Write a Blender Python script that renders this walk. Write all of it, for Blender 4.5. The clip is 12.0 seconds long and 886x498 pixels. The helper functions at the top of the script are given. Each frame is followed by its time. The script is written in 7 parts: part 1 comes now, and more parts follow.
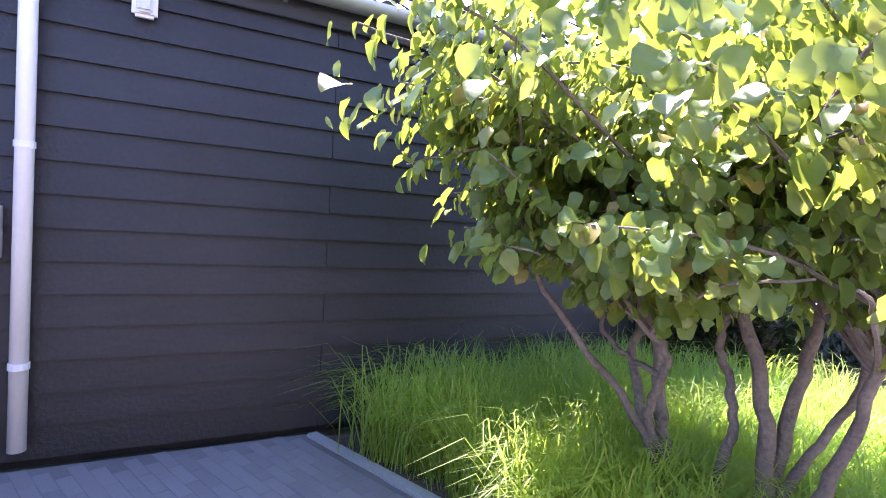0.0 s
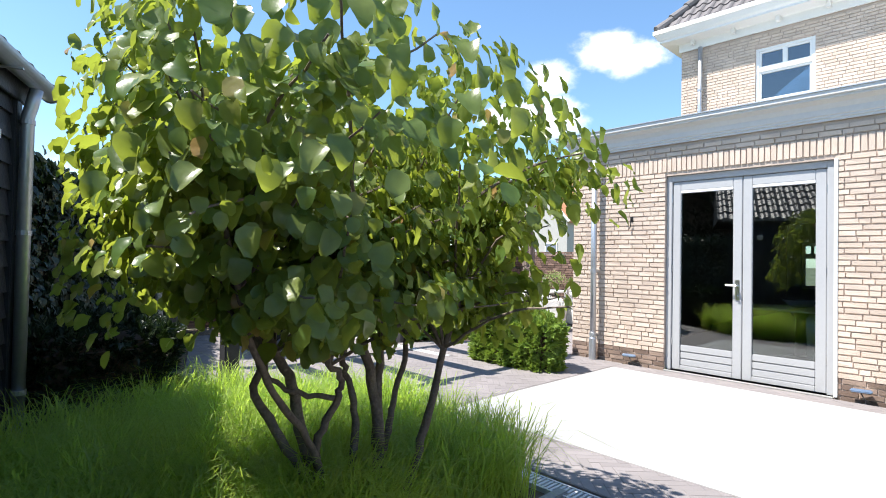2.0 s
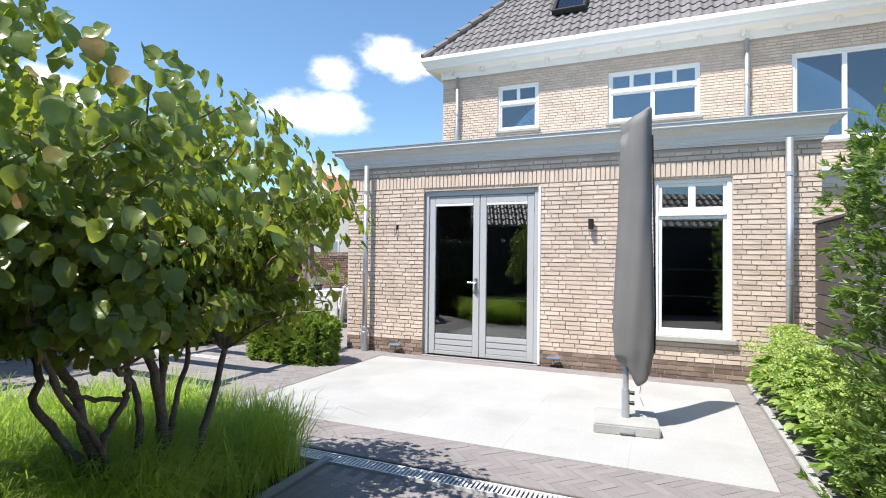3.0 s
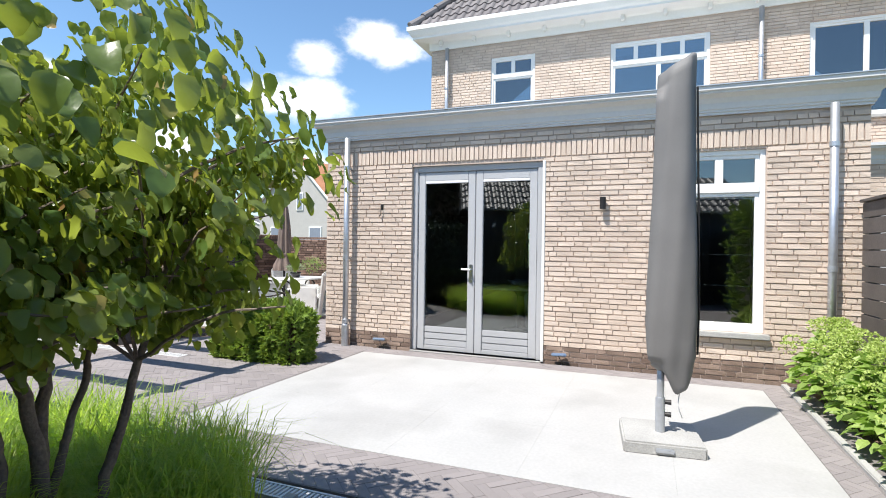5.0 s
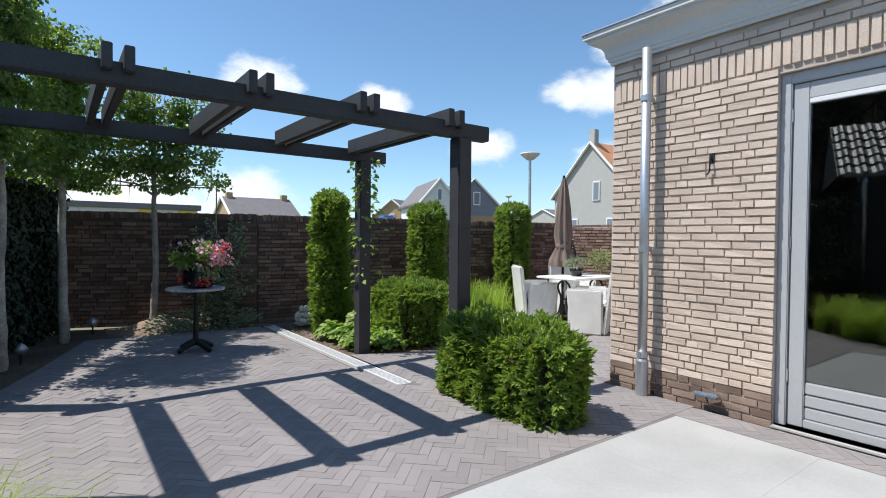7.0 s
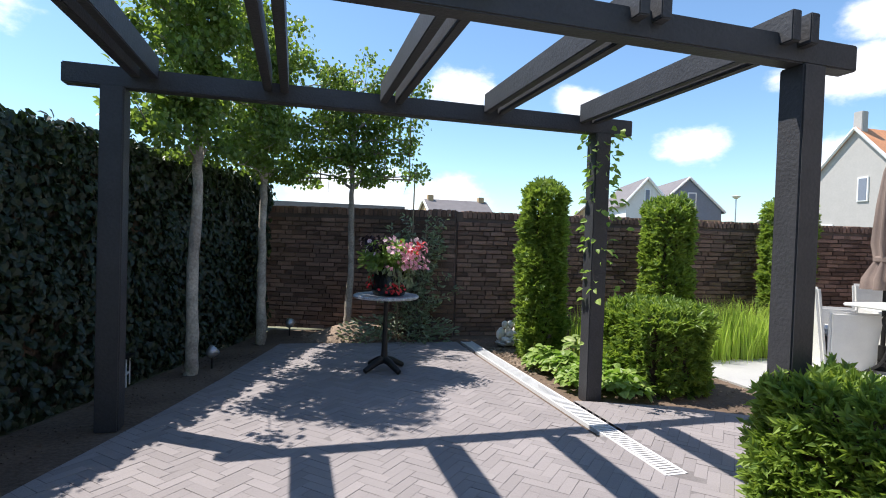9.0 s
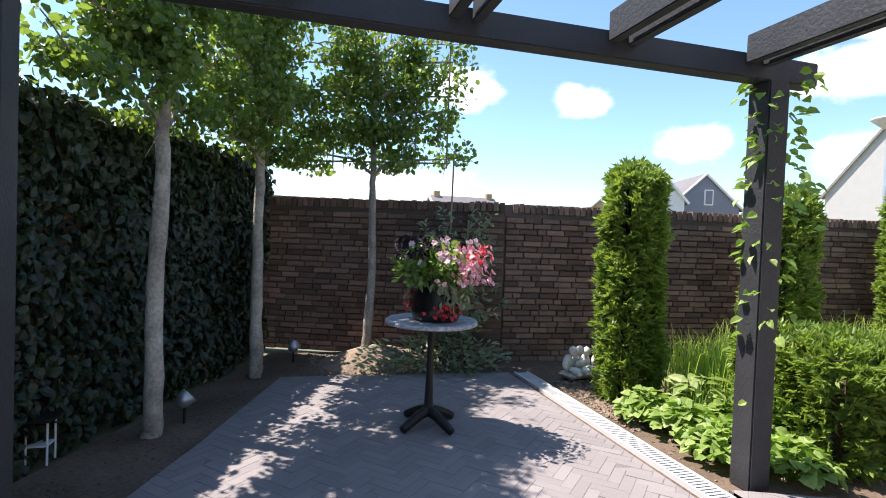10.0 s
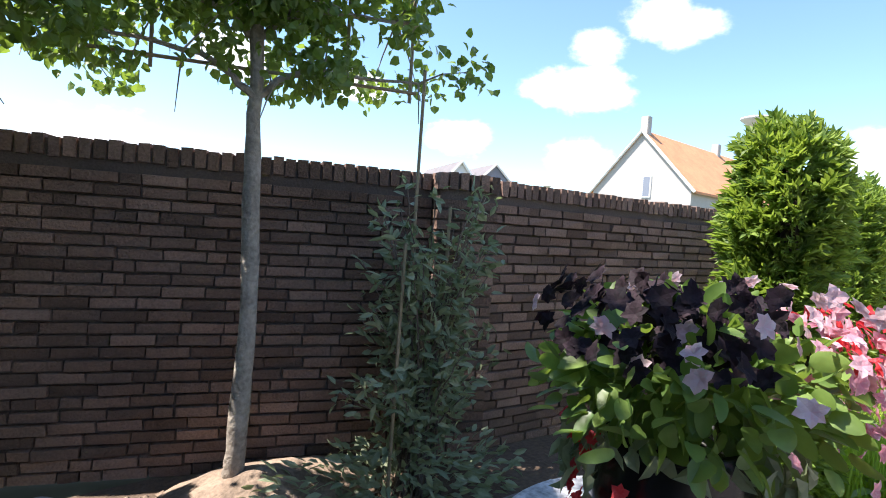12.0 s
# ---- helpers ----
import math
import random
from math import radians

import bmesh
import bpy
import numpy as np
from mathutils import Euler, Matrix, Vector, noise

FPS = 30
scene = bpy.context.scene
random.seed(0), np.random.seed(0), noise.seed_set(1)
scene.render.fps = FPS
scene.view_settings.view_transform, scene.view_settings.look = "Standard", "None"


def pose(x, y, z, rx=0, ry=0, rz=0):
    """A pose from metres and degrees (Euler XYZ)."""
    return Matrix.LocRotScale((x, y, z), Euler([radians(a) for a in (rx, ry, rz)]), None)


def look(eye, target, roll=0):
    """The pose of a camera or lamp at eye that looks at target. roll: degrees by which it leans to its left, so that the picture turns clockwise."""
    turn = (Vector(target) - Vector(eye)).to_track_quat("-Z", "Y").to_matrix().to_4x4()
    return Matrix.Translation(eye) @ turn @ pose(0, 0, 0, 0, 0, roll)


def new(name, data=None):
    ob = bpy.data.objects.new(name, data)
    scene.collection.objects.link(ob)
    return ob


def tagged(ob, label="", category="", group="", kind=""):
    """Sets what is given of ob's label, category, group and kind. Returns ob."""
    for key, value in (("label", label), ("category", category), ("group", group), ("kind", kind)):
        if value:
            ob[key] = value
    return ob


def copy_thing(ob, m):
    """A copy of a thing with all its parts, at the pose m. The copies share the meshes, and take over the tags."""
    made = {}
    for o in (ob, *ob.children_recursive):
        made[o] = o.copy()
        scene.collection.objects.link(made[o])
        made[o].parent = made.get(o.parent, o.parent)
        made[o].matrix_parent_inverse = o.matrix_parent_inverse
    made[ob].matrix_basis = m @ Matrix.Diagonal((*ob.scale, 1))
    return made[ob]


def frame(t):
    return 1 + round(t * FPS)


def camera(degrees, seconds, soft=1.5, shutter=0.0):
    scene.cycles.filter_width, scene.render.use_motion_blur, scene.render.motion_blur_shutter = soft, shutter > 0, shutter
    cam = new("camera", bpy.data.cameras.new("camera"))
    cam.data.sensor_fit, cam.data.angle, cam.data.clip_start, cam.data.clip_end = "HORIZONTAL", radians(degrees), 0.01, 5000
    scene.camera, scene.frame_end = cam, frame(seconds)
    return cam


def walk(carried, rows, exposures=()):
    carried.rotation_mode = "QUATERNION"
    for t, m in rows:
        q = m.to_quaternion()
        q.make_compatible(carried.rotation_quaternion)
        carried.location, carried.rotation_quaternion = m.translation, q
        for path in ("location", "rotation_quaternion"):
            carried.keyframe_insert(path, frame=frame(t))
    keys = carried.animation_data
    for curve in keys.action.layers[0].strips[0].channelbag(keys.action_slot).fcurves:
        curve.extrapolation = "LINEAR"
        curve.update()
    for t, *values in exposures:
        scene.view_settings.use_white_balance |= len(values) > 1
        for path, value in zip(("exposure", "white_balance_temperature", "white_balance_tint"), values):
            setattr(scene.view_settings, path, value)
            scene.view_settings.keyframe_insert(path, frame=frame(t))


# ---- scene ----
cam = camera(80.5, 12.0, 1.0)
PATH = [
    (0, (0.862, 2.029, 1.288), (-0.455, 3.53, 1.19), 3.8),
    (0.3, (0.464, 1.96, 1.284), (-0.435, 3.745, 1.213), 4.0),
    (0.5, (0.234, 2.011, 1.285), (-0.462, 3.886, 1.278), 2.1),
    (1, (-0.36, 2.16, 1.31), (-0.301, 4.159, 1.326), 2.3),
    (1.5, (-0.726, 2.262, 1.331), (0.026, 4.115, 1.361), 1.8),
    (2, (-1.013, 2.015, 1.397), (0.362, 3.467, 1.438), 1.1),
    (2.5, (-1.258, 1.718, 1.468), (0.483, 2.701, 1.511), 0.9),
    (3, (-1.546, 1.517, 1.5), (0.293, 2.303, 1.539), 0.7),
    (3.2, (-1.64, 1.478, 1.475), (0.217, 2.219, 1.525), 0.2),
    (4.8, (-1.011, 1.816, 1.451), (0.851, 2.545, 1.451), 0.9),
    (5, (-0.752, 1.947, 1.443), (1.11, 2.678, 1.437), 0.8),
    (5.5, (-0.074, 2.278, 1.396), (1.786, 3.012, 1.38), 0.9),
    (5.7, (0.209, 2.382, 1.428), (2.049, 3.165, 1.399), 0.8),
    (6, (0.647, 2.564, 1.384), (2.387, 3.55, 1.353), 0.5),
    (6.5, (1.215, 2.943, 1.347), (2.745, 4.232, 1.313), 0.6),
    (7, (1.649, 3.388, 1.354), (2.839, 4.995, 1.313), 0.5),
    (7.5, (1.97, 3.845, 1.362), (2.833, 5.648, 1.319), 0.4),
    (7.7, (2.026, 3.998, 1.403), (2.772, 5.853, 1.335), 0.6),
    (9.3, (2.093, 5.349, 1.313), (2.633, 7.275, 1.272), 1.9),
    (9.5, (2.066, 5.685, 1.331), (2.606, 7.611, 1.284), 2.0),
    (10, (2.041, 6.508, 1.332), (2.584, 8.432, 1.281), 2.1),
    (10.5, (1.883, 7.284, 1.376), (2.491, 9.188, 1.304), 2.4),
    (11, (1.843, 8.024, 1.377), (2.581, 9.881, 1.296), 2.7),
    (11.5, (1.843, 8.735, 1.38), (2.847, 10.463, 1.297), 3.2),
    (12, (1.918, 9.442, 1.384), (3.2, 10.975, 1.304), 3.8),
]
EXPOSURES = [(0.0, 2.65, 6000, 40), (0.8, 2.8, 6000, 36), (1.2, 2.1, 6300, 22), (1.6, 1.5, 6500, 10), (2.0, 1.0, 6500, 10), (2.5, 0.7, 6500, 10), (5.0, 0.68, 6500, 10), (6.5, 0.4, 6400, 9), (7.5, 0.28, 6300, 9), (9.5, 0.92, 6600, 14), (10.5, 1.2, 6700, 16), (12.0, 1.36, 6700, 16)]
walk(cam, [(t, look(eye, target, roll)) for t, eye, target, roll in PATH], EXPOSURES)

# ---- world and sun ----
SUN_TO = Vector((-0.46, 0.295, 1.0)).normalized()


def make_world():
    w = bpy.data.worlds.new("sky")
    scene.world = w
    w.use_nodes = True
    nt = w.node_tree
    nt.nodes.clear()
    out = nt.nodes.new("ShaderNodeOutputWorld")
    bg = nt.nodes.new("ShaderNodeBackground")
    sky = nt.nodes.new("ShaderNodeTexSky")
    sky.sky_type = "NISHITA"
    sky.sun_disc = False
    sky.sun_elevation = math.asin(SUN_TO.z)
    sky.sun_rotation = math.atan2(SUN_TO.x, SUN_TO.y)
    sky.air_density, sky.dust_density, sky.ozone_density = 1.0, 0.3, 2.0
    bg.inputs["Strength"].default_value = 0.125
    tc = nt.nodes.new("ShaderNodeTexCoord")
    squash = nt.nodes.new("ShaderNodeVectorMath")
    squash.operation = "MULTIPLY"
    squash.inputs[1].default_value = (1, 1, 1.7)
    nt.links.new(tc.outputs["Generated"], squash.inputs[0])
    ns = nt.nodes.new("ShaderNodeTexNoise")
    ns.inputs["Scale"].default_value, ns.inputs["Detail"].default_value, ns.inputs["Roughness"].default_value = 14.0, 7.0, 0.62
    nt.links.new(squash.outputs[0], ns.inputs["Vector"])
    # fair-weather clouds: direction and half width
    clouds = [((0.813, 0.455, 0.365), 0.085), ((0.769, 0.544, 0.325), 0.075), ((0.787, 0.555, 0.262), 0.1), ((0.292, 0.916, 0.274), 0.1),
              ((0.483, 0.837, 0.25), 0.075), ((0.745, 0.62, 0.262), 0.08), ((0.491, 0.836, 0.243), 0.06), ((0.647, 0.742, 0.17), 0.085),
              ((0.77, 0.581, 0.26), 0.1), ((0.8, 0.59, 0.145), 0.09), ((0.841, 0.416, 0.35), 0.08), ((0.981, 0.133, 0.14), 0.14),
              ((0.301, 0.919, 0.245), 0.05), ((0.267, 0.961, 0.075), 0.13), ((0.1, 0.99, 0.06), 0.2), ((-0.5, 0.8, 0.3), 0.2),
              ((-0.8, -0.4, 0.35), 0.22), ((0.1, -0.9, 0.3), 0.2), ((-0.9, 0.3, 0.12), 0.2)]
    last = None
    for d, size in clouds:
        c = Vector(d).normalized()
        dist = nt.nodes.new("ShaderNodeVectorMath")
        dist.operation = "DISTANCE"
        dist.inputs[1].default_value = (c.x, c.y, c.z * 1.7)
        nt.links.new(squash.outputs[0], dist.inputs[0])
        mr = nt.nodes.new("ShaderNodeMapRange")
        mr.inputs["From Min"].default_value, mr.inputs["From Max"].default_value = size * 1.08, 0.0
        nt.links.new(dist.outputs["Value"], mr.inputs["Value"])
        if last is None:
            last = mr.outputs[0]
        else:
            mx = nt.nodes.new("ShaderNodeMath")
            mx.operation = "MAXIMUM"
            nt.links.new(last, mx.inputs[0]), nt.links.new(mr.outputs[0], mx.inputs[1])
            last = mx.outputs[0]
    add = nt.nodes.new("ShaderNodeMath")
    add.operation = "ADD"
    nt.links.new(last, add.inputs[0]), nt.links.new(ns.outputs["Fac"], add.inputs[1])
    edge = nt.nodes.new("ShaderNodeMapRange")
    edge.interpolation_type = "SMOOTHSTEP"
    edge.inputs["From Min"].default_value, edge.inputs["From Max"].default_value = 0.78, 1.24
    nt.links.new(add.outputs[0], edge.inputs["Value"])
    mul = nt.nodes.new("ShaderNodeMath")
    mul.operation = "MULTIPLY"
    mul.inputs[1].default_value = 0.88
    nt.links.new(edge.outputs[0], mul.inputs[0])
    mix = nt.nodes.new("ShaderNodeMix")
    mix.data_type = "RGBA"
    nt.links.new(mul.outputs[0], mix.inputs["Factor"])
    clear = nt.nodes.new("ShaderNodeVectorMath")
    clear.operation = "MULTIPLY"
    clear.inputs[1].default_value = (0.85, 1.0, 1.06)
    nt.links.new(sky.outputs[0], clear.inputs[0])
    nt.links.new(clear.outputs[0], mix.inputs["A"])
    mix.inputs["B"].default_value = (7.2, 7.3, 7.5, 1)
    nt.links.new(mix.outputs["Result"], bg.inputs["Color"])
    nt.links.new(bg.outputs[0], out.inputs[0])


make_world()
sun = new("sun", bpy.data.lights.new("sun", "SUN"))
sun.data.energy, sun.data.angle, sun.data.color = 5.0, radians(0.53), (1.0, 0.955, 0.89)
sun.matrix_world = look(SUN_TO * 40, (0, 0, 0))


# ---- materials ----
def material(name, base, rough=0.7, metal=0.0, spread=0.25, fine=60.0, coarse=2.5, bump=0.15, each=0.0, island=0.0, hue=None, spec=0.5, stain=None):
    """A surface with fine grain and broad uneven tone; each/island: tone change from piece to piece."""
    m = bpy.data.materials.new(name)
    m.use_nodes = True
    nt = m.node_tree
    p = nt.nodes["Principled BSDF"]
    p.inputs["Roughness"].default_value, p.inputs["Metallic"].default_value = rough, metal
    p.inputs["Specular IOR Level"].default_value = spec
    geo = nt.nodes.new("ShaderNodeNewGeometry")
    n1 = nt.nodes.new("ShaderNodeTexNoise")
    n1.inputs["Scale"].default_value, n1.inputs["Detail"].default_value = fine, 5
    n2 = nt.nodes.new("ShaderNodeTexNoise")
    n2.inputs["Scale"].default_value, n2.inputs["Detail"].default_value = coarse, 4
    for n in (n1, n2):
        nt.links.new(geo.outputs["Position"], n.inputs["Vector"])
    # brightness factor = 1 + spread * (mix of both - 0.5) + piece
    s = nt.nodes.new("ShaderNodeMath")
    s.operation = "ADD"
    nt.links.new(n1.outputs["Fac"], s.inputs[0]), nt.links.new(n2.outputs["Fac"], s.inputs[1])
    mr = nt.nodes.new("ShaderNodeMapRange")
    mr.inputs["From Min"].default_value, mr.inputs["From Max"].default_value = 0.6, 1.4
    mr.inputs["To Min"].default_value, mr.inputs["To Max"].default_value = 1 - spread, 1 + spread
    nt.links.new(s.outputs[0], mr.inputs["Value"])
    fac = mr.outputs[0]
    if each or island:
        if island:
            src = geo.outputs["Random Per Island"]
        else:
            src = nt.nodes.new("ShaderNodeObjectInfo").outputs["Random"]
        k = island or each
        r = nt.nodes.new("ShaderNodeMapRange")
        r.inputs["To Min"].default_value, r.inputs["To Max"].default_value = 1 - k, 1 + k
        nt.links.new(src, r.inputs["Value"])
        mm = nt.nodes.new("ShaderNodeMath")
        mm.operation = "MULTIPLY"
        nt.links.new(fac, mm.inputs[0]), nt.links.new(r.outputs[0], mm.inputs[1])
        fac = mm.outputs[0]
    col = nt.nodes.new("ShaderNodeVectorMath")
    col.operation = "SCALE"
    nt.links.new(fac, col.inputs["Scale"])
    tone = nt.nodes.new("ShaderNodeMix")
    tone.data_type = "RGBA"
    tone.inputs["A"].default_value = (*base, 1)
    tone.inputs["B"].default_value = (*(hue or base), 1)
    if (each or island) and hue:
        nt.links.new(src, tone.inputs["Factor"])
    else:
        nt.links.new(n2.outputs["Fac"], tone.inputs["Factor"])
    last = tone.outputs["Result"]
    if stain:
        n3 = nt.nodes.new("ShaderNodeTexNoise")
        n3.inputs["Scale"].default_value, n3.inputs["Detail"].default_value = 1.1, 6
        nt.links.new(geo.outputs["Position"], n3.inputs["Vector"])
        cr = nt.nodes.new("ShaderNodeMapRange")
        cr.inputs["From Min"].default_value, cr.inputs["From Max"].default_value = 0.5, 0.68
        nt.links.new(n3.outputs["Fac"], cr.inputs["Value"])
        sm = nt.nodes.new("ShaderNodeMix")
        sm.data_type = "RGBA"
        nt.links.new(cr.outputs[0], sm.inputs["Factor"]), nt.links.new(last, sm.inputs["A"])
        sm.inputs["B"].default_value = (*stain, 1)
        last = sm.outputs["Result"]
    nt.links.new(last, col.inputs[0])
    nt.links.new(col.outputs[0], p.inputs["Base Color"])
    if bump:
        b = nt.nodes.new("ShaderNodeBump")
        b.inputs["Strength"].default_value, b.inputs["Distance"].default_value = bump, 0.01
        nt.links.new(n1.outputs["Fac"], b.inputs["Height"])
        nt.links.new(b.outputs[0], p.inputs["Normal"])
    return m


def leaf_material(name, top, other, through_col, rough=0.38, each=False, glow=0.4, old=None):
    """Leaf: glossy upper side, light shining through."""
    m = bpy.data.materials.new(name)
    m.use_nodes = True
    nt = m.node_tree
    p = nt.nodes["Principled BSDF"]
    p.inputs["Roughness"].default_value = rough
    src = nt.nodes.new("ShaderNodeObjectInfo").outputs["Random"] if each else nt.nodes.new("ShaderNodeNewGeometry").outputs["Random Per Island"]
    ramp = nt.nodes.new("ShaderNodeValToRGB")
    ramp.color_ramp.elements[0].color, ramp.color_ramp.elements[1].color = (*top, 1), (*other, 1)
    ramp.color_ramp.elements[1].position = 0.93
    if old:
        e = ramp.color_ramp.elements.new(0.985)
        e.color = (*old, 1)
    nt.links.new(src, ramp.inputs["Fac"])
    geo = nt.nodes.new("ShaderNodeNewGeometry")
    n = nt.nodes.new("ShaderNodeTexNoise")
    n.inputs["Scale"].default_value = 45
    nt.links.new(geo.outputs["Position"], n.inputs["Vector"])
    mr = nt.nodes.new("ShaderNodeMapRange")
    mr.inputs["To Min"].default_value, mr.inputs["To Max"].default_value = 0.65, 1.35
    nt.links.new(n.outputs["Fac"], mr.inputs["Value"])
    sc = nt.nodes.new("ShaderNodeVectorMath")
    sc.operation = "SCALE"
    nt.links.new(ramp.outputs[0], sc.inputs[0]), nt.links.new(mr.outputs[0], sc.inputs["Scale"])
    nt.links.new(sc.outputs[0], p.inputs["Base Color"])
    tr = nt.nodes.new("ShaderNodeBsdfTranslucent")
    tr.inputs["Color"].default_value = (*through_col, 1)
    ms = nt.nodes.new("ShaderNodeMixShader")
    ms.inputs[0].default_value = glow
    nt.links.new(p.outputs[0], ms.inputs[1]), nt.links.new(tr.outputs[0], ms.inputs[2])
    b = nt.nodes.new("ShaderNodeBump")
    b.inputs["Strength"].default_value, b.inputs["Distance"].default_value = 0.3, 0.004
    nt.links.new(n.outputs["Fac"], b.inputs["Height"]), nt.links.new(b.outputs[0], p.inputs["Normal"])
    nt.links.new(ms.outputs[0], nt.nodes["Material Output"].inputs[0])
    return m


def glass_material(name, tint=(0.9, 0.95, 0.95), ior=2.1):
    m = bpy.data.materials.new(name)
    m.use_nodes = True
    nt = m.node_tree
    nt.nodes.remove(nt.nodes["Principled BSDF"])
    gl, tr, mx, fr = (nt.nodes.new(k) for k in ("ShaderNodeBsdfGlossy", "ShaderNodeBsdfTransparent", "ShaderNodeMixShader", "ShaderNodeFresnel"))
    gl.inputs["Roughness"].default_value = 0.0
    tr.inputs["Color"].default_value = (*tint, 1)
    fr.inputs["IOR"].default_value = ior
    nt.links.new(fr.outputs[0], mx.inputs[0]), nt.links.new(tr.outputs[0], mx.inputs[1]), nt.links.new(gl.outputs[0], mx.inputs[2])
    nt.links.new(mx.outputs[0], nt.nodes["Material Output"].inputs[0])
    return m


BEIGE = material("beige_brick", (0.575, 0.465, 0.38), 0.9, spread=0.16, fine=90, coarse=3, bump=0.5, each=0.035, hue=(0.615, 0.51, 0.425))
BEIGE_J = material("beige_brick_mass", (0.575, 0.465, 0.38), 0.9, spread=0.16, fine=90, coarse=3, bump=0.5, island=0.035, hue=(0.615, 0.51, 0.425))
PLINTH = material("brown_brick", (0.19, 0.13, 0.1), 0.9, spread=0.3, fine=90, coarse=4, bump=0.5, island=0.2, hue=(0.26, 0.19, 0.15))
MORTAR = material("mortar", (0.5, 0.405, 0.34), 0.95, spread=0.2, fine=120, coarse=3, bump=0.4)
DARKBR = material("dark_brick", (0.145, 0.091, 0.068), 0.9, spread=0.4, fine=80, coarse=2.5, bump=0.9, each=0.2, hue=(0.25, 0.16, 0.122))
DARKBR_J = material("dark_brick_mass", (0.145, 0.091, 0.068), 0.9, spread=0.4, fine=80, coarse=2.5, bump=0.9, island=0.2, hue=(0.25, 0.16, 0.122))
DARKMORTAR = material("dark_mortar", (0.12, 0.092, 0.078), 0.95, spread=0.3, fine=100, bump=0.4)
PAVER = material("grey_paver", (0.225, 0.203, 0.2), 0.88, spread=0.12, fine=110, coarse=1.2, bump=0.4, each=0.025, hue=(0.255, 0.23, 0.226))
PAVER_J = material("grey_paver_mass", (0.225, 0.203, 0.2), 0.88, spread=0.12, fine=110, coarse=1.2, bump=0.4, island=0.03, hue=(0.255, 0.23, 0.226))
SAND = material("joint_sand", (0.18, 0.163, 0.159), 0.95, spread=0.3, fine=150, bump=0.4)
TILE = material("pale_patio_tile", (0.4, 0.396, 0.386), 0.6, spread=0.09, fine=40, coarse=1.6, bump=0.08, each=0.0, stain=(0.345, 0.34, 0.33))
GROUT = material("tile_grout", (0.39, 0.386, 0.376), 0.9, spread=0.15)
CONCRETE = material("concrete", (0.36, 0.355, 0.34), 0.85, spread=0.2, fine=80, coarse=3, bump=0.3)
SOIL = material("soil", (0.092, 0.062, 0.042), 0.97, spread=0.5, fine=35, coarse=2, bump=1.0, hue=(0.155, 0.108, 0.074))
GRASSLAND = material("far_ground", (0.1, 0.12, 0.05), 0.95, spread=0.4, fine=3, coarse=0.1, bump=0.2, hue=(0.16, 0.14, 0.09))
GREYWOOD = material("grey_painted_wood", (0.42, 0.425, 0.435), 0.42, spread=0.06, fine=50, coarse=2, bump=0.05)
WHITE = material("white_paint", (0.8, 0.8, 0.78), 0.4, spread=0.04, fine=40, bump=0.03)
CORNICE = material("pale_grey_painted_trim", (0.62, 0.62, 0.62), 0.5, spread=0.05, fine=30, bump=0.04)
ZINC = material("zinc", (0.5, 0.52, 0.55), 0.42, metal=0.75, spread=0.12, fine=25, coarse=4, bump=0.05)
STEEL = material("steel", (0.6, 0.6, 0.6), 0.28, metal=1.0, spread=0.06, bump=0.0)
BLACKWOOD = material("black_stained_wood", (0.014, 0.0147, 0.018), 0.5, spread=0.35, fine=45, coarse=3, bump=0.35, each=0.15)
PERGOLA = material("anthracite_timber", (0.035, 0.036, 0.04), 0.55, spread=0.3, fine=60, coarse=5, bump=0.3, each=0.1)
FENCEW = material("dark_brown_fence", (0.1, 0.085, 0.078), 0.7, spread=0.3, fine=60, coarse=4, bump=0.3, each=0.15)
ROOFT = material("grey_roof_tile", (0.17, 0.155, 0.155), 0.75, spread=0.2, fine=30, coarse=2, bump=0.2, island=0.12)
DARKROOF = material("dark_roof_tile", (0.05, 0.05, 0.055), 0.5, spread=0.2, fine=30, bump=0.2, island=0.12)
ORANGE = material("orange_roof_tile", (0.6, 0.27, 0.13), 0.8, spread=0.2, fine=6, coarse=1, bump=0.2)
FARGREY = material("grey_render", (0.43, 0.415, 0.39), 0.9, spread=0.06, fine=10, bump=0.1)
FARWHITE = material("white_render", (0.72, 0.71, 0.69), 0.9, spread=0.05, fine=10, bump=0.1)
FARBLUE = material("slate_blue_cladding", (0.2, 0.23, 0.28), 0.7, spread=0.1, fine=10, bump=0.1)
OCHRE = material("ochre_brick", (0.42, 0.3, 0.17), 0.9, spread=0.15, fine=15, bump=0.2)
YELLOW = material("yellow_panel", (0.75, 0.5, 0.08), 0.5, spread=0.05, bump=0.0)
BARK = material("grey_bark", (0.32, 0.28, 0.232), 0.92, spread=0.5, fine=45, coarse=7, bump=1.0, stain=(0.512, 0.48, 0.4))
SHRUBBARK = material("brown_bark", (0.17, 0.135, 0.11), 0.9, spread=0.45, fine=60, coarse=9, bump=0.8, stain=(0.25, 0.21, 0.17))
WICKER = material("white_wicker", (0.74, 0.73, 0.7), 0.65, spread=0.12, fine=220, coarse=5, bump=0.8)
CANVAS = material("grey_cover", (0.16, 0.155, 0.15), 0.65, spread=0.14, fine=180, coarse=4, bump=0.15)
TAUPE = material("taupe_canvas", (0.2, 0.15, 0.125), 0.9, spread=0.2, fine=150, coarse=6, bump=0.3)
GRANITE = material("speckled_stone_top", (0.42, 0.43, 0.45), 0.35, spread=0.75, fine=75, coarse=20, bump=0.05)
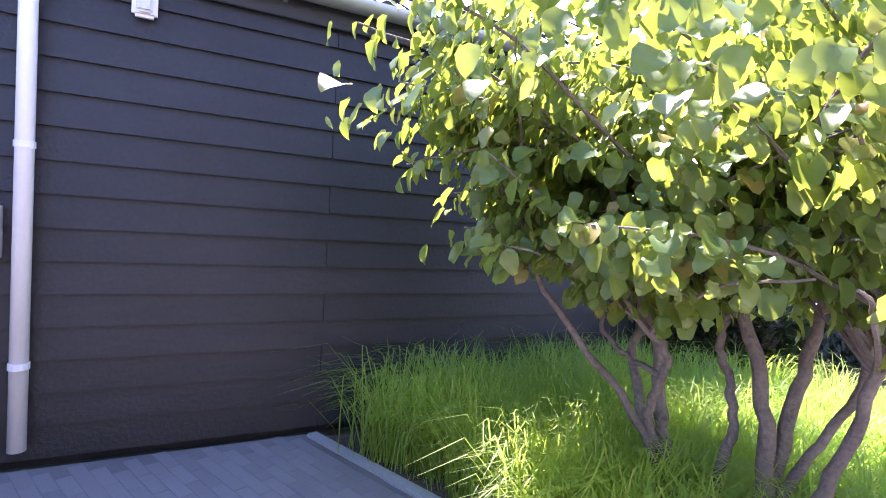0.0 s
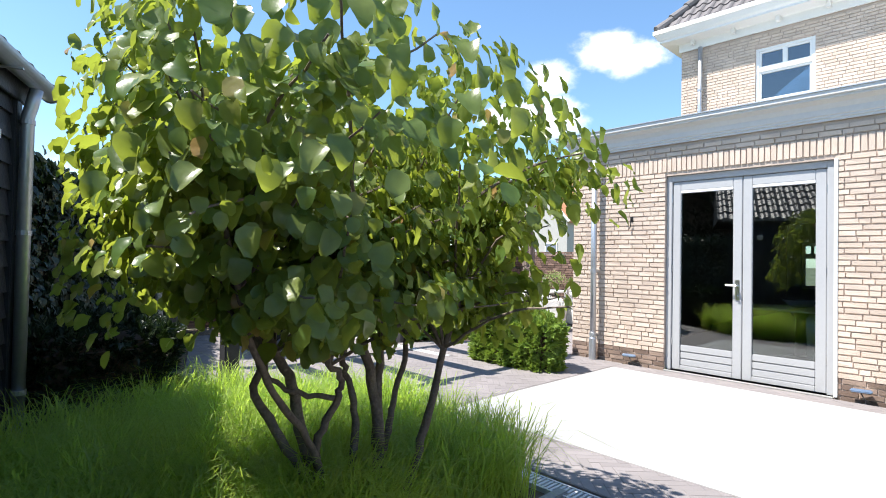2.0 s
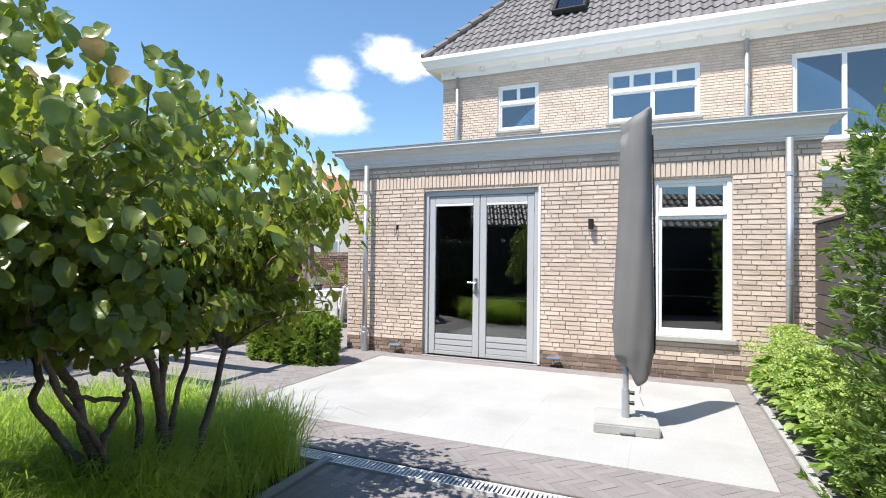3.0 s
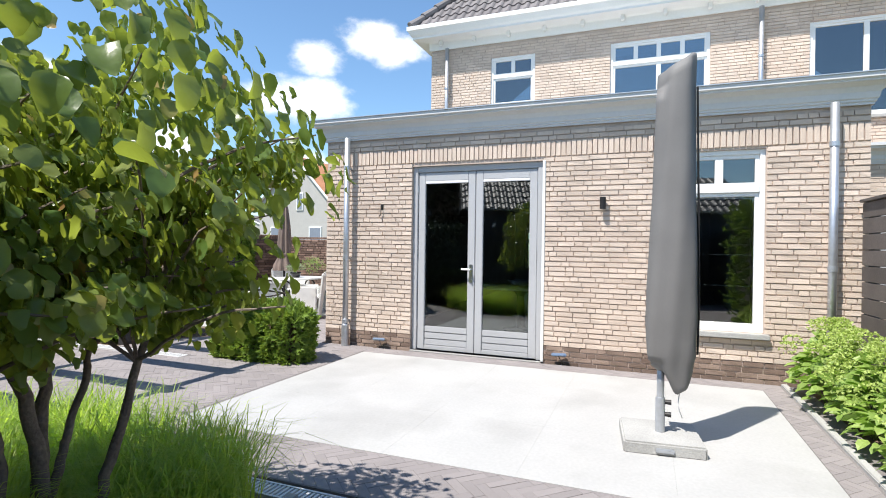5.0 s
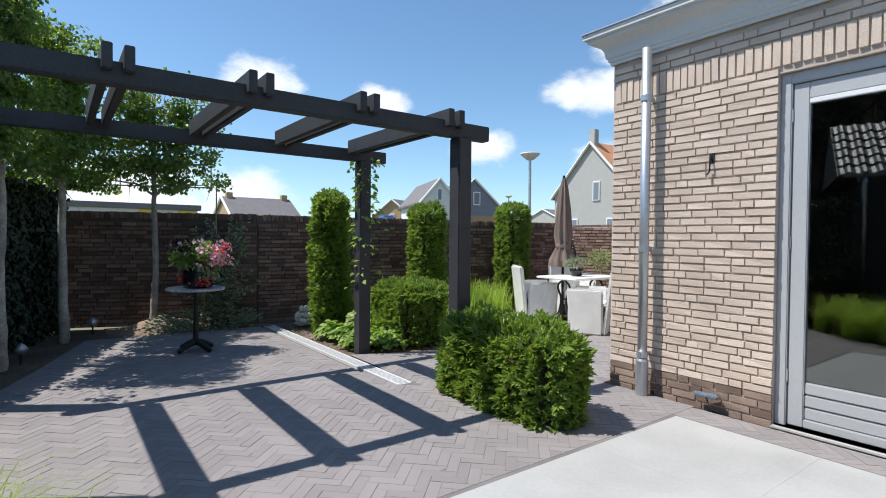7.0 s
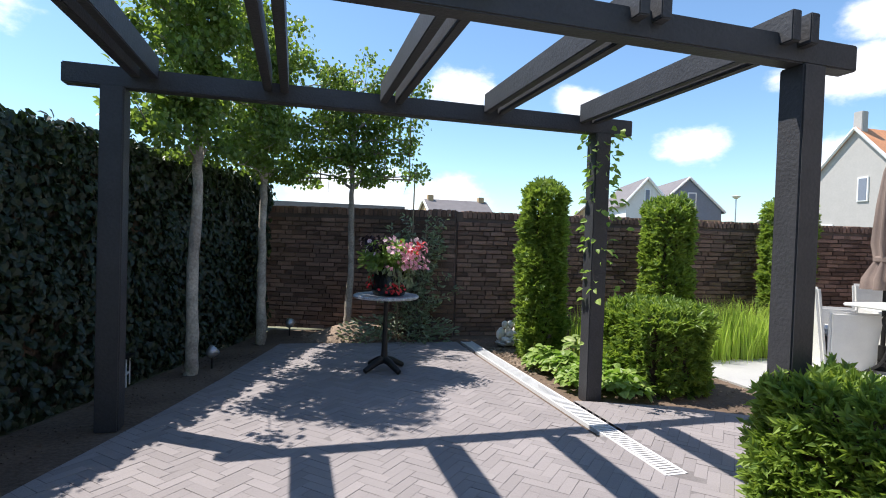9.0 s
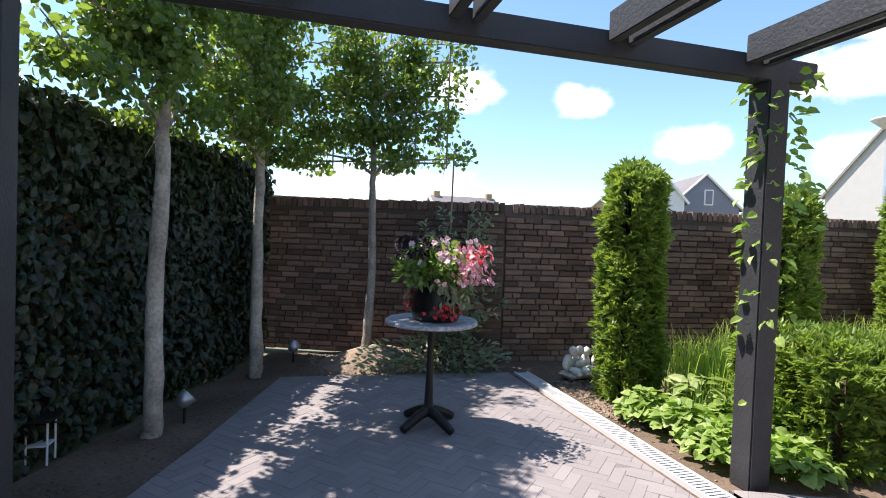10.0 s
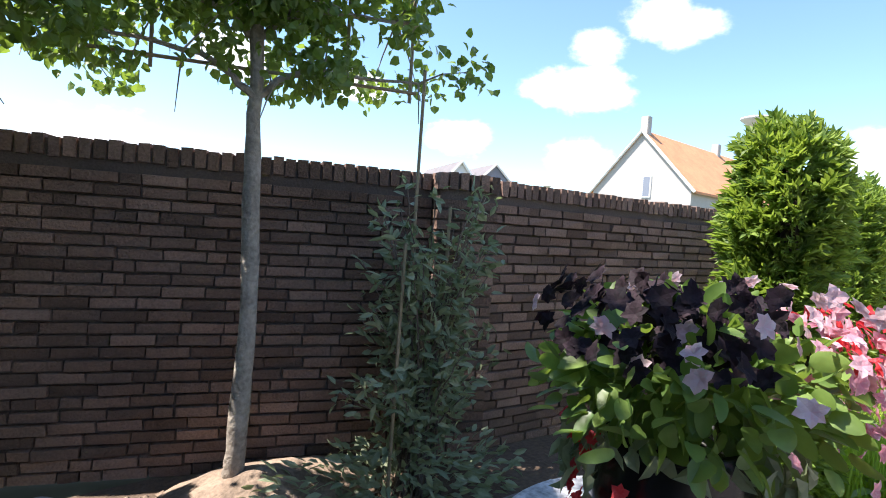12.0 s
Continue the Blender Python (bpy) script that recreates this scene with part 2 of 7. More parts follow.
IRON = material("black_iron", (0.025, 0.024, 0.024), 0.5, metal=0.4, spread=0.3, bump=0.2)
BLACKPOT = material("black_glazed_pot", (0.012, 0.012, 0.013), 0.25, spread=0.2, bump=0.05)
STONE = material("pale_cast_stone", (0.72, 0.7, 0.65), 0.85, spread=0.2, fine=50, coarse=8, bump=0.4)
# indoor surfaces kept dark: part of the rooms' dimness is in the colour
PLASTERIN = material("dimmed_interior_plaster", (0.3, 0.29, 0.28), 0.9, spread=0.05)
FLOORIN = material("dimmed_interior_floor", (0.1, 0.085, 0.07), 0.4, spread=0.1)
BAMBOO = material("bamboo_cane", (0.3, 0.24, 0.15), 0.7, spread=0.25, bump=0.1)
TERRA = material("white_glazed_pot", (0.6, 0.6, 0.58), 0.4, spread=0.1)
BLUE = material("blue_cover", (0.05, 0.2, 0.5), 0.6, spread=0.2)
BLIND = material("white_blind", (0.72, 0.72, 0.72), 0.6, spread=0.03)
RED = leaf_material("red_petal", (0.75, 0.03, 0.04), (0.85, 0.1, 0.12), (0.8, 0.05, 0.06), 0.5)
PINK = leaf_material("pink_petal", (0.78, 0.33, 0.42), (0.85, 0.6, 0.66), (0.8, 0.35, 0.45), 0.5)
PALE = leaf_material("pale_petal", (0.8, 0.68, 0.7), (0.78, 0.5, 0.56), (0.8, 0.6, 0.64), 0.5)
PURPLE = leaf_material("black_purple_petal", (0.008, 0.004, 0.007), (0.022, 0.008, 0.016), (0.02, 0.004, 0.012), 0.85, glow=0.1)
LEAF_A = leaf_material("shrub_leaf", (0.085, 0.16, 0.045), (0.23, 0.27, 0.08), (0.45, 0.54, 0.06), 0.3, glow=0.42, old=(0.42, 0.25, 0.1))
LEAF_AE = leaf_material("shrub_leaf_single", (0.085, 0.16, 0.045), (0.23, 0.27, 0.08), (0.45, 0.54, 0.06), 0.3, each=True, glow=0.42, old=(0.42, 0.25, 0.1))
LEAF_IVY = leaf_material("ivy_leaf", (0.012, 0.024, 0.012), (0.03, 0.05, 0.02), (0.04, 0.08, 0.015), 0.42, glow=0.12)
LEAF_YEW = leaf_material("yew_needle", (0.075, 0.14, 0.03), (0.24, 0.34, 0.06), (0.36, 0.5, 0.06), 0.5, glow=0.38)
LEAF_POT = leaf_material("pot_plant_leaf", (0.07, 0.15, 0.035), (0.19, 0.29, 0.07), (0.3, 0.45, 0.06), 0.42, glow=0.3)
LEAF_MAPLE = leaf_material("maple_leaf", (0.045, 0.095, 0.025), (0.15, 0.22, 0.05), (0.34, 0.5, 0.06), 0.42, glow=0.34)
LEAF_HYD = leaf_material("hydrangea_leaf", (0.18, 0.28, 0.06), (0.34, 0.44, 0.12), (0.3, 0.5, 0.06), 0.5)
LEAF_BLOOM = leaf_material("green_bloom", (0.4, 0.52, 0.12), (0.5, 0.6, 0.2), (0.5, 0.62, 0.15), 0.6)
LEAF_HOSTA = leaf_material("hosta_leaf", (0.26, 0.35, 0.1), (0.4, 0.46, 0.18), (0.35, 0.5, 0.12), 0.45)
LEAF_OLIVE = leaf_material("grey_green_leaf", (0.17, 0.22, 0.13), (0.32, 0.37, 0.24), (0.3, 0.38, 0.15), 0.45, glow=0.3)
BLADE = leaf_material("grass_blade", (0.13, 0.23, 0.045), (0.42, 0.5, 0.13), (0.62, 0.82, 0.1), 0.45, glow=0.56)
GLASS = glass_material("window_glass")
GLASS_UP = glass_material("upper_window_glass", (0.75, 0.85, 0.9), 2.8)


# ---- building helpers ----
def mesh_object(name, bm, mat, parent=None, label="", smooth=False):
    me = bpy.data.meshes.new(name)
    bm.normal_update()
    bm.to_mesh(me)
    bm.free()
    me.materials.append(mat)
    if smooth:
        for p in me.polygons:
            p.use_smooth = True
    ob = new(name, me)
    if parent is not None:
        ob.parent = parent
    if label:
        ob["label"] = label
    return ob


def part(name, bm, mat, parent, label="", smooth=False):
    return mesh_object(name, bm, mat, parent, label, smooth)


def raw(name, verts, faces, mat, parent=None, label="", smooth=False):
    me = bpy.data.meshes.new(name)
    me.from_pydata([tuple(v) for v in verts] if not isinstance(verts, np.ndarray) else verts.tolist(), [], faces if isinstance(faces, list) else faces.tolist())
    me.materials.append(mat)
    if smooth:
        me.polygons.foreach_set("use_smooth", [True] * len(me.polygons))
    ob = new(name, me)
    if parent is not None:
        ob.parent = parent
    if label:
        ob["label"] = label
    return ob


def thing(name, label, category, at=(0, 0, 0), group="", kind=""):
    ob = new(name)
    ob.empty_display_size = 0.1
    ob.location = at
    return tagged(ob, label, category, group, kind)


def box(bm, lo, hi, bevel=0.0, m=None):
    lo, hi = Vector(lo), Vector(hi)
    mat = Matrix.Translation((lo + hi) / 2) @ Matrix.Diagonal((*(hi - lo), 1))
    r = bmesh.ops.create_cube(bm, size=1, matrix=(m @ mat) if m else mat)
    if bevel:
        es = list({e for v in r["verts"] for e in v.link_edges})
        bmesh.ops.bevel(bm, geom=es, offset=bevel, segments=2, affect="EDGES")
    return bm


def boxm(lo, hi, bevel=0.0, m=None):
    return box(bmesh.new(), lo, hi, bevel, m)


def rod(bm, a, b, r0, r1=None, seg=10, caps=True):
    a, b = Vector(a), Vector(b)
    d = b - a
    m = Matrix.Translation((a + b) / 2) @ d.to_track_quat("Z", "Y").to_matrix().to_4x4()
    bmesh.ops.create_cone(bm, cap_ends=caps, segments=seg, radius1=r0, radius2=r0 if r1 is None else r1, depth=d.length, matrix=m)
    return bm


def tube(bm, pts, radii, seg=9):
    """A tapered bent tube through the points."""
    pts = [Vector(p) for p in pts]
    rings = []
    side = None
    for i, p in enumerate(pts):
        d = (pts[min(i + 1, len(pts) - 1)] - pts[max(i - 1, 0)]).normalized()
        if side is None:
            side = d.orthogonal().normalized()
        side = (side - d * side.dot(d)).normalized()
        up = d.cross(side)
        r = radii[i] if hasattr(radii, "__len__") else radii
        rings.append([bm.verts.new(p + (side * math.cos(k * 2 * math.pi / seg) + up * math.sin(k * 2 * math.pi / seg)) * r) for k in range(seg)])
    for a, b in zip(rings, rings[1:]):
        for k in range(seg):
            bm.faces.new((a[k], a[(k + 1) % seg], b[(k + 1) % seg], b[k]))
    bm.faces.new(rings[0][::-1]), bm.faces.new(rings[-1])
    return bm


def bend(pts, n=5, wob=0.0, rnd=random):
    """Catmull-Rom through the points, with a little wobble."""
    pts = [Vector(p) for p in pts]
    ext = [pts[0] * 2 - pts[1]] + pts + [pts[-1] * 2 - pts[-2]]
    out = []
    for i in range(1, len(ext) - 2):
        a, b, c, d = ext[i - 1:i + 3]
        for k in range(n):
            t = k / n
            out.append(0.5 * ((2 * b) + (c - a) * t + (2 * a - 5 * b + 4 * c - d) * t * t + (3 * b - a - 3 * c + d) * t ** 3) + Vector([rnd.uniform(-wob, wob) for _ in range(3)]))
    out.append(pts[-1])
    return out


def lathe(bm, prof, seg=28, at=(0, 0, 0)):
    at = Vector(at)
    rings = [[bm.verts.new(at + Vector((r * math.cos(k * 2 * math.pi / seg), r * math.sin(k * 2 * math.pi / seg), z))) for k in range(seg)] for r, z in prof]
    for a, b in zip(rings, rings[1:]):
        for k in range(seg):
            bm.faces.new((a[k], a[(k + 1) % seg], b[(k + 1) % seg], b[k]))
    bm.faces.new(rings[0][::-1]), bm.faces.new(rings[-1])
    return bm


def sheet(name, outline, z, thick, mat, label, category="ground", kind="structure"):
    bm = bmesh.new()
    top = [bm.verts.new((x, y, z)) for x, y in outline]
    bot = [bm.verts.new((x, y, z - thick)) for x, y in outline]
    n = len(top)
    bm.faces.new(top), bm.faces.new(bot[::-1])
    for i in range(n):
        bm.faces.new((top[i], bot[i], bot[(i + 1) % n], top[(i + 1) % n]))
    bmesh.ops.recalc_face_normals(bm, faces=bm.faces)
    ob = mesh_object(name, bm, mat)
    return tagged(ob, label, category, "", kind)


def inside(x, y, poly):
    c = False
    for i in range(len(poly)):
        (x1, y1), (x2, y2) = poly[i], poly[i - 1]
        if (y1 > y) != (y2 > y) and x < (x2 - x1) * (y - y1) / (y2 - y1) + x1:
            c = not c
    return c


def leaf_mesh(P, D, N, L, W, fold=0.25, droop=0.15, lobes=False):
    """Many folded leaves: base points, directions, normals, lengths, widths -> vertices and triangles."""
    n = len(P)
    D = D / np.maximum(np.linalg.norm(D, axis=1, keepdims=True), 1e-6)
    S = np.cross(D, N)
    S /= np.maximum(np.linalg.norm(S, axis=1, keepdims=True), 1e-6)
    U = np.cross(S, D)
    L, W = L[:, None], W[:, None]
    base = P
    m1 = P + D * L * 0.35 - U * 0.0
    tip = P + D * L - U * L * droop
    m2 = P + D * L * 0.72 - U * L * droop * 0.4
    l1 = P + D * L * 0.32 + S * W * 0.5 + U * W * fold
    r1 = P + D * L * 0.32 - S * W * 0.5 + U * W * fold
    l2 = P + D * L * 0.7 + S * W * 0.4 + U * W * fold - U * L * droop * 0.4
    r2 = P + D * L * 0.7 - S * W * 0.4 + U * W * fold - U * L * droop * 0.4
    V = np.stack([base, l1, l2, tip, r2, r1, m1, m2], 1).reshape(-1, 3)
    f = np.array([(0, 6, 1), (1, 6, 7), (1, 7, 2), (2, 7, 3), (0, 5, 6), (5, 4, 7), (5, 7, 6), (4, 3, 7)])
    F = (np.arange(n)[:, None, None] * 8 + f[None]).reshape(-1, 3)
    return V, F


def broad_leaves(P, D, N, L, W, fold=0.15, droop=0.18):
    """Many round-tipped broad leaves: curved outline, keel along the midrib, tip bent down."""
    n = len(P)
    D = D / np.maximum(np.linalg.norm(D, axis=1, keepdims=True), 1e-6)
    S = np.cross(D, N)
    S /= np.maximum(np.linalg.norm(S, axis=1, keepdims=True), 1e-6)
    U = np.cross(S, D)
    L, W = L[:, None], W[:, None]
    shape = [(0.04, 0.26), (0.24, 0.48), (0.54, 0.5), (0.8, 0.37), (0.94, 0.18)]
    at = lambda t: P + D * L * t - U * L * droop * t * t
    rows = [at(0.0)]
    for t, w in shape:
        rows += [at(t) + S * W * w + U * W * w * fold * 2, at(t), at(t) - S * W * w + U * W * w * fold * 2]
    rows.append(at(1.0))
    V = np.stack(rows, 1).reshape(-1, 3)
    f = [(0, 2, 1), (0, 3, 2)]
    for k in range(len(shape) - 1):
        a, b = 1 + 3 * k, 4 + 3 * k
        f += [(a, a + 1, b + 1), (a, b + 1, b), (a + 1, a + 2, b + 2), (a + 1, b + 2, b + 1)]
    e = 1 + 3 * (len(shape) - 1)
    f += [(e, e + 1, e + 3), (e + 1, e + 2, e + 3)]
    m = len(rows)
    F = (np.arange(n)[:, None, None] * m + np.array(f)[None]).reshape(-1, 3)
    return V, F


def small_leaves(P, D, N, L, W):
    """Many small diamond leaves of two triangles, slightly folded."""
    n = len(P)
    D = D / np.maximum(np.linalg.norm(D, axis=1, keepdims=True), 1e-6)
    S = np.cross(D, N)
    S /= np.maximum(np.linalg.norm(S, axis=1, keepdims=True), 1e-6)
    U = np.cross(S, D)
    L, W = L[:, None], W[:, None]
    V = np.stack([P, P + D * L * 0.5 + S * W * 0.5 + U * W * 0.2, P + D * L - U * L * 0.1, P + D * L * 0.5 - S * W * 0.5 + U * W * 0.2], 1).reshape(-1, 3)
    F = (np.arange(n)[:, None, None] * 4 + np.array([(0, 1, 2), (0, 2, 3)])[None]).reshape(-1, 3)
    return V, F


def rand_dirs(n, rs, up=0.0, flat=1.0):
    d = rs.normal(size=(n, 3))
    d[:, 2] = d[:, 2] * flat + up
    return d / np.linalg.norm(d, axis=1, keepdims=True)


def blades(name, pts, heights, rs, mat, parent=None, lean=0.45, width=0.006):
    """Grass blades, each bent over in three steps."""
    n = len(pts)
    a = rs.uniform(0, 2 * np.pi, n)
    out = np.stack([np.cos(a), np.sin(a), np.zeros(n)], 1)
    side = np.stack([-np.sin(a), np.cos(a), np.zeros(n)], 1) * width / 2
    b = rs.uniform(0.25, 1.0, n)[:, None] * lean
    h = heights[:, None]
    z = np.array([[0, 0, 1.0]])
    c0 = pts
    c1 = pts + z * h * 0.45 + out * b * h * 0.18
    c2 = pts + z * h * 0.8 + out * b * h * 0.55
    c3 = pts + z * h * (1 - b * 0.35) + out * b * h * 1.1
    V = np.stack([c0 - side, c0 + side, c1 - side, c1 + side, c2 - side * 0.7, c2 + side * 0.7, c3], 1).reshape(-1, 3)
    f = np.array([(0, 1, 3), (0, 3, 2), (2, 3, 5), (2, 5, 4), (4, 5, 6)])
    F = (np.arange(n)[:, None, None] * 7 + f[None]).reshape(-1, 3)
    return raw(name, V, F, mat, parent)

# ---- ground ----
FX = 5.8  # garden face of the house extension
bm = bmesh.new()
box(bm, (-700, -700, -0.3), (700, 700, -0.06))
tagged(mesh_object("ground", bm, GRASSLAND), "flat open ground around the gardens", "ground", "", "structure")
WEST = lambda y: -0.72 + (y - 6.2) * 0.389  # boundary line of shed and ivy
sheet("soil_bed", [(WEST(-0.2), -0.2), (5.75, -0.2), (5.75, 6.5), (13.0, 6.5), (13.0, 12.375), (1.8, 12.375)], 0.0, 0.05, SOIL, "bare dark brown garden soil")

# paved areas: bedding sheet, then the pavers on it
PAVE_MAIN = [(0.95, 6.5), (1.45, 5.9), (1.72, 5.0), (1.83, 5.53), (5.75, 5.53), (5.75, 6.4), (9.5, 6.4), (9.5, 7.9), (5.75, 8.0), (5.1, 8.45), (4.32, 8.75), (4.32, 8.0), (4.07, 8.0), (4.07, 11.2), (1.95, 11.33), (1.51, 9.9), (1.2, 9.0), (0.45, 7.0)]
PAVE_SOUTH = [(1.83, 0.4), (5.72, 0.4), (5.72, 5.53), (1.83, 5.53)]
PAVE_SHED = [(WEST(0.0) + 0.05, 0.0), (1.6, 0.0), (1.6, 3.75), (-0.9, 3.75), (-1.6, 3.85)]
sheet("paving_bed", PAVE_MAIN, 0.0243, 0.05, SAND, "sand bed of the dark paving", "paving")
sheet("paving_bed_south", PAVE_SOUTH, 0.0238, 0.05, SAND, "sand bed beside the patio", "paving")
sheet("paving_bed_shed", PAVE_SHED, 0.0241, 0.05, SAND, "sand bed beside the shed", "paving")

# ---- house extension ----
DOOR = (3.19, 4.99, 0.03, 2.55)
WIN = (0.77, 1.67, 0.55, 2.57)
ext = thing("house_extension", "flat-roofed beige brick house extension with pale grey cornice", "house", (FX, 3.1, 0), "", "structure")
ext.matrix_world = Matrix.Identity(4)


def wall_pieces(y0, y1, z0, z1, holes):
    """Rectangles (y0, y1, z0, z1) of a wall around its holes."""
    ys = sorted({y0, y1, *[h[0] for h in holes], *[h[1] for h in holes]})
    out = []
    for a, b in zip(ys, ys[1:]):
        zs = [z0]
        for h in sorted(holes, key=lambda h: h[2]):
            if h[0] <= a and h[1] >= b:
                out.append((a, b, zs[-1], h[2]))
                zs.append(h[3])
        out.append((a, b, zs[-1], z1))
    return [r for r in out if r[3] - r[2] > 0.001]


bm = bmesh.new()
for a, b, c, d in wall_pieces(-0.15, 6.37, 0.0, 3.0, [DOOR, WIN]):
    box(bm, (FX + 0.014, a, c), (FX + 0.3, b, d))
part("wall_front", bm, MORTAR, ext)
part("wall_side_north", boxm((FX + 0.3, 6.1, 0.0), (10.64, 6.37, 3.0)), MORTAR, ext)
part("wall_side_south", boxm((FX + 0.3, -0.15, 0.0), (10.64, 0.12, 3.0)), MORTAR, ext)
part("roof", boxm((FX + 0.01, -0.14, 3.0), (10.64, 6.36, 3.1)), ZINC, ext)
# moulded cornice in profile, along front and sides
PROF = [(0.0, 2.96), (-0.02, 2.96), (-0.02, 2.985), (-0.035, 2.99), (-0.035, 3.01), (-0.05, 3.02), (-0.06, 3.08), (-0.09, 3.13), (-0.14, 3.158), (-0.17, 3.165), (-0.17, 3.19), (-0.2, 3.196), (-0.2, 3.24), (0.0, 3.24)]


def cornice(name, prof, path, mat, parent, label):
    """Sweep an outward profile (offset, z) along a mitred open path; outward is the path's left."""
    bm = bmesh.new()
    rings = []
    for i, p in enumerate(path):
        p = Vector((*p, 0))
        a = (p - Vector((*path[i - 1], 0))).normalized() if i else None
        b = (Vector((*path[i + 1], 0)) - p).normalized() if i < len(path) - 1 else None
        na = Vector((-a.y, a.x, 0)) if a else None
        nb = Vector((-b.y, b.x, 0)) if b else None
        n = (na + nb) / (1 + na.dot(nb)) if na and nb else (na or nb)
        rings.append([bm.verts.new(p + n * -o + Vector((0, 0, z))) for o, z in prof])
    for r, s in zip(rings, rings[1:]):
        for k in range(len(prof)):
            bm.faces.new((r[k], s[k], s[(k + 1) % len(prof)], r[(k + 1) % len(prof)]))
    bm.faces.new(rings[0]), bm.faces.new(rings[-1][::-1])
    bmesh.ops.recalc_face_normals(bm, faces=bm.faces)
    return part(name, bm, mat, parent, label)


cornice("cornice", PROF, [(10.6, -0.15), (FX, -0.15), (FX, 6.37), (10.6, 6.37)][::1], CORNICE, ext, "pale grey moulded cornice")
part("roof_edge", boxm((FX - 0.215, -0.365, 3.241), (FX + 0.1, 6.585, 3.251)), ZINC, ext, "thin zinc drip edge")


def brick_list(y0, y1, z0, z1, holes, rs, length=0.207, height=0.052, joint=0.01, head=0.007):
    """Wild-bond courses: (y, z, w, h) for each brick."""
    out = []
    n = int(round((z1 - z0) / (height + joint)))
    for i in range(n):
        z = z0 + i * (height + joint)
        spans = [(y0, y1)]
        for h in holes:
            if h[2] < z + height and h[3] > z + 0.001:
                spans = [s for a, b in spans for s in ((a, min(b, h[0])), (max(a, h[1]), b)) if s[1] - s[0] > 0.02]
        for a, b in spans:
            y = a
            first = True
            while y < b - 0.015:
                w = length if rs.rand() > 0.22 else length * 0.47
                if first:
                    w = (length, length * 0.72, length * 0.47)[i % 3]
                    first = False
                if b - y - w < 0.05:
                    w = b - y
                out.append((y, z, min(w, b - y) - head, height))
                y += w
    return out


def brick_block(bm_data, c, size, rs, rough=0.004):
    """Append a rough six-sided brick to (verts, faces): front face eased in at its edges."""
    V, F = bm_data
    k = len(V)
    sx, sy, sz = size
    j = rs.uniform(-rough, rough, (8, 3))
    q = [(-1, -1, -1), (-1, 1, -1), (-1, 1, 1), (-1, -1, 1), (1, -1, -1), (1, 1, -1), (1, 1, 1), (1, -1, 1)]
    for i, (a, b, e) in enumerate(q):
        s = 0.972 if a < 0 else 1.0
        V.append((c[0] + a * sx / 2 + j[i, 0], c[1] + b * sy / 2 * s + j[i, 1] * 0.6, c[2] + e * sz / 2 * (0.9 if a < 0 else 1.0) + j[i, 2] * 0.5))
    for f in ((0, 3, 2, 1), (0, 1, 5, 4), (1, 2, 6, 5), (2, 3, 7, 6), (3, 0, 4, 7)):
        F.append(tuple(k + i for i in f))


def face_bricks(parent, bricks, x, depth, rs, mat_single, mat_mass, pick, limit=300, rough=0.003, to_world=None, proud=0.003, height=0.05):
    """Bricks proud of a wall: up to `limit` picked ones are single objects, the rest one mass."""
    shapes = []
    for s in range(4):
        data = ([], [])
        r2 = np.random.RandomState(50 + s)
        brick_block(data, (0, 0, 0), (depth, 0.2, height), r2, rough)
        me = bpy.data.meshes.new("brick")
        me.from_pydata(data[0], [], data[1])
        me.materials.append(mat_single)
        shapes.append(me)
    data, n = ([], []), 0
    for y, z, w, h in bricks:
        dx, dz = rs.uniform(-proud, proud), rs.uniform(-0.002, 0.002)
        c = (x + depth / 2 + dx, y + w / 2 + rs.uniform(-0.001, 0.001), z + h / 2 + dz)
        if abs(w - 0.2) < 0.004 and h < 0.06 and n < limit and pick(y, z):
            ob = new("brick", shapes[rs.randint(4)])
            ob.parent = parent
            ob.matrix_basis = (to_world or Matrix.Identity(4)) @ pose(*c, rs.uniform(-0.5, 0.5), 0, rs.uniform(-0.6, 0.6))
            n += 1
        else:
            brick_block(data, c, (depth, w, h), rs, rough)
    V = np.array(data[0])
    if to_world:
        V = V @ np.array(to_world.to_3x3()).T + np.array(to_world.translation)
    return tagged(raw("brickwork", V, [list(f) for f in data[1]], mat_mass, parent), kind="stuff")


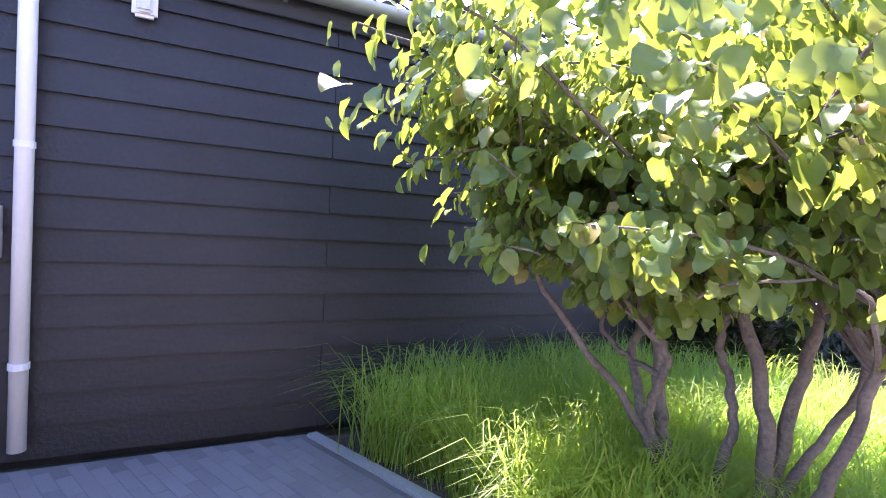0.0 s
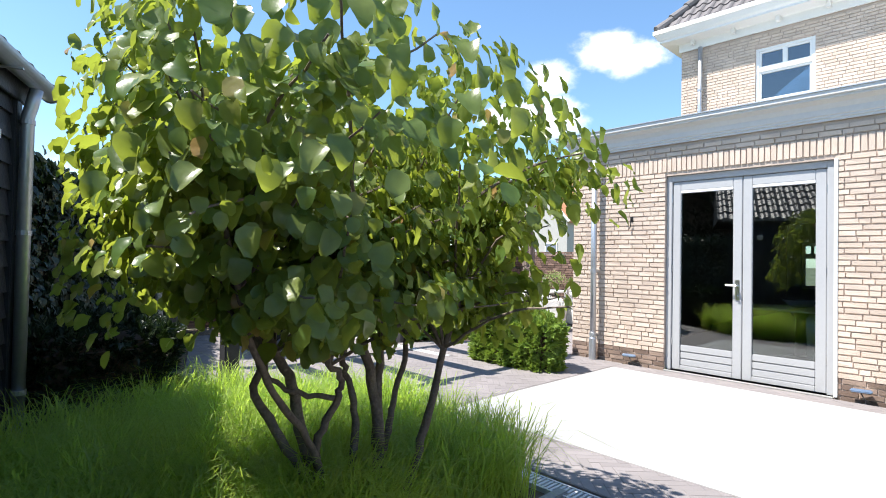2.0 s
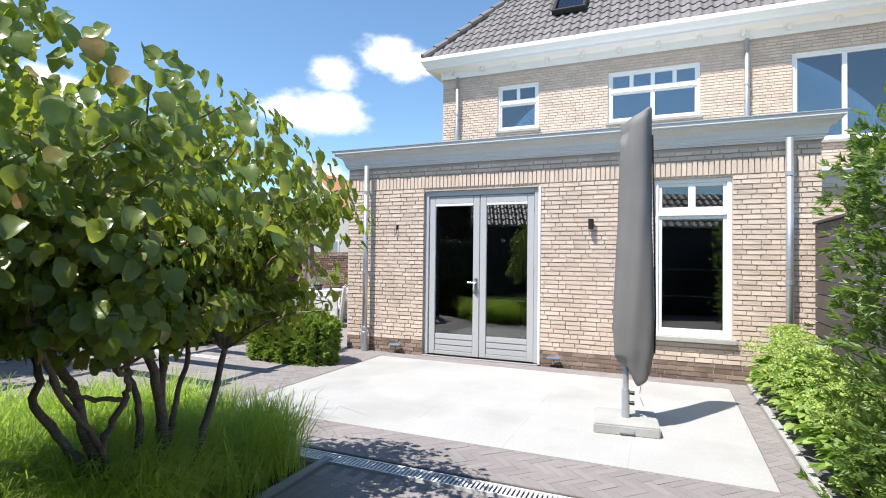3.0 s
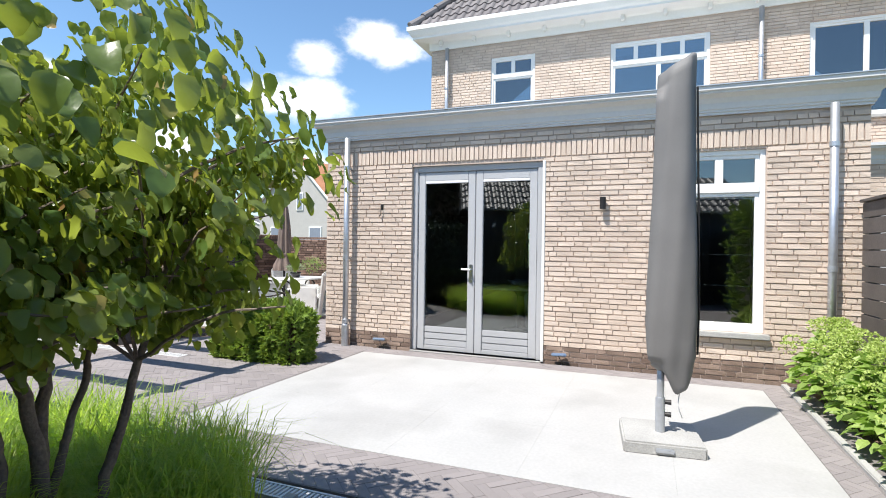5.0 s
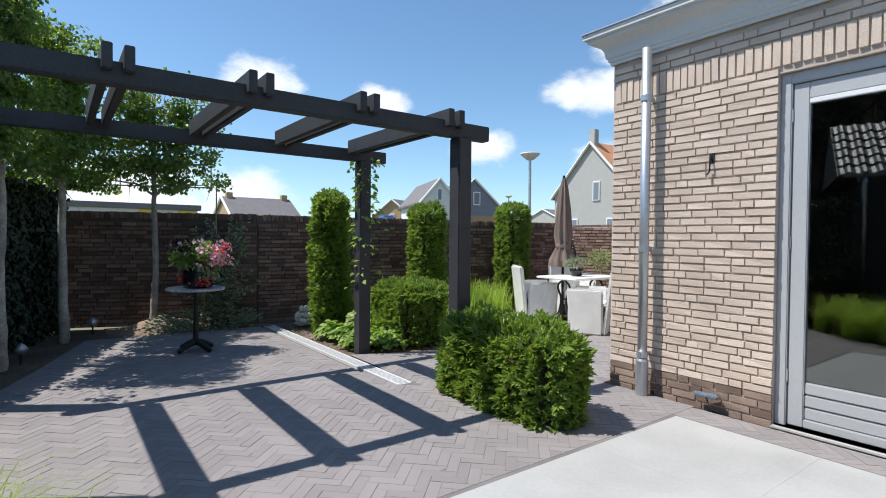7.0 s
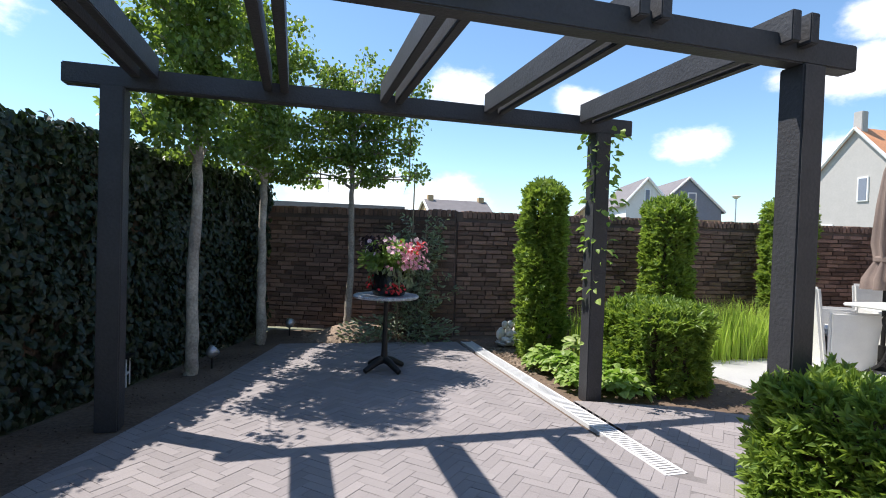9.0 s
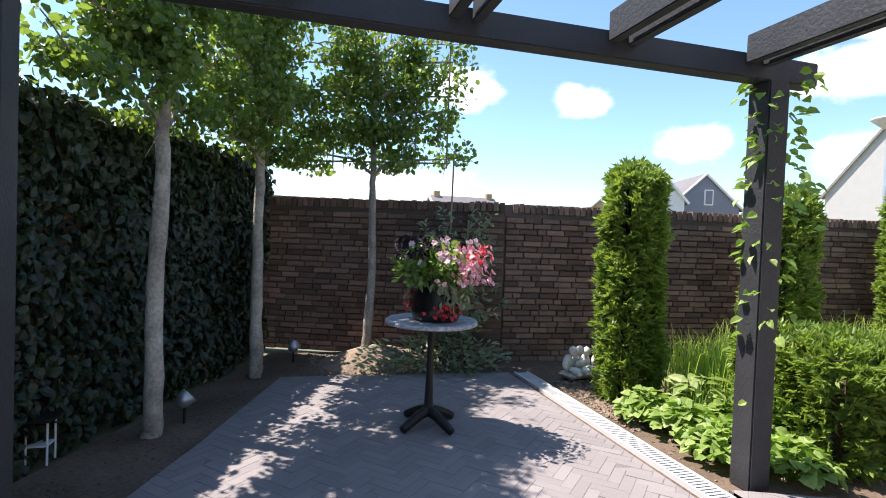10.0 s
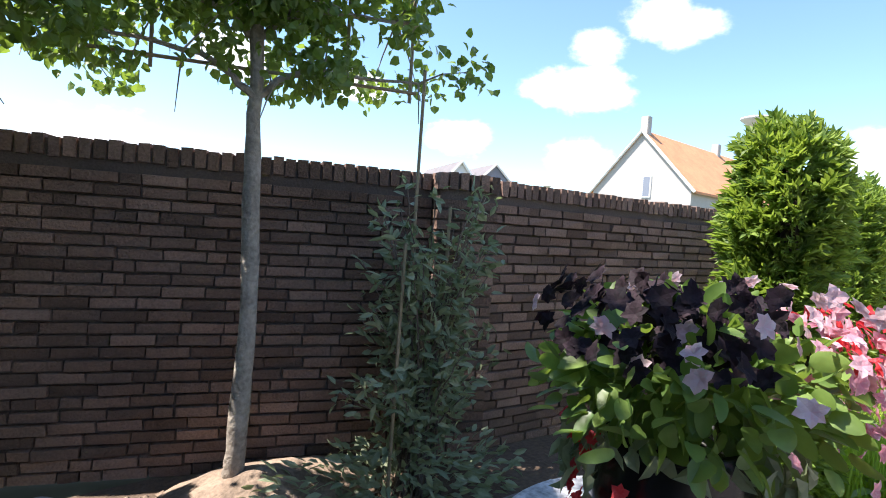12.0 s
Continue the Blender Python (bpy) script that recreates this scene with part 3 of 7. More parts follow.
def plain_door_and_windows():
    # garden doors: frame, two leaves with glass, blinds, handle
    y0, y1, z0, z1 = DOOR
    d = thing("door_1", "pair of closed grey painted glazed garden doors", "door", (0, 0, 0), "", "structure")
    fx = FX + 0.05
    bm = bmesh.new()
    for lo, hi in (((fx, y0, z0), (fx + 0.1, y0 + 0.07, z1)), ((fx, y1 - 0.07, z0), (fx + 0.1, y1, z1)), ((fx, y0 + 0.07, z1 - 0.08), (fx + 0.1, y1 - 0.07, z1))):
        box(bm, lo, hi, 0.006)
    part("door_frame", bm, GREYWOOD, d, "grey painted door frame")
    part("jamb_trim", boxm((FX - 0.012, y0 - 0.035, z0), (fx, y0, z1), 0.004), WHITE, d, "white jamb strip")
    part("threshold", boxm((FX - 0.03, y0, 0.012), (fx + 0.12, y1, z0), 0.006), CONCRETE, d, "stone threshold")
    ym = (y0 + y1) / 2
    for a, b in ((y0 + 0.075, ym - 0.004), (ym + 0.004, y1 - 0.075)):
        leaf = new("door_leaf")
        leaf.parent = d
        x0, x1 = fx + 0.02, fx + 0.075
        bm = bmesh.new()
        box(bm, (x0, a, z0 + 0.01), (x1, a + 0.1, z1 - 0.085), 0.006)
        box(bm, (x0, b - 0.1, z0 + 0.01), (x1, b, z1 - 0.085), 0.006)
        box(bm, (x0, a + 0.1, z1 - 0.2), (x1, b - 0.1, z1 - 0.085), 0.006)
        box(bm, (x0, a + 0.1, z0 + 0.01), (x1, b - 0.1, z0 + 0.07), 0.006)
        part("leaf_rails", bm, GREYWOOD, leaf)
        bm = bmesh.new()
        for k in range(3):
            box(bm, (x0 + 0.012, a + 0.1, z0 + 0.072 + k * 0.088), (x1 - 0.01, b - 0.1, z0 + 0.155 + k * 0.088), 0.008)
        part("bottom_panel", bm, GREYWOOD, leaf, "grooved grey bottom panel")
        g = part("glass_pane", boxm((x0 + 0.025, a + 0.1, z0 + 0.335), (x0 + 0.03, b - 0.1, z1 - 0.2)), GLASS, leaf)
        part("blind", boxm((x0 - 0.004, a + 0.1, z1 - 0.235), (x0 + 0.02, b - 0.1, z1 - 0.2), 0.004), BLIND, leaf, "white roller blind cassette")
        for zh in (0.35, 1.3, 2.2):
            hy = a - 0.006 if a < ym - 0.3 else b + 0.006
            part("hinge", rod(bmesh.new(), (x0 - 0.006, hy, zh), (x0 - 0.006, hy, zh + 0.09), 0.009, seg=8), STEEL, leaf)
    bm = bmesh.new()
    box(bm, (fx + 0.008, ym + 0.03, 0.98), (fx + 0.02, ym + 0.075, 1.22), 0.004)
    rod(bm, (fx + 0.02, ym + 0.052, 1.15), (fx - 0.05, ym + 0.052, 1.15), 0.009)
    rod(bm, (fx - 0.045, ym + 0.045, 1.15), (fx - 0.045, ym + 0.165, 1.155), 0.01)
    rod(bm, (fx + 0.01, ym + 0.052, 1.03), (fx - 0.02, ym + 0.052, 1.03), 0.014)
    part("door_handle", bm, STEEL, d, "steel lever handle and lock plate")


def sash_window(name, label, x, y0, y1, z0, z1, split, cols, glass, big_cols=1):
    """A white window: top lights above a transom at `split`, larger lights under it."""
    w = thing(name, label, "window", (0, 0, 0), "", "structure")
    t = 0.055
    bm = bmesh.new()
    for lo, hi in (((x, y0, z0), (x + 0.1, y0 + t, z1)), ((x, y1 - t, z0), (x + 0.1, y1, z1)), ((x, y0 + t, z1 - t), (x + 0.1, y1 - t, z1)), ((x, y0 + t, z0), (x + 0.1, y1 - t, z0 + t))):
        box(bm, lo, hi, 0.005)
    if split:
        box(bm, (x - 0.006, y0 + t, split - 0.035), (x + 0.1, y1 - t, split + 0.035), 0.005)
    part("window_frame", bm, WHITE, w, "white painted frame")
    rows = [(z0 + t, (split - 0.035) if split else z1 - t, big_cols)] + ([(split + 0.035, z1 - t, cols)] if split else [])
    for r, (za, zb, n) in enumerate(rows):
        cw = (y1 - y0 - 2 * t) / n
        for i in range(n):
            a, b = y0 + t + i * cw, y0 + t + (i + 1) * cw
            bm = bmesh.new()
            s = 0.042
            for lo, hi in (((x + 0.02, a, za), (x + 0.075, a + s, zb)), ((x + 0.02, b - s, za), (x + 0.075, b, zb)), ((x + 0.02, a + s, zb - s), (x + 0.075, b - s, zb)), ((x + 0.02, a + s, za), (x + 0.075, b - s, za + s))):
                box(bm, lo, hi, 0.004)
            sash = part("sash", bm, WHITE, w)
            part("pane", boxm((x + 0.045, a + s, za + s), (x + 0.05, b - s, zb - s)), glass, sash)
    bm = boxm((x - 0.1, y0 - 0.05, z0 - 0.06), (x + 0.1, y1 + 0.05, z0 - 0.002), 0.008)
    part("window_sill", bm, CONCRETE, w, "pale stone sill")
    return w


plain_door_and_windows()
gw = sash_window("window_1", "tall white garden window with two top lights", FX + 0.04, *WIN, 2.13, 2, GLASS)
part("blind", boxm((FX + 0.09, 0.88, 2.03), (FX + 0.11, 1.56, 2.07), 0.004), BLIND, gw, "white roller blind cassette")
for zz in (1.05, 1.4):
    part("louvre_slat", boxm((FX + 0.13, 0.86, zz), (FX + 0.15, 1.58, zz + 0.012)), CONCRETE, gw)

# room behind the glass, its dimness partly in the wall and floor colours
room = thing("interior_room", "dim living room behind the garden doors", "room", (0, 0, 0), "", "structure")
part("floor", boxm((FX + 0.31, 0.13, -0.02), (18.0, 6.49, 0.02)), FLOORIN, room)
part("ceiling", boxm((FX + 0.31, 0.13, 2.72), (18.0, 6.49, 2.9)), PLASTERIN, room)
STREET = (5.58, 6.12, 0.72, 2.12)
bm = bmesh.new()
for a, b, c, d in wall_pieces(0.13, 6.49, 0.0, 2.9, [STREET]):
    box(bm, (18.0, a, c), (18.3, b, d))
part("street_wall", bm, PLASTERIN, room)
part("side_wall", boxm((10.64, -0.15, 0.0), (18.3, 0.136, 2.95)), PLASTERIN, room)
sash_window("window_5", "narrow white street window across the living room", 18.1, *STREET, 1.72, 2, GLASS)


def dining_table():
    t = thing("dining_table", "pale oval dining table in the dim living room", "table", (8.2, 4.0, 0.02))
    bm = lathe(bmesh.new(), [(0.2, 0.72), (0.58, 0.73), (0.6, 0.75), (0.58, 0.765), (0.02, 0.766)], 32)
    bmesh.ops.scale(bm, vec=(1, 1.5, 1), verts=bm.verts)
    part("tabletop", bm, BLIND, t)
    part("pedestal", lathe(bmesh.new(), [(0.3, 0.0), (0.3, 0.03), (0.08, 0.06), (0.06, 0.6), (0.15, 0.72)]), IRON, t)
    part("bowl", lathe(bmesh.new(), [(0.05, 0.77), (0.16, 0.8), (0.24, 0.88), (0.22, 0.88), (0.1, 0.8)]), GREYWOOD, t)


dining_table()


def downpipe(y, x, z0, z1, label, knee=True, r=0.04):
    p = thing("downpipe", label, "downpipe", (x, y, z0))
    part("pipe", rod(bmesh.new(), (0, 0, 0.0), (0, 0, z1 - z0), r, seg=16), ZINC, p, smooth=True)
    for zz in (0.35, (z1 - z0) * 0.42, (z1 - z0) * 0.85):
        bm = rod(bmesh.new(), (0, 0, zz), (0, 0, zz + 0.05), r + 0.006, seg=16)
        box(bm, (r, -0.012, zz + 0.01), (r + 0.07, 0.012, zz + 0.04))
        part("bracket", bm, ZINC, p)
    part("collar", lathe(bmesh.new(), [(r + 0.003, 0.0), (r + 0.012, 0.01), (r + 0.012, 0.32), (r + 0.003, 0.34)], 16), ZINC, p)
    return p


downpipe(5.96, FX - 0.11, 0.0, 2.98, "round zinc downpipe on the brick corner")
downpipe(0.19, FX - 0.11, 0.0, 2.98, "round zinc downpipe beside the garden window")


def wall_lamp(y, z):
    w = thing("wall_lamp", "small black outdoor wall lamp on beige brick", "wall lamp", (FX, y, z))
    part("back_plate", boxm((-0.012, -0.03, -0.06), (0.0, 0.03, 0.06), 0.004), IRON, w)
    bm = rod(bmesh.new(), (-0.06, 0, -0.07), (-0.06, 0, 0.07), 0.035, seg=16)
    box(bm, (-0.06, -0.01, -0.01), (-0.01, 0.01, 0.01))
    part("housing", bm, IRON, w)


wall_lamp(2.46, 2.0)


def hook(y, z):
    w = thing("wall_hook", "small rusty iron hook on beige brick", "hook", (FX, y, z))
    part("hook", tube(bmesh.new(), bend([(0, 0, 0.1), (-0.03, 0, 0.1), (-0.035, 0, 0.05), (-0.02, 0.01, 0.0), (-0.04, 0.02, -0.03)]), 0.006, 6), IRON, w)
    part("plate", boxm((-0.006, -0.02, 0.06), (0, 0.02, 0.14)), IRON, w)


hook(5.45, 1.9)


def low_vent(y):
    w = thing("floor_lamp_fitting", "small steel garden spotlight with cable by the wall", "spotlight", (FX - 0.08, y, 0.13))
    part("head", boxm((-0.05, -0.09, 0.0), (0.05, 0.09, 0.035), 0.01, pose(0, 0, 0, 0, 20, 10)), STEEL, w)
    part("bracket", tube(bmesh.new(), bend([(0.0, 0.0, 0.0), (-0.02, -0.04, -0.06), (0.03, -0.1, -0.11), (0.07, -0.02, -0.12)]), 0.006, 6), IRON, w)


low_vent(5.42), low_vent(2.95)

# ---- upper house ----
UX = 10.65
U1, U2, U3 = (4.32, 5.32, 4.63, 5.74), (0.88, 2.74, 4.6, 5.74), (-2.5, -0.76, 3.9, 5.68)
up = thing("house_upper_storey", "upper storey of a beige brick house with grey tiled hip roof", "house", (0, 0, 0), "", "structure")
bm = bmesh.new()
for a, b, c, d in wall_pieces(-7.0, 6.78, 2.9, 6.2, [U1, U2, U3]) + [(-7.0, -0.15, 0.0, 2.9), (6.37, 6.78, 0.0, 2.9)]:
    box(bm, (UX + 0.01, a, c), (UX + 0.3, b, d))
part("wall_front", bm, MORTAR, up)
part("wall_side", boxm((UX + 0.3, 6.5, 0.0), (19.0, 6.78, 6.2)), MORTAR, up)
UPROF = [(0.0, 6.06), (-0.04, 6.06), (-0.04, 6.22), (-0.06, 6.24), (-0.34, 6.26), (-0.34, 6.3), (-0.38, 6.34), (-0.43, 6.43), (-0.45, 6.44), (-0.45, 6.53), (0.0, 6.53)]
cornice("cornice", UPROF, [(UX, -7.0), (UX, 6.78), (19.0, 6.78)], WHITE, up, "white boxed cornice with gutter")
for k in range(17):
    y = 6.5 - k * 0.8
    part("corbel", boxm((UX - 0.16, y - 0.035, 6.14), (UX - 0.045, y + 0.035, 6.255), 0.008), WHITE, up)
sash_window("window_2", "small white upper window with two top lights", UX + 0.03, *U1, 5.3, 2, GLASS_UP)
sash_window("window_3", "wide white upper window with four top lights", UX + 0.03, *U2, 5.3, 4, GLASS_UP, big_cols=2)
sash_window("window_4", "large white upper window with curtains", UX + 0.03, *U3, None, 2, GLASS_UP, big_cols=2)
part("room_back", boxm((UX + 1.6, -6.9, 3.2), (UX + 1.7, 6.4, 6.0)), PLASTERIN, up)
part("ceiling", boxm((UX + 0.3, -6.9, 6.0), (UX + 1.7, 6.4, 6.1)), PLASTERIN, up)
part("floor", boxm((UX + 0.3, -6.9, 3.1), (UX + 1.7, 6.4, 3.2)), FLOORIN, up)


def curtain(y0, y1):
    c = thing("curtain", "pleated white curtain behind the upper window", "curtain", (UX + 0.2, 0, 0))
    n = 60
    V, F = [], []
    for i in range(n + 1):
        y = y0 + (y1 - y0) * i / n
        x = 0.03 * math.sin(i * 1.3)
        V += [(x, y, 3.95), (x, y, 5.62), (x + 0.004, y, 3.95), (x + 0.004, y, 5.62)]
    for i in range(n):
        k = i * 4
        F += [(k, k + 4, k + 5, k + 1), (k + 2, k + 3, k + 7, k + 6)]
    raw("fabric", V, F, BLIND, c, smooth=True)


curtain(-2.45, -1.7)
for y in (6.35, 0.03, -4.2):
    p = thing("downpipe", "round zinc downpipe on the upper brick wall", "downpipe", (UX - 0.09, y, 3.2))
    part("pipe", rod(bmesh.new(), (0, 0, 0), (0, 0, 2.85), 0.045, seg=14), ZINC, p, smooth=True)
    for zz in (0.5, 1.9):
        part("bracket", rod(bmesh.new(), (0, 0, zz), (0, 0, zz + 0.04), 0.053, seg=14), ZINC, p)


def pantiles(name, origin, along, upslope, length, height, mat, parent, keep=None, tw=0.21, th=0.32):
    """Overlapping curved roof tiles in rows on a slope."""
    o, a, u = Vector(origin), Vector(along).normalized(), Vector(upslope).normalized()
    n = a.cross(u).normalized()
    if n.z < 0:
        n = -n
    V, F = [], []
    wave = [(0.0, 0.0), (0.2, -0.012), (0.45, 0.0), (0.65, 0.03), (0.85, 0.035), (1.02, 0.01)]
    for r in range(int(height / th)):
        for c in range(int(length / tw)):
            if keep and not keep((c + 0.5) * tw, (r + 0.5) * th):
                continue
            k = len(V)
            for s, lift in ((0.0, 0.04), (1.1, 0.012)):
                for f, h in wave:
                    V.append(o + a * ((c + f) * tw) + u * ((r + s) * th) + n * (h + lift))
            for f, h in wave:
                V.append(o + a * ((c + f) * tw) + u * (r * th) + n * (h + 0.015))
            m = len(wave)
            for i in range(m - 1):
                F.append((k + i, k + i + 1, k + m + i + 1, k + m + i))
                F.append((k + 2 * m + i, k + 2 * m + i + 1, k + i + 1, k + i))
    return tagged(raw(name, V, F, mat, parent), kind="stuff")


# main roof: front slope with hip at the north end
bm = bmesh.new()
e0, e1, r0, r1 = (UX - 0.3, -7.0, 6.53), (UX - 0.3, 7.2, 6.53), (UX + 3.6, -7.0, 10.9), (UX + 3.6, 3.6, 10.9)
b1, b0 = (UX + 7.6, 7.2, 6.45), (UX + 7.6, -7.0, 6.45)
vs = [bm.verts.new(p) for p in (e0, e1, r1, r0, b1, b0)]
for f in ((0, 1, 2, 3), (1, 4, 2), (4, 5, 3, 2), (5, 0, 3), (0, 5, 4, 1)):
    bm.faces.new([vs[i] for i in f])
bmesh.ops.recalc_face_normals(bm, faces=bm.faces)
part("roof", bm, ROOFT, up)
sl = Vector((4.0, 0, 4.45))
pantiles("roof_tiles", (UX - 0.32, 7.15, 6.54), (0, -1, 0), sl, 14.0, 4.2, ROOFT, up, keep=lambda a, h: a > h * 0.6 + 0.1)
bm = bmesh.new()
for k in range(16):
    p = Vector(e1).lerp(Vector(r1), (k + 0.0) / 16)
    q = Vector(e1).lerp(Vector(r1), (k + 1.06) / 16)
    rod(bm, p + Vector((0, 0, 0.06)), q + Vector((0, 0, 0.04)), 0.11, 0.09, 10)
part("hip_tiles", bm, ROOFT, up)


def roof_window(y, s):
    w = thing("roof_window", "dark framed roof window in grey tiles", "roof window", (0, 0, 0), "", "structure")
    u = sl.normalized()
    c = Vector((UX - 0.3, y, 6.53)) + u * s + Vector((-0.05, 0, 0.05))
    m = Matrix.Translation(c) @ Matrix((Vector((0, -1, 0)), u, Vector((0, -1, 0)).cross(u))).transposed().to_4x4()
    if (m.to_3x3() @ Vector((0, 0, 1))).z < 0:
        m = m @ pose(0, 0, 0, 0, 180, 0)
    bm = bmesh.new()
    for lo, hi in (((-0.4, -0.6, 0.02), (-0.32, 0.6, 0.14)), ((0.32, -0.6, 0.02), (0.4, 0.6, 0.14)), ((-0.32, 0.52, 0.02), (0.32, 0.6, 0.14)), ((-0.32, -0.6, 0.02), (0.32, -0.52, 0.14))):
        box(bm, lo, hi, 0.01, m)
    part("window_frame", bm, IRON, w)
    part("pane", boxm((-0.32, -0.52, 0.06), (0.32, 0.52, 0.07), 0, m), GLASS_UP, w)
    part("backing", boxm((-0.32, -0.52, 0.0), (0.32, 0.52, 0.01), 0, m), PLASTERIN, w)


roof_window(3.7, 1.75), roof_window(-0.6, 1.95)

# neighbour's lower extension beyond the corner
nb = thing("neighbour_extension", "beige brick neighbouring extension with pale grey cornice", "house", (0, 0, 0), "", "structure")
part("wall", boxm((8.4, -6.5, 0), (10.64, -0.5, 2.85)), MORTAR, nb)
cornice("cornice", [(o, z - 0.25) for o, z in PROF], [(8.4, -6.5), (8.4, -0.5), (10.6, -0.5)], CORNICE, nb, "pale grey cornice")
part("window", boxm((8.36, -1.9, 0.9), (8.395, -0.8, 2.1), 0.01), GREYWOOD, nb)

# ---- shed ----
SD = Vector((-0.363, -0.932, 0)).normalized()   # along the wall, away from its north corner
SN = Vector((0.932, -0.363, 0)).normalized()    # out of the wall, into the garden
SC = Vector((-0.74, 6.2, 0))
SM = Matrix((SD, SN, Vector((0, 0, 1)))).transposed().to_4x4()
SM.translation = SC
shed = thing("shed", "black stained weatherboard shed with dark tiled roof", "shed", (0, 0, 0), "", "structure")
SHL = 7.4
part("wall", boxm((0.0, -0.12, 0.0), (SHL, -0.03, 2.42), 0, SM), BLACKWOOD, shed)
part("wall_end", boxm((0.0, -3.0, 0.0), (0.09, -0.13, 2.42), 0, SM), BLACKWOOD, shed)
part("wall_far", boxm((0.0, -3.1, 0.0), (SHL, -3.01, 2.42), 0, SM), BLACKWOOD, shed)
for k in range(15):
    z = 0.048 + k * 0.157
    cuts = [0.0, 4.6 if k % 2 else 2.5, SHL]
    for a, b in zip(cuts, cuts[1:]):
        bm = bmesh.new()
        vs = [bm.verts.new(SM @ Vector(p)) for p in ((a + 0.002, -0.03, z), (b - 0.002, -0.03, z), (b - 0.002, 0.004, z), (a + 0.002, 0.004, z), (a + 0.002, -0.03, z + 0.171), (b - 0.002, -0.03, z + 0.171), (b - 0.002, -0.018, z + 0.171), (a + 0.002, -0.018, z + 0.171))]
        for f in ((0, 1, 2, 3), (4, 7, 6, 5), (0, 4, 5, 1), (1, 5, 6, 2), (2, 6, 7, 3), (3, 7, 4, 0)):
            bm.faces.new([vs[i] for i in f])
        bmesh.ops.recalc_face_normals(bm, faces=bm.faces)
        part("board", bm, BLACKWOOD, shed)
part("corner_post", boxm((-0.09, -0.1, 0.0), (0.01, 0.02, 2.42), 0.006, SM), BLACKWOOD, shed)
part("fascia", boxm((-0.15, 0.005, 2.34), (SHL, 0.03, 2.5), 0.004, SM), BLACKWOOD, shed)
# roof, two slopes
bm = bmesh.new()
vs = [bm.verts.new(SM @ Vector(p)) for p in ((-0.42, 0.06, 2.46), (SHL, 0.06, 2.46), (SHL, -1.6, 3.6), (-0.42, -1.6, 3.6), (-0.42, -3.3, 2.46), (SHL, -3.3, 2.46))]
for f in ((0, 1, 2, 3), (3, 2, 5, 4), (0, 3, 4), (1, 5, 2), (0, 4, 5, 1)):
    bm.faces.new([vs[i] for i in f])
bmesh.ops.recalc_face_normals(bm, faces=bm.faces)
part("roof", bm, DARKROOF, shed)
pantiles("roof_tiles", SM @ Vector((-0.42, 0.1, 2.46)), SD, SM.to_3x3() @ Vector((0, -1.66, 1.14)), SHL + 0.3, 2.02, DARKROOF, shed)
# half-round gutter and downpipes
g = thing("gutter", "half-round zinc gutter along the black shed", "gutter", (0, 0, 0))
bm = bmesh.new()
prev = None
for i in range(13):
    a = math.pi + math.pi * i / 12
    pr = [bm.verts.new(SM @ Vector((s, 0.1 + rr * math.cos(a), 2.49 + rr * math.sin(a)))) for rr in (0.065, 0.061) for s in (-0.33, SHL)]
    if prev:
        bm.faces.new((prev[0], prev[1], pr[1], pr[0])), bm.faces.new((prev[2], pr[2], pr[3], prev[3]))
        bm.faces.new((prev[0], pr[0], pr[2], prev[2])), bm.faces.new((prev[1], prev[3], pr[3], pr[1]))
    prev = pr
part("trough", bm, ZINC, g, smooth=True)
part("end_cap", rod(bmesh.new(), SM @ Vector((-0.335, 0.1, 2.475)), SM @ Vector((-0.33, 0.1, 2.475)), 0.06, seg=16), ZINC, g)
for s in (0.4, 1.6, 2.8, 4.0, 5.2, 6.4):
    part("gutter_bracket", boxm((s, 0.03, 2.415), (s + 0.025, 0.17, 2.425), 0, SM), ZINC, g)
for s, mt, lab in ((-0.05, ZINC, "grey downpipe at the shed corner"), (3.9, WHITE, "white downpipe on the black shed wall")):
    p = thing("downpipe", lab, "downpipe", (0, 0, 0))
    q = SM @ Vector((s, 0.06, 0))
    part("pipe", tube(bmesh.new(), [q + Vector((0, 0, 0.12)), q + Vector((0, 0, 2.25)), q + SN * 0.02 + Vector((0, 0, 2.33)), q + SN * 0.04 + Vector((0, 0, 2.43))], 0.037, 14), mt, p, smooth=True)
    for zz in (0.5, 1.5, 2.2):
        bm = rod(bmesh.new(), q + Vector((0, 0, zz)), q + Vector((0, 0, zz + 0.03)), 0.042, seg=14)
        part("bracket", bm, mt, p)


def bulkhead(s, z, label):
    w = thing("wall_lamp", label, "wall lamp", (0, 0, 0))
    m = SM @ Matrix.Translation((s, 0.0, z))
    part("housing", boxm((-0.055, 0.0, -0.06), (0.055, 0.05, 0.06), 0.015, m), WHITE, w)
    part("lens", boxm((-0.035, 0.05, -0.045), (0.035, 0.085, 0.03), 0.012, m), TERRA, w)


bulkhead(3.46, 2.24, "white square wall lamp on black boards")
bulkhead(0.45, 2.05, "white lamp under a dark hood on black boards")
w = thing("junction_box", "pale electrical box on the black shed wall", "electrical box", (0, 0, 0))
part("case", boxm((3.98, 0.0, 0.99), (4.14, 0.07, 1.25), 0.012, SM), TERRA, w)

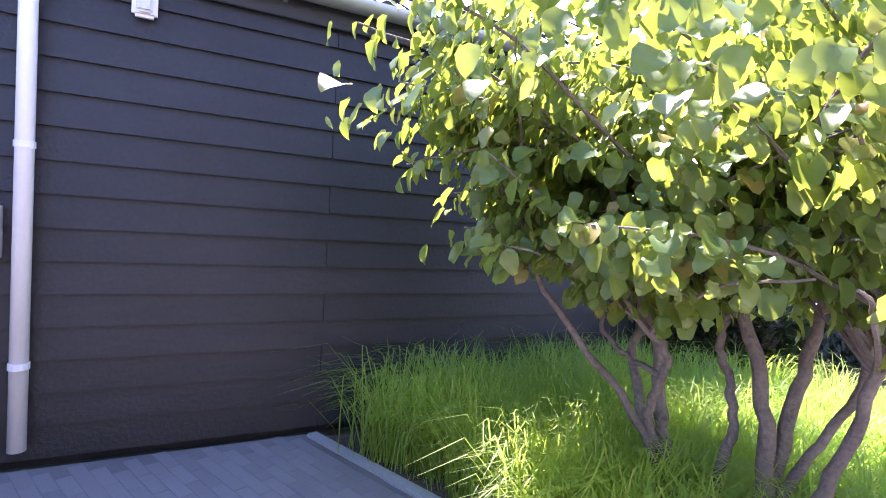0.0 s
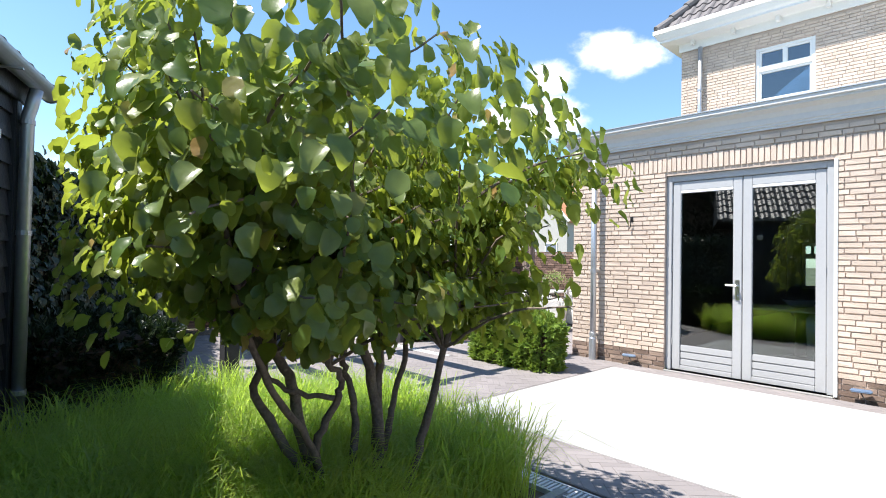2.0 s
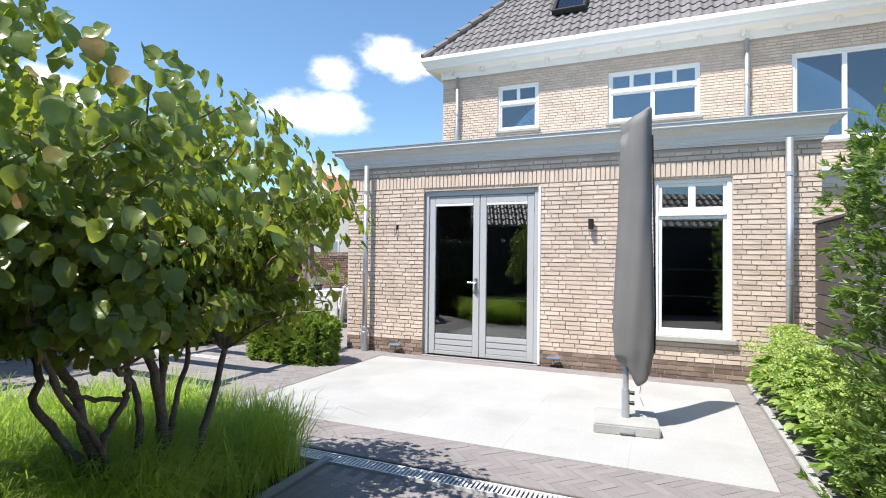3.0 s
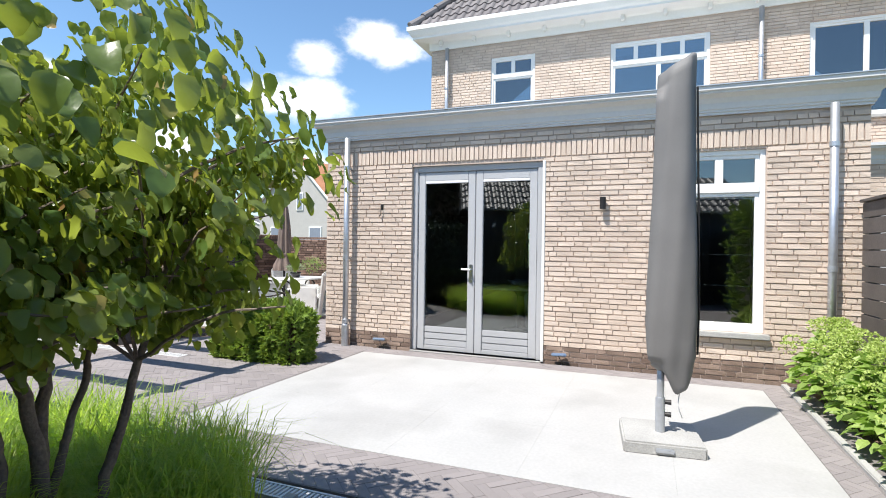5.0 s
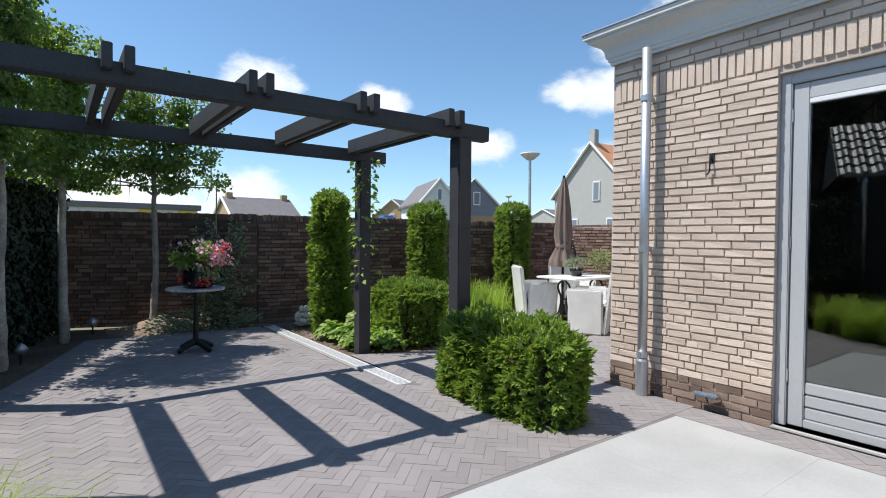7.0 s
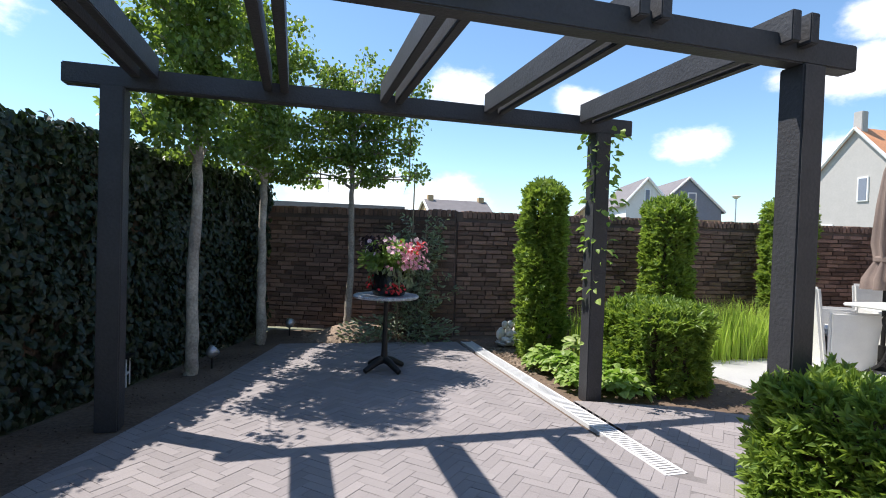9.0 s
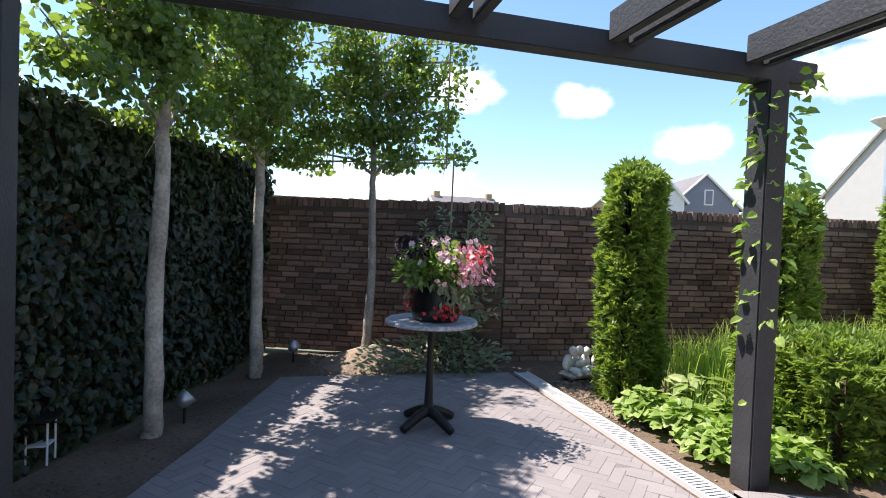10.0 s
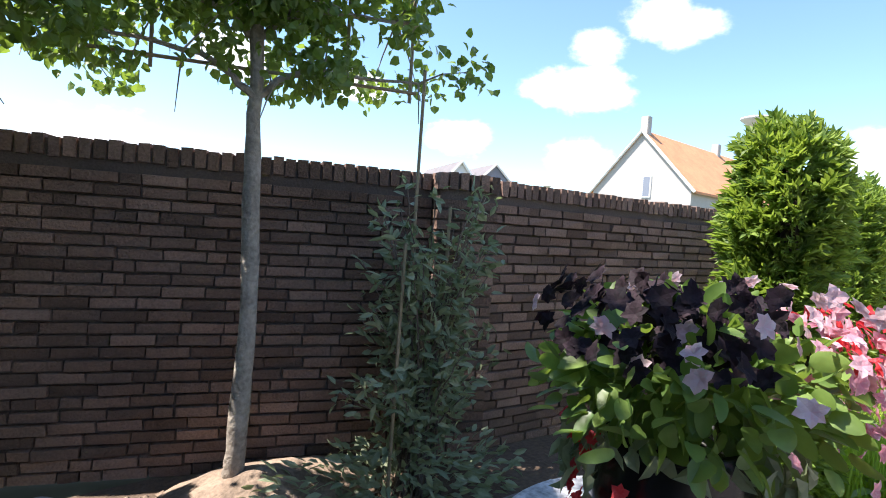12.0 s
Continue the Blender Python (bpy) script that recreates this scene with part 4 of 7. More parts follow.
# ---- pergola ----
pg = thing("pergola", "anthracite timber pergola over the dark paving", "pergola", (0, 0, 0))
for x, y in ((4.5, 6.99), (4.5, 8.8), (0.95, 8.8), (0.95, 6.99)):
    part("post", boxm((x - 0.07, y - 0.07, 0.0), (x + 0.07, y + 0.07, 2.225), 0.008), PERGOLA, pg)
for y in (6.98, 8.8):
    part("beam", boxm((0.66, y - 0.05, 2.222), (4.78, y + 0.05, 2.352), 0.007), PERGOLA, pg)
for x in (1.13, 1.94, 2.74, 3.54, 4.36):
    for dx in (-0.055, 0.055):
        part("rafter", boxm((x + dx - 0.027, 6.86, 2.29), (x + dx + 0.027, 8.745, 2.435), 0.005), PERGOLA, pg)
vine = thing("climbing_plant", "young climbing vine with yellow-green leaves on a pergola post", "climber", (4.5, 8.76, 0))
rs = np.random.RandomState(5)
part("stem", tube(bmesh.new(), bend([(0, 0.0, 0), (0.03, -0.02, 0.7), (-0.04, 0, 1.4), (0.02, 0, 2.0), (0.0, 0.05, 2.25)], 6), 0.008, 6), SHRUBBARK, vine)
n = 170
h = rs.beta(2.8, 1.0, n) * 2.05 + 0.2
a = rs.uniform(0, 6.28, n)
rr = rs.uniform(0.07, 0.13, n) + 0.1 * rs.rand(n) ** 2 * (np.sin(h * 9) > 0)
P = np.stack([np.cos(a) * rr, np.sin(a) * rr - 0.02, h], 1)
V, F = leaf_mesh(P, np.stack([np.cos(a), np.sin(a), -0.4 + 0 * a], 1) + rs.normal(0, 0.3, (n, 3)), rand_dirs(n, rs, 1.2), rs.uniform(0.045, 0.085, n), rs.uniform(0.03, 0.055, n))
raw("foliage", V, F, LEAF_HYD, vine)

# ---- garden wall ----
WY = 12.35
gwall = thing("wall_north", "dark brown brick garden wall with upright coping", "wall", (0, 0, 0), "", "structure")
# square to the ivy boundary, so at an angle to the house
gwall.matrix_world = pose(2.6, 12.37, 0, 0, 0, -21.95) @ pose(-2.6, -WY, 0)
part("core", boxm((1.5, WY + 0.012, 0.0), (4.25, WY + 0.2, 1.69)), DARKMORTAR, gwall)
part("pier_core", boxm((3.955, WY - 0.1, 0.0), (4.305, WY + 0.01, 1.69)), DARKMORTAR, gwall)
# beyond the pier the wall turns nearly parallel to the house end
gwall_far = thing("wall_north_far", "dark brown brick garden wall behind the yew columns", "wall", (0, 0, 0), "", "structure")
gwall_far.matrix_world = pose(4.2, 11.76, 0, 0, 0, -6.84) @ pose(-4.2, -WY, 0)
part("core", boxm((4.2, WY + 0.012, 0.0), (10.85, WY + 0.2, 1.69)), DARKMORTAR, gwall_far)
wall_e = thing("wall_east", "brown brick garden wall in the sun", "wall", (0, 0, 0), "", "structure")
part("core", boxm((10.762, 6.4, 0.0), (10.95, 10.9, 1.6)), DARKMORTAR, wall_e)

# ---- fence ----
fence = thing("fence", "dark brown horizontal slat fence", "fence", (0, 0, 0), "", "structure")
for k in range(12):
    part("slat", boxm((-3.1, -0.1, 0.04 + k * 0.16), (5.74, -0.07, 0.19 + k * 0.16), 0.004), FENCEW, fence)
for x in (-3.0, -1.2, 0.6, 2.4, 4.2, 5.65):
    part("post", boxm((x - 0.035, -0.18, 0.0), (x + 0.035, -0.105, 1.95), 0.004), FENCEW, fence)
part("cap", boxm((-3.1, -0.13, 1.955), (5.74, -0.04, 1.985), 0.004), FENCEW, fence)

# bed edging
tagged(mesh_object("kerb", boxm((2.3, 0.56, 0.0), (5.72, 0.62, 0.05), 0.006), CONCRETE), "narrow concrete edging of the flower bed", "edging", "", "structure")
tagged(mesh_object("kerb", boxm((-1.6, 3.76, 0.0), (1.7, 3.83, 0.04), 0.006), CONCRETE), "narrow concrete edging of the grass bed", "edging", "", "structure")


# ---- drains ----
def drain(x0, x1, y0, y1, along_y=True):
    d = thing("channel_drain", "pale slotted channel drain in the paving", "drain", (0, 0, 0))
    w = (x1 - x0)
    bm = bmesh.new()
    box(bm, (x0, y0, 0.0), (x0 + 0.016, y1, 0.03)), box(bm, (x1 - 0.016, y0, 0.0), (x1, y1, 0.03))
    part("channel_frame", bm, CORNICE, d)
    part("trough", boxm((x0 + 0.016, y0, 0.0), (x1 - 0.016, y1, 0.014)), IRON, d)
    n = int((y1 - y0) / 0.03)
    bm = bmesh.new()
    for k in range(n):
        y = y0 + k * 0.03
        box(bm, (x0 + 0.017, y, 0.018), (x1 - 0.017, y + 0.017, 0.027))
    tagged(part("grate", bm, CORNICE, d), kind="stuff")


drain(4.13, 4.28, 7.4, 11.2)
drain(1.64, 1.79, 0.4, 4.6)


# ---- shrubs, trees ----
def stem_shrub():
    """The multi-stemmed large-leaved shrub."""
    rs, rnd = np.random.RandomState(11), random.Random(4)
    base = Vector((0.43, 4.12, 0))
    t = thing("multi_stem_shrub", "multi-stemmed shrub with large glossy green leaves", "shrub", base)
    stems = [
        ([(-0.2, 0.0, 0), (-0.22, 0.04, 0.35), (-0.34, 0.1, 0.58), (-0.42, 0.18, 0.78), (-0.4, 0.2, 0.97), (-0.52, 0.25, 1.3), (-0.6, 0.3, 1.7)], 0.026),
        ([(-0.12, 0.0, 0), (-0.18, 0.03, 0.35), (-0.26, 0.07, 0.62), (-0.3, 0.12, 0.85), (-0.42, 0.15, 1.08), (-0.65, 0.1, 1.6)], 0.034),
        ([(-0.19, 0.02, 0.4), (-0.25, -0.06, 0.58), (-0.2, -0.13, 0.76), (-0.18, -0.13, 0.88), (-0.3, -0.15, 1.02), (-0.4, -0.25, 1.5)], 0.02),
        ([(-0.19, -0.13, 0.78), (-0.34, -0.08, 0.82), (-0.46, -0.04, 0.9), (-0.5, 0.02, 1.1), (-0.55, 0.1, 1.5)], 0.013),
        ([(-0.06, 0.0, 0.12), (0.0, 0.02, 0.5), (0.02, 0.04, 0.66), (-0.03, 0.05, 0.84), (-0.05, 0.05, 0.97), (0.0, 0.05, 1.12), (0.0, 0.15, 1.7)], 0.021),
        ([(0.1, 0.0, 0), (0.14, 0.0, 0.45), (0.1, 0.02, 0.8), (0.02, 0.02, 1.1), (-0.02, 0.05, 1.75)], 0.033),
        ([(0.12, 0.04, 0), (0.16, 0.05, 0.5), (0.21, 0.1, 0.85), (0.24, 0.14, 1.1), (0.3, 0.3, 1.7)], 0.03),
        ([(0.15, 0.02, 0.3), (0.22, 0.04, 0.52), (0.29, 0.08, 0.66), (0.36, 0.1, 0.86), (0.38, 0.1, 1.1), (0.42, 0.15, 1.6)], 0.021),
        ([(0.15, -0.05, 0), (0.25, -0.11, 0.3), (0.33, -0.15, 0.62), (0.4, -0.18, 0.94), (0.46, -0.3, 1.45)], 0.027),
        ([(-0.16, -0.02, 0.3), (-0.28, -0.08, 0.58), (-0.46, -0.15, 0.8), (-0.66, -0.28, 1.12), (-0.8, -0.4, 1.5)], 0.019),
    ]
    ceil = lambda x, y: 2.8 - 0.62 * max(0.0, 0.49 * x - 0.87 * y) - 0.35 * max(0.0, x) - 0.3 * max(0.0, -0.87 * x - 0.49 * y)
    ends = []
    for s, thick in stems:
        pts = bend(s, 5, 0.009, rnd)
        m = len(pts)
        part("stem", tube(bmesh.new(), pts, [thick * (1 - 0.5 * i / m) * rnd.uniform(0.93, 1.08) for i in range(m)], 9), SHRUBBARK, t, smooth=True)
        ends += [(pts[int(m * 0.72)], 0.016), (pts[-1], 0.016), (pts[int(m * 0.85)], 0.014)]
    bm = bmesh.new()
    tips = []

    def limb(p, q):
        q.x = max(q.x, -1.02)
        if q.x < -0.7 and q.y < 0.15:
            q.z = max(q.z, 1.42)
        d = (q - p).normalized()
        pts = bend([p, p.lerp(q, 0.5) + Vector((0, 0, 0.07)), q], 5, 0.006, rnd)
        tube(bm, pts, [0.009 * (1 - 0.7 * i / len(pts)) for i in range(len(pts))], 5)
        tips.append((pts, d))
    for p, r in ends:
        for k in range(7):
            a = rnd.uniform(0, 6.28)
            el = rnd.uniform(-0.05, 1.0)
            d = Vector((math.cos(a) * math.cos(el), math.sin(a) * math.cos(el), math.sin(el)))
            q = p + d * rnd.uniform(0.45, 0.95)
            q.z = min(max(q.z, 1.22), ceil(q.x, q.y) - 0.06)
            x, y = q.x + 0.25, q.y + 0.08
            rad = math.hypot(x, y)
            lim = 1.2 if q.z < 2.2 else 0.85
            if rad > lim:
                q.x, q.y = x * lim / rad - 0.25, y * lim / rad - 0.08
            limb(p, q)
    # long drooping limbs towards the shed and the path
    for q in ((-1.32, -0.75, 1.8), (-1.35, -0.5, 1.7), (-1.1, -0.95, 1.95), (-0.8, -1.05, 2.2), (-1.0, -0.7, 1.5), (0.75, -0.75, 2.0), (0.85, -0.45, 1.85), (0.9, 0.1, 1.6), (-1.35, -0.2, 1.6), (0.55, -0.95, 2.2)):
        q = Vector(q)
        q.z = min(q.z, ceil(q.x, q.y) - 0.05)
        limb(Vector((q.x * 0.35, q.y * 0.35, 1.55)), q)
    tagged(part("branching", bm, SHRUBBARK, t), kind="stuff")
    # leaves hang like shingles from the twigs
    P, D, N = [], [], []
    for pts, d in tips:
        for k in range(56):
            c = pts[rnd.randint(max(1, len(pts) // 4), len(pts) - 1)]
            P.append((c.x + rnd.gauss(0, 0.06), c.y + rnd.gauss(0, 0.06), c.z + rnd.gauss(0, 0.035)))
            o = Vector((c.x + 0.25, c.y + 0.08, 0)).normalized()
            D.append((o.x * 0.55 + rnd.gauss(0, 0.4), o.y * 0.55 + rnd.gauss(0, 0.4), -0.85 + rnd.gauss(0, 0.35)))
            N.append((o.x * 0.8 + rnd.gauss(0, 0.45), o.y * 0.8 + rnd.gauss(0, 0.45), 0.8 + rnd.gauss(0, 0.3)))
    for k in range(3800):
        a, q = rnd.uniform(0, 6.28), rnd.uniform(0.62, 1.0) ** 0.5
        el = rnd.uniform(-0.42, 1.0)
        R = 1.18 * q * math.cos(max(el, 0) * 1.2) ** 0.6 * (1 + 0.2 * noise.noise(Vector((math.cos(a) * 2, math.sin(a) * 2, el * 3))))
        if noise.noise(Vector((math.cos(a) * 3, math.sin(a) * 3, el * 5 + 7))) < -0.25:
            continue
        P.append((R * math.cos(a) - 0.25, R * math.sin(a) - 0.08, 1.45 + 1.12 * math.sin(el * 1.4) * q))
        D.append((math.cos(a) * 0.5 + rnd.gauss(0, 0.35), math.sin(a) * 0.5 + rnd.gauss(0, 0.35), -0.85 + rnd.gauss(0, 0.3)))
        N.append((math.cos(a) * 0.8 + rnd.gauss(0, 0.4), math.sin(a) * 0.8 + rnd.gauss(0, 0.4), 0.8))
    P, D, N = np.array(P), np.array(D), np.array(N)
    low = 0.98 + 0.12 * np.sin(P[:, 0] * 5 + 1) + 0.1 * np.sin(P[:, 1] * 6)
    keep = (P[:, 2] > low) & (P[:, 0] < 0.98) & (P[:, 0] > -1.12) & ~((P[:, 0] < -0.8) & (P[:, 1] < 0.1) & (P[:, 2] < 1.3)) & (P[:, 2] < 2.8 - 0.62 * np.maximum(0, 0.49 * P[:, 0] - 0.87 * P[:, 1]) - 0.35 * np.maximum(0, P[:, 0]) - 0.3 * np.maximum(0, -0.87 * P[:, 0] - 0.49 * P[:, 1]) + rs.normal(0, 0.05, len(P))) & ~((P[:, 0] > 0.7) & (P[:, 1] < -0.35) & (P[:, 2] < 1.6)) & ~((P[:, 1] < -0.85) & (P[:, 2] < 1.55))
    near = -0.5 * (P[:, 0] + 0.25) - 0.86 * (P[:, 1] + 0.08)
    keep &= ~((near > 0.95) & (rs.rand(len(P)) < 0.6)) & ~((P[:, 0] > 0.2) & (P[:, 2] < low + 0.16))
    P, D, N = P[keep], D[keep], N[keep]
    n = len(P)
    L = rs.uniform(0.04, 0.09, n)
    W = L * rs.uniform(0.68, 0.92, n)
    # the leaves towards the garden path are single pieces
    order = np.argsort(P[:, 1] + P[:, 0] * 0.6)
    single = order[:300]
    shapes = []
    for k in range(3):
        V, F = broad_leaves(np.zeros((1, 3)), np.array([[1.0, 0, 0]]), np.array([[0, 0, 1.0]]), np.array([0.115]), np.array([0.085 + 0.01 * k]), 0.1 + 0.08 * k, 0.12 + 0.14 * k)
        V = V + rs.normal(0, 0.003, V.shape)
        me = bpy.data.meshes.new("leaf")
        me.from_pydata(V.tolist(), [], F.tolist())
        me.materials.append(LEAF_AE)
        me.polygons.foreach_set("use_smooth", [True] * len(me.polygons))
        shapes.append(me)
    for i in single:
        ob = new("leaf", shapes[i % 3])
        ob.parent = t
        x = Vector(D[i]).normalized()
        y = Vector(N[i]).cross(x).normalized()
        m = Matrix((x, y, x.cross(y))).transposed().to_4x4()
        m.translation = P[i]
        ob.matrix_basis = m @ Matrix.Scale(float(L[i] / 0.115), 4)
    rest = order[300:]
    V, F = broad_leaves(P[rest], D[rest], N[rest], L[rest], W[rest], 0.16, rs.uniform(0.05, 0.5, (len(rest), 1)))
    V = V + rs.normal(0, 0.0028, V.shape)
    tagged(raw("foliage", V, F, LEAF_A, t, smooth=True), kind="stuff")


stem_shrub()

BED = [(-1.35, 3.9), (-0.5, 3.85), (0.4, 3.8), (1.5, 3.9), (1.6, 4.5), (1.55, 5.1), (1.3, 5.8), (0.85, 6.3), (-0.1, 6.35), (-0.7, 5.9)]


def grass_patch(label, poly, count, height, seed, lean=0.55, width=0.006):
    rs = np.random.RandomState(seed)
    xs, ys = [p[0] for p in poly], [p[1] for p in poly]
    clumps = [(rs.uniform(min(xs), max(xs)), rs.uniform(min(ys), max(ys)), rs.uniform(0.7, 1.2)) for _ in range(520)]
    clumps = [c for c in clumps if inside(c[0], c[1], poly)]
    ci = rs.randint(0, len(clumps), count)
    C = np.array(clumps)[ci]
    P = np.stack([C[:, 0] + rs.normal(0, 0.07, count), C[:, 1] + rs.normal(0, 0.07, count), np.zeros(count)], 1)
    H = height * C[:, 2] * rs.uniform(0.6, 1.1, count)
    ob = blades("ornamental_grass", P, H, rs, BLADE, None, lean, width)
    return tagged(ob, label, "grass", "", "stuff")


grass_patch("dense bright green ornamental grass round the shrub", BED, 34000, 0.56, 3, 0.95, 0.0065)
grass_patch("tuft of bright green ornamental grass by the yews", [(5.1, 9.6), (5.9, 9.6), (6.0, 10.3), (5.2, 10.4)], 2200, 0.6, 8, 0.4)
grass_patch("tuft of bright green ornamental grass by the terrace", [(6.4, 9.75), (7.9, 9.88), (7.9, 10.7), (6.4, 10.7)], 3500, 0.62, 9, 0.4)


def clipped(name, label, at, size, count, mat, seed, leaf=0.075, round_top=0.15, category="hedge", core=True, ragged=0.065):
    """A clipped evergreen: short sprays all over a box-like body, uneven outline."""
    rs = np.random.RandomState(seed)
    t = thing(name, label, category, at)
    sx, sy, sz = size
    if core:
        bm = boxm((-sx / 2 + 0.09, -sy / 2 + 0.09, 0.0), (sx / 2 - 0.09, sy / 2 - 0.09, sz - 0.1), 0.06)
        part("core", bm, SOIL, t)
    areas = np.array([sx * sy, sx * sz, sx * sz, sy * sz, sy * sz])
    side = rs.choice(5, count, p=areas / areas.sum())
    u, v = rs.uniform(-0.5, 0.5, count), rs.uniform(-0.5, 0.5, count)
    P, D = np.zeros((count, 3)), np.zeros((count, 3))
    for k, (fix, d) in enumerate((((0, 0, 1), (0, 0, 1)), ((0, -0.5, 0), (0, -1, 0.5)), ((0, 0.5, 0), (0, 1, 0.5)), ((-0.5, 0, 0), (-1, 0, 0.5)), ((0.5, 0, 0), (1, 0, 0.5)))):
        m = side == k
        if k == 0:
            P[m] = np.stack([u[m] * sx, v[m] * sy, np.full(m.sum(), sz)], 1)
        elif k < 3:
            P[m] = np.stack([u[m] * sx, np.full(m.sum(), fix[1] * sy), (v[m] + 0.5) * sz], 1)
        else:
            P[m] = np.stack([np.full(m.sum(), fix[0] * sx), u[m] * sy, (v[m] + 0.5) * sz], 1)
        D[m] = d
    # soften the corners
    q = np.stack([P[:, 0] / sx * 2, P[:, 1] / sy * 2], 1)
    rad = np.maximum(1, (np.abs(q) ** 5).sum(1) ** 0.2)
    P[:, :2] /= rad[:, None]
    P[:, 2] -= round_top * np.maximum(0, (np.abs(q).max(1) - 0.6)) * (P[:, 2] > sz * 0.8)
    # lumps a few decimetres wide
    lump = np.array([noise.noise(Vector(p) * 5 + Vector((seed, 0, 0))) for p in P])
    P += D * (lump * ragged + rs.normal(0, ragged * 0.35, count))[:, None]
    P[:, 2] = np.maximum(P[:, 2], 0.02)
    D += rs.normal(0, 0.45, (count, 3))
    D /= np.linalg.norm(D, axis=1, keepdims=True)
    L = rs.uniform(0.6, 1.3, count) * leaf
    # each spray: a short shoot with needles on both sides
    Ps, Ds, Ls, Ws, Ns = [], [], [], [], []
    N = rand_dirs(count, rs, 0.8)
    S = np.cross(D, N)
    for s, o in ((0, 0.0), (1, 0.25), (-1, 0.25), (1, 0.6), (-1, 0.6)):
        Ps.append(P + D * (L * o)[:, None])
        Ds.append(D + S * s * 0.9)
        Ls.append(L * (1.1 if s == 0 else 0.7))
        Ws.append(L * 0.28)
        Ns.append(N)
    V, F = small_leaves(np.concatenate(Ps), np.concatenate(Ds), np.concatenate(Ns), np.concatenate(Ls), np.concatenate(Ws))
    tagged(raw("foliage", V, F, mat, t), kind="stuff")
    return t


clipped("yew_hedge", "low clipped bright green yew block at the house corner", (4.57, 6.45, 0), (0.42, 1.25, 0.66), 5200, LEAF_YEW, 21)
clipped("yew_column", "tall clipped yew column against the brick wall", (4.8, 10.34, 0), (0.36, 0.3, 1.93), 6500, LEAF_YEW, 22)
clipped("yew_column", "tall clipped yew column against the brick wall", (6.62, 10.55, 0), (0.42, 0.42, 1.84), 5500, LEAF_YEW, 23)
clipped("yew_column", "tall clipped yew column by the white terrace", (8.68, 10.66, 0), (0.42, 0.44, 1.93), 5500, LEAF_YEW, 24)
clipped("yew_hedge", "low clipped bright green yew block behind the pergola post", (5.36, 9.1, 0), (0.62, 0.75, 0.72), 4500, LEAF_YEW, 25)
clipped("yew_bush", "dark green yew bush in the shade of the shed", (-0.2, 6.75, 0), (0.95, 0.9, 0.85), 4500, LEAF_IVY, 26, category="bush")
clipped("garden_shrub", "tall leafy light green shrub beside the fence", (2.15, 0.2, 0), (0.7, 0.5, 2.3), 2600, LEAF_MAPLE, 27, leaf=0.07, category="shrub", core=False, ragged=0.22)


def ivy_screen():
    rs = np.random.RandomState(31)
    a, b = Vector((-0.74, 6.4, 0)), Vector((1.66, 12.6, 0))
    d = (b - a).normalized()
    nrm = Vector((d.y, -d.x, 0))
    t = thing("ivy_hedge", "dark green ivy covered fence along the boundary", "ivy", a, "", "structure")
    L = (b - a).length
    m = Matrix((d, nrm, Vector((0, 0, 1)))).transposed().to_4x4()
    part("backing", boxm((0, -0.3, 0.0), (L, 0.0, 1.93), 0, m), SOIL, t)
    n = 22000
    s, h = rs.uniform(0, L, n), rs.uniform(0, 1, n) ** 0.9 * 2.08
    out = np.array([0.07 + 0.1 * noise.noise(Vector((x * 2.2, z * 2.2, 3))) for x, z in zip(s, h)]) + rs.normal(0, 0.02, n)
    top = rs.rand(n) < 0.16
    h[top] = 1.99 + rs.normal(0, 0.05, top.sum())
    out[top] = rs.uniform(-0.3, 0.12, top.sum())
    P = np.outer(s, d) + np.outer(out, nrm) + np.outer(h, (0, 0, 1))
    D = rs.normal(0, 0.45, (n, 3)) + np.array([0, 0, -0.8]) + np.array(nrm) * 0.25
    N = np.array(nrm) + rs.normal(0, 0.35, (n, 3)) + np.array([0, 0, 0.5])
    V, F = leaf_mesh(P, D, N, rs.uniform(0.045, 0.09, n), rs.uniform(0.04, 0.075, n), 0.15, 0.2)
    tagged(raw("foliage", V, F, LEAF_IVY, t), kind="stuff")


ivy_screen()


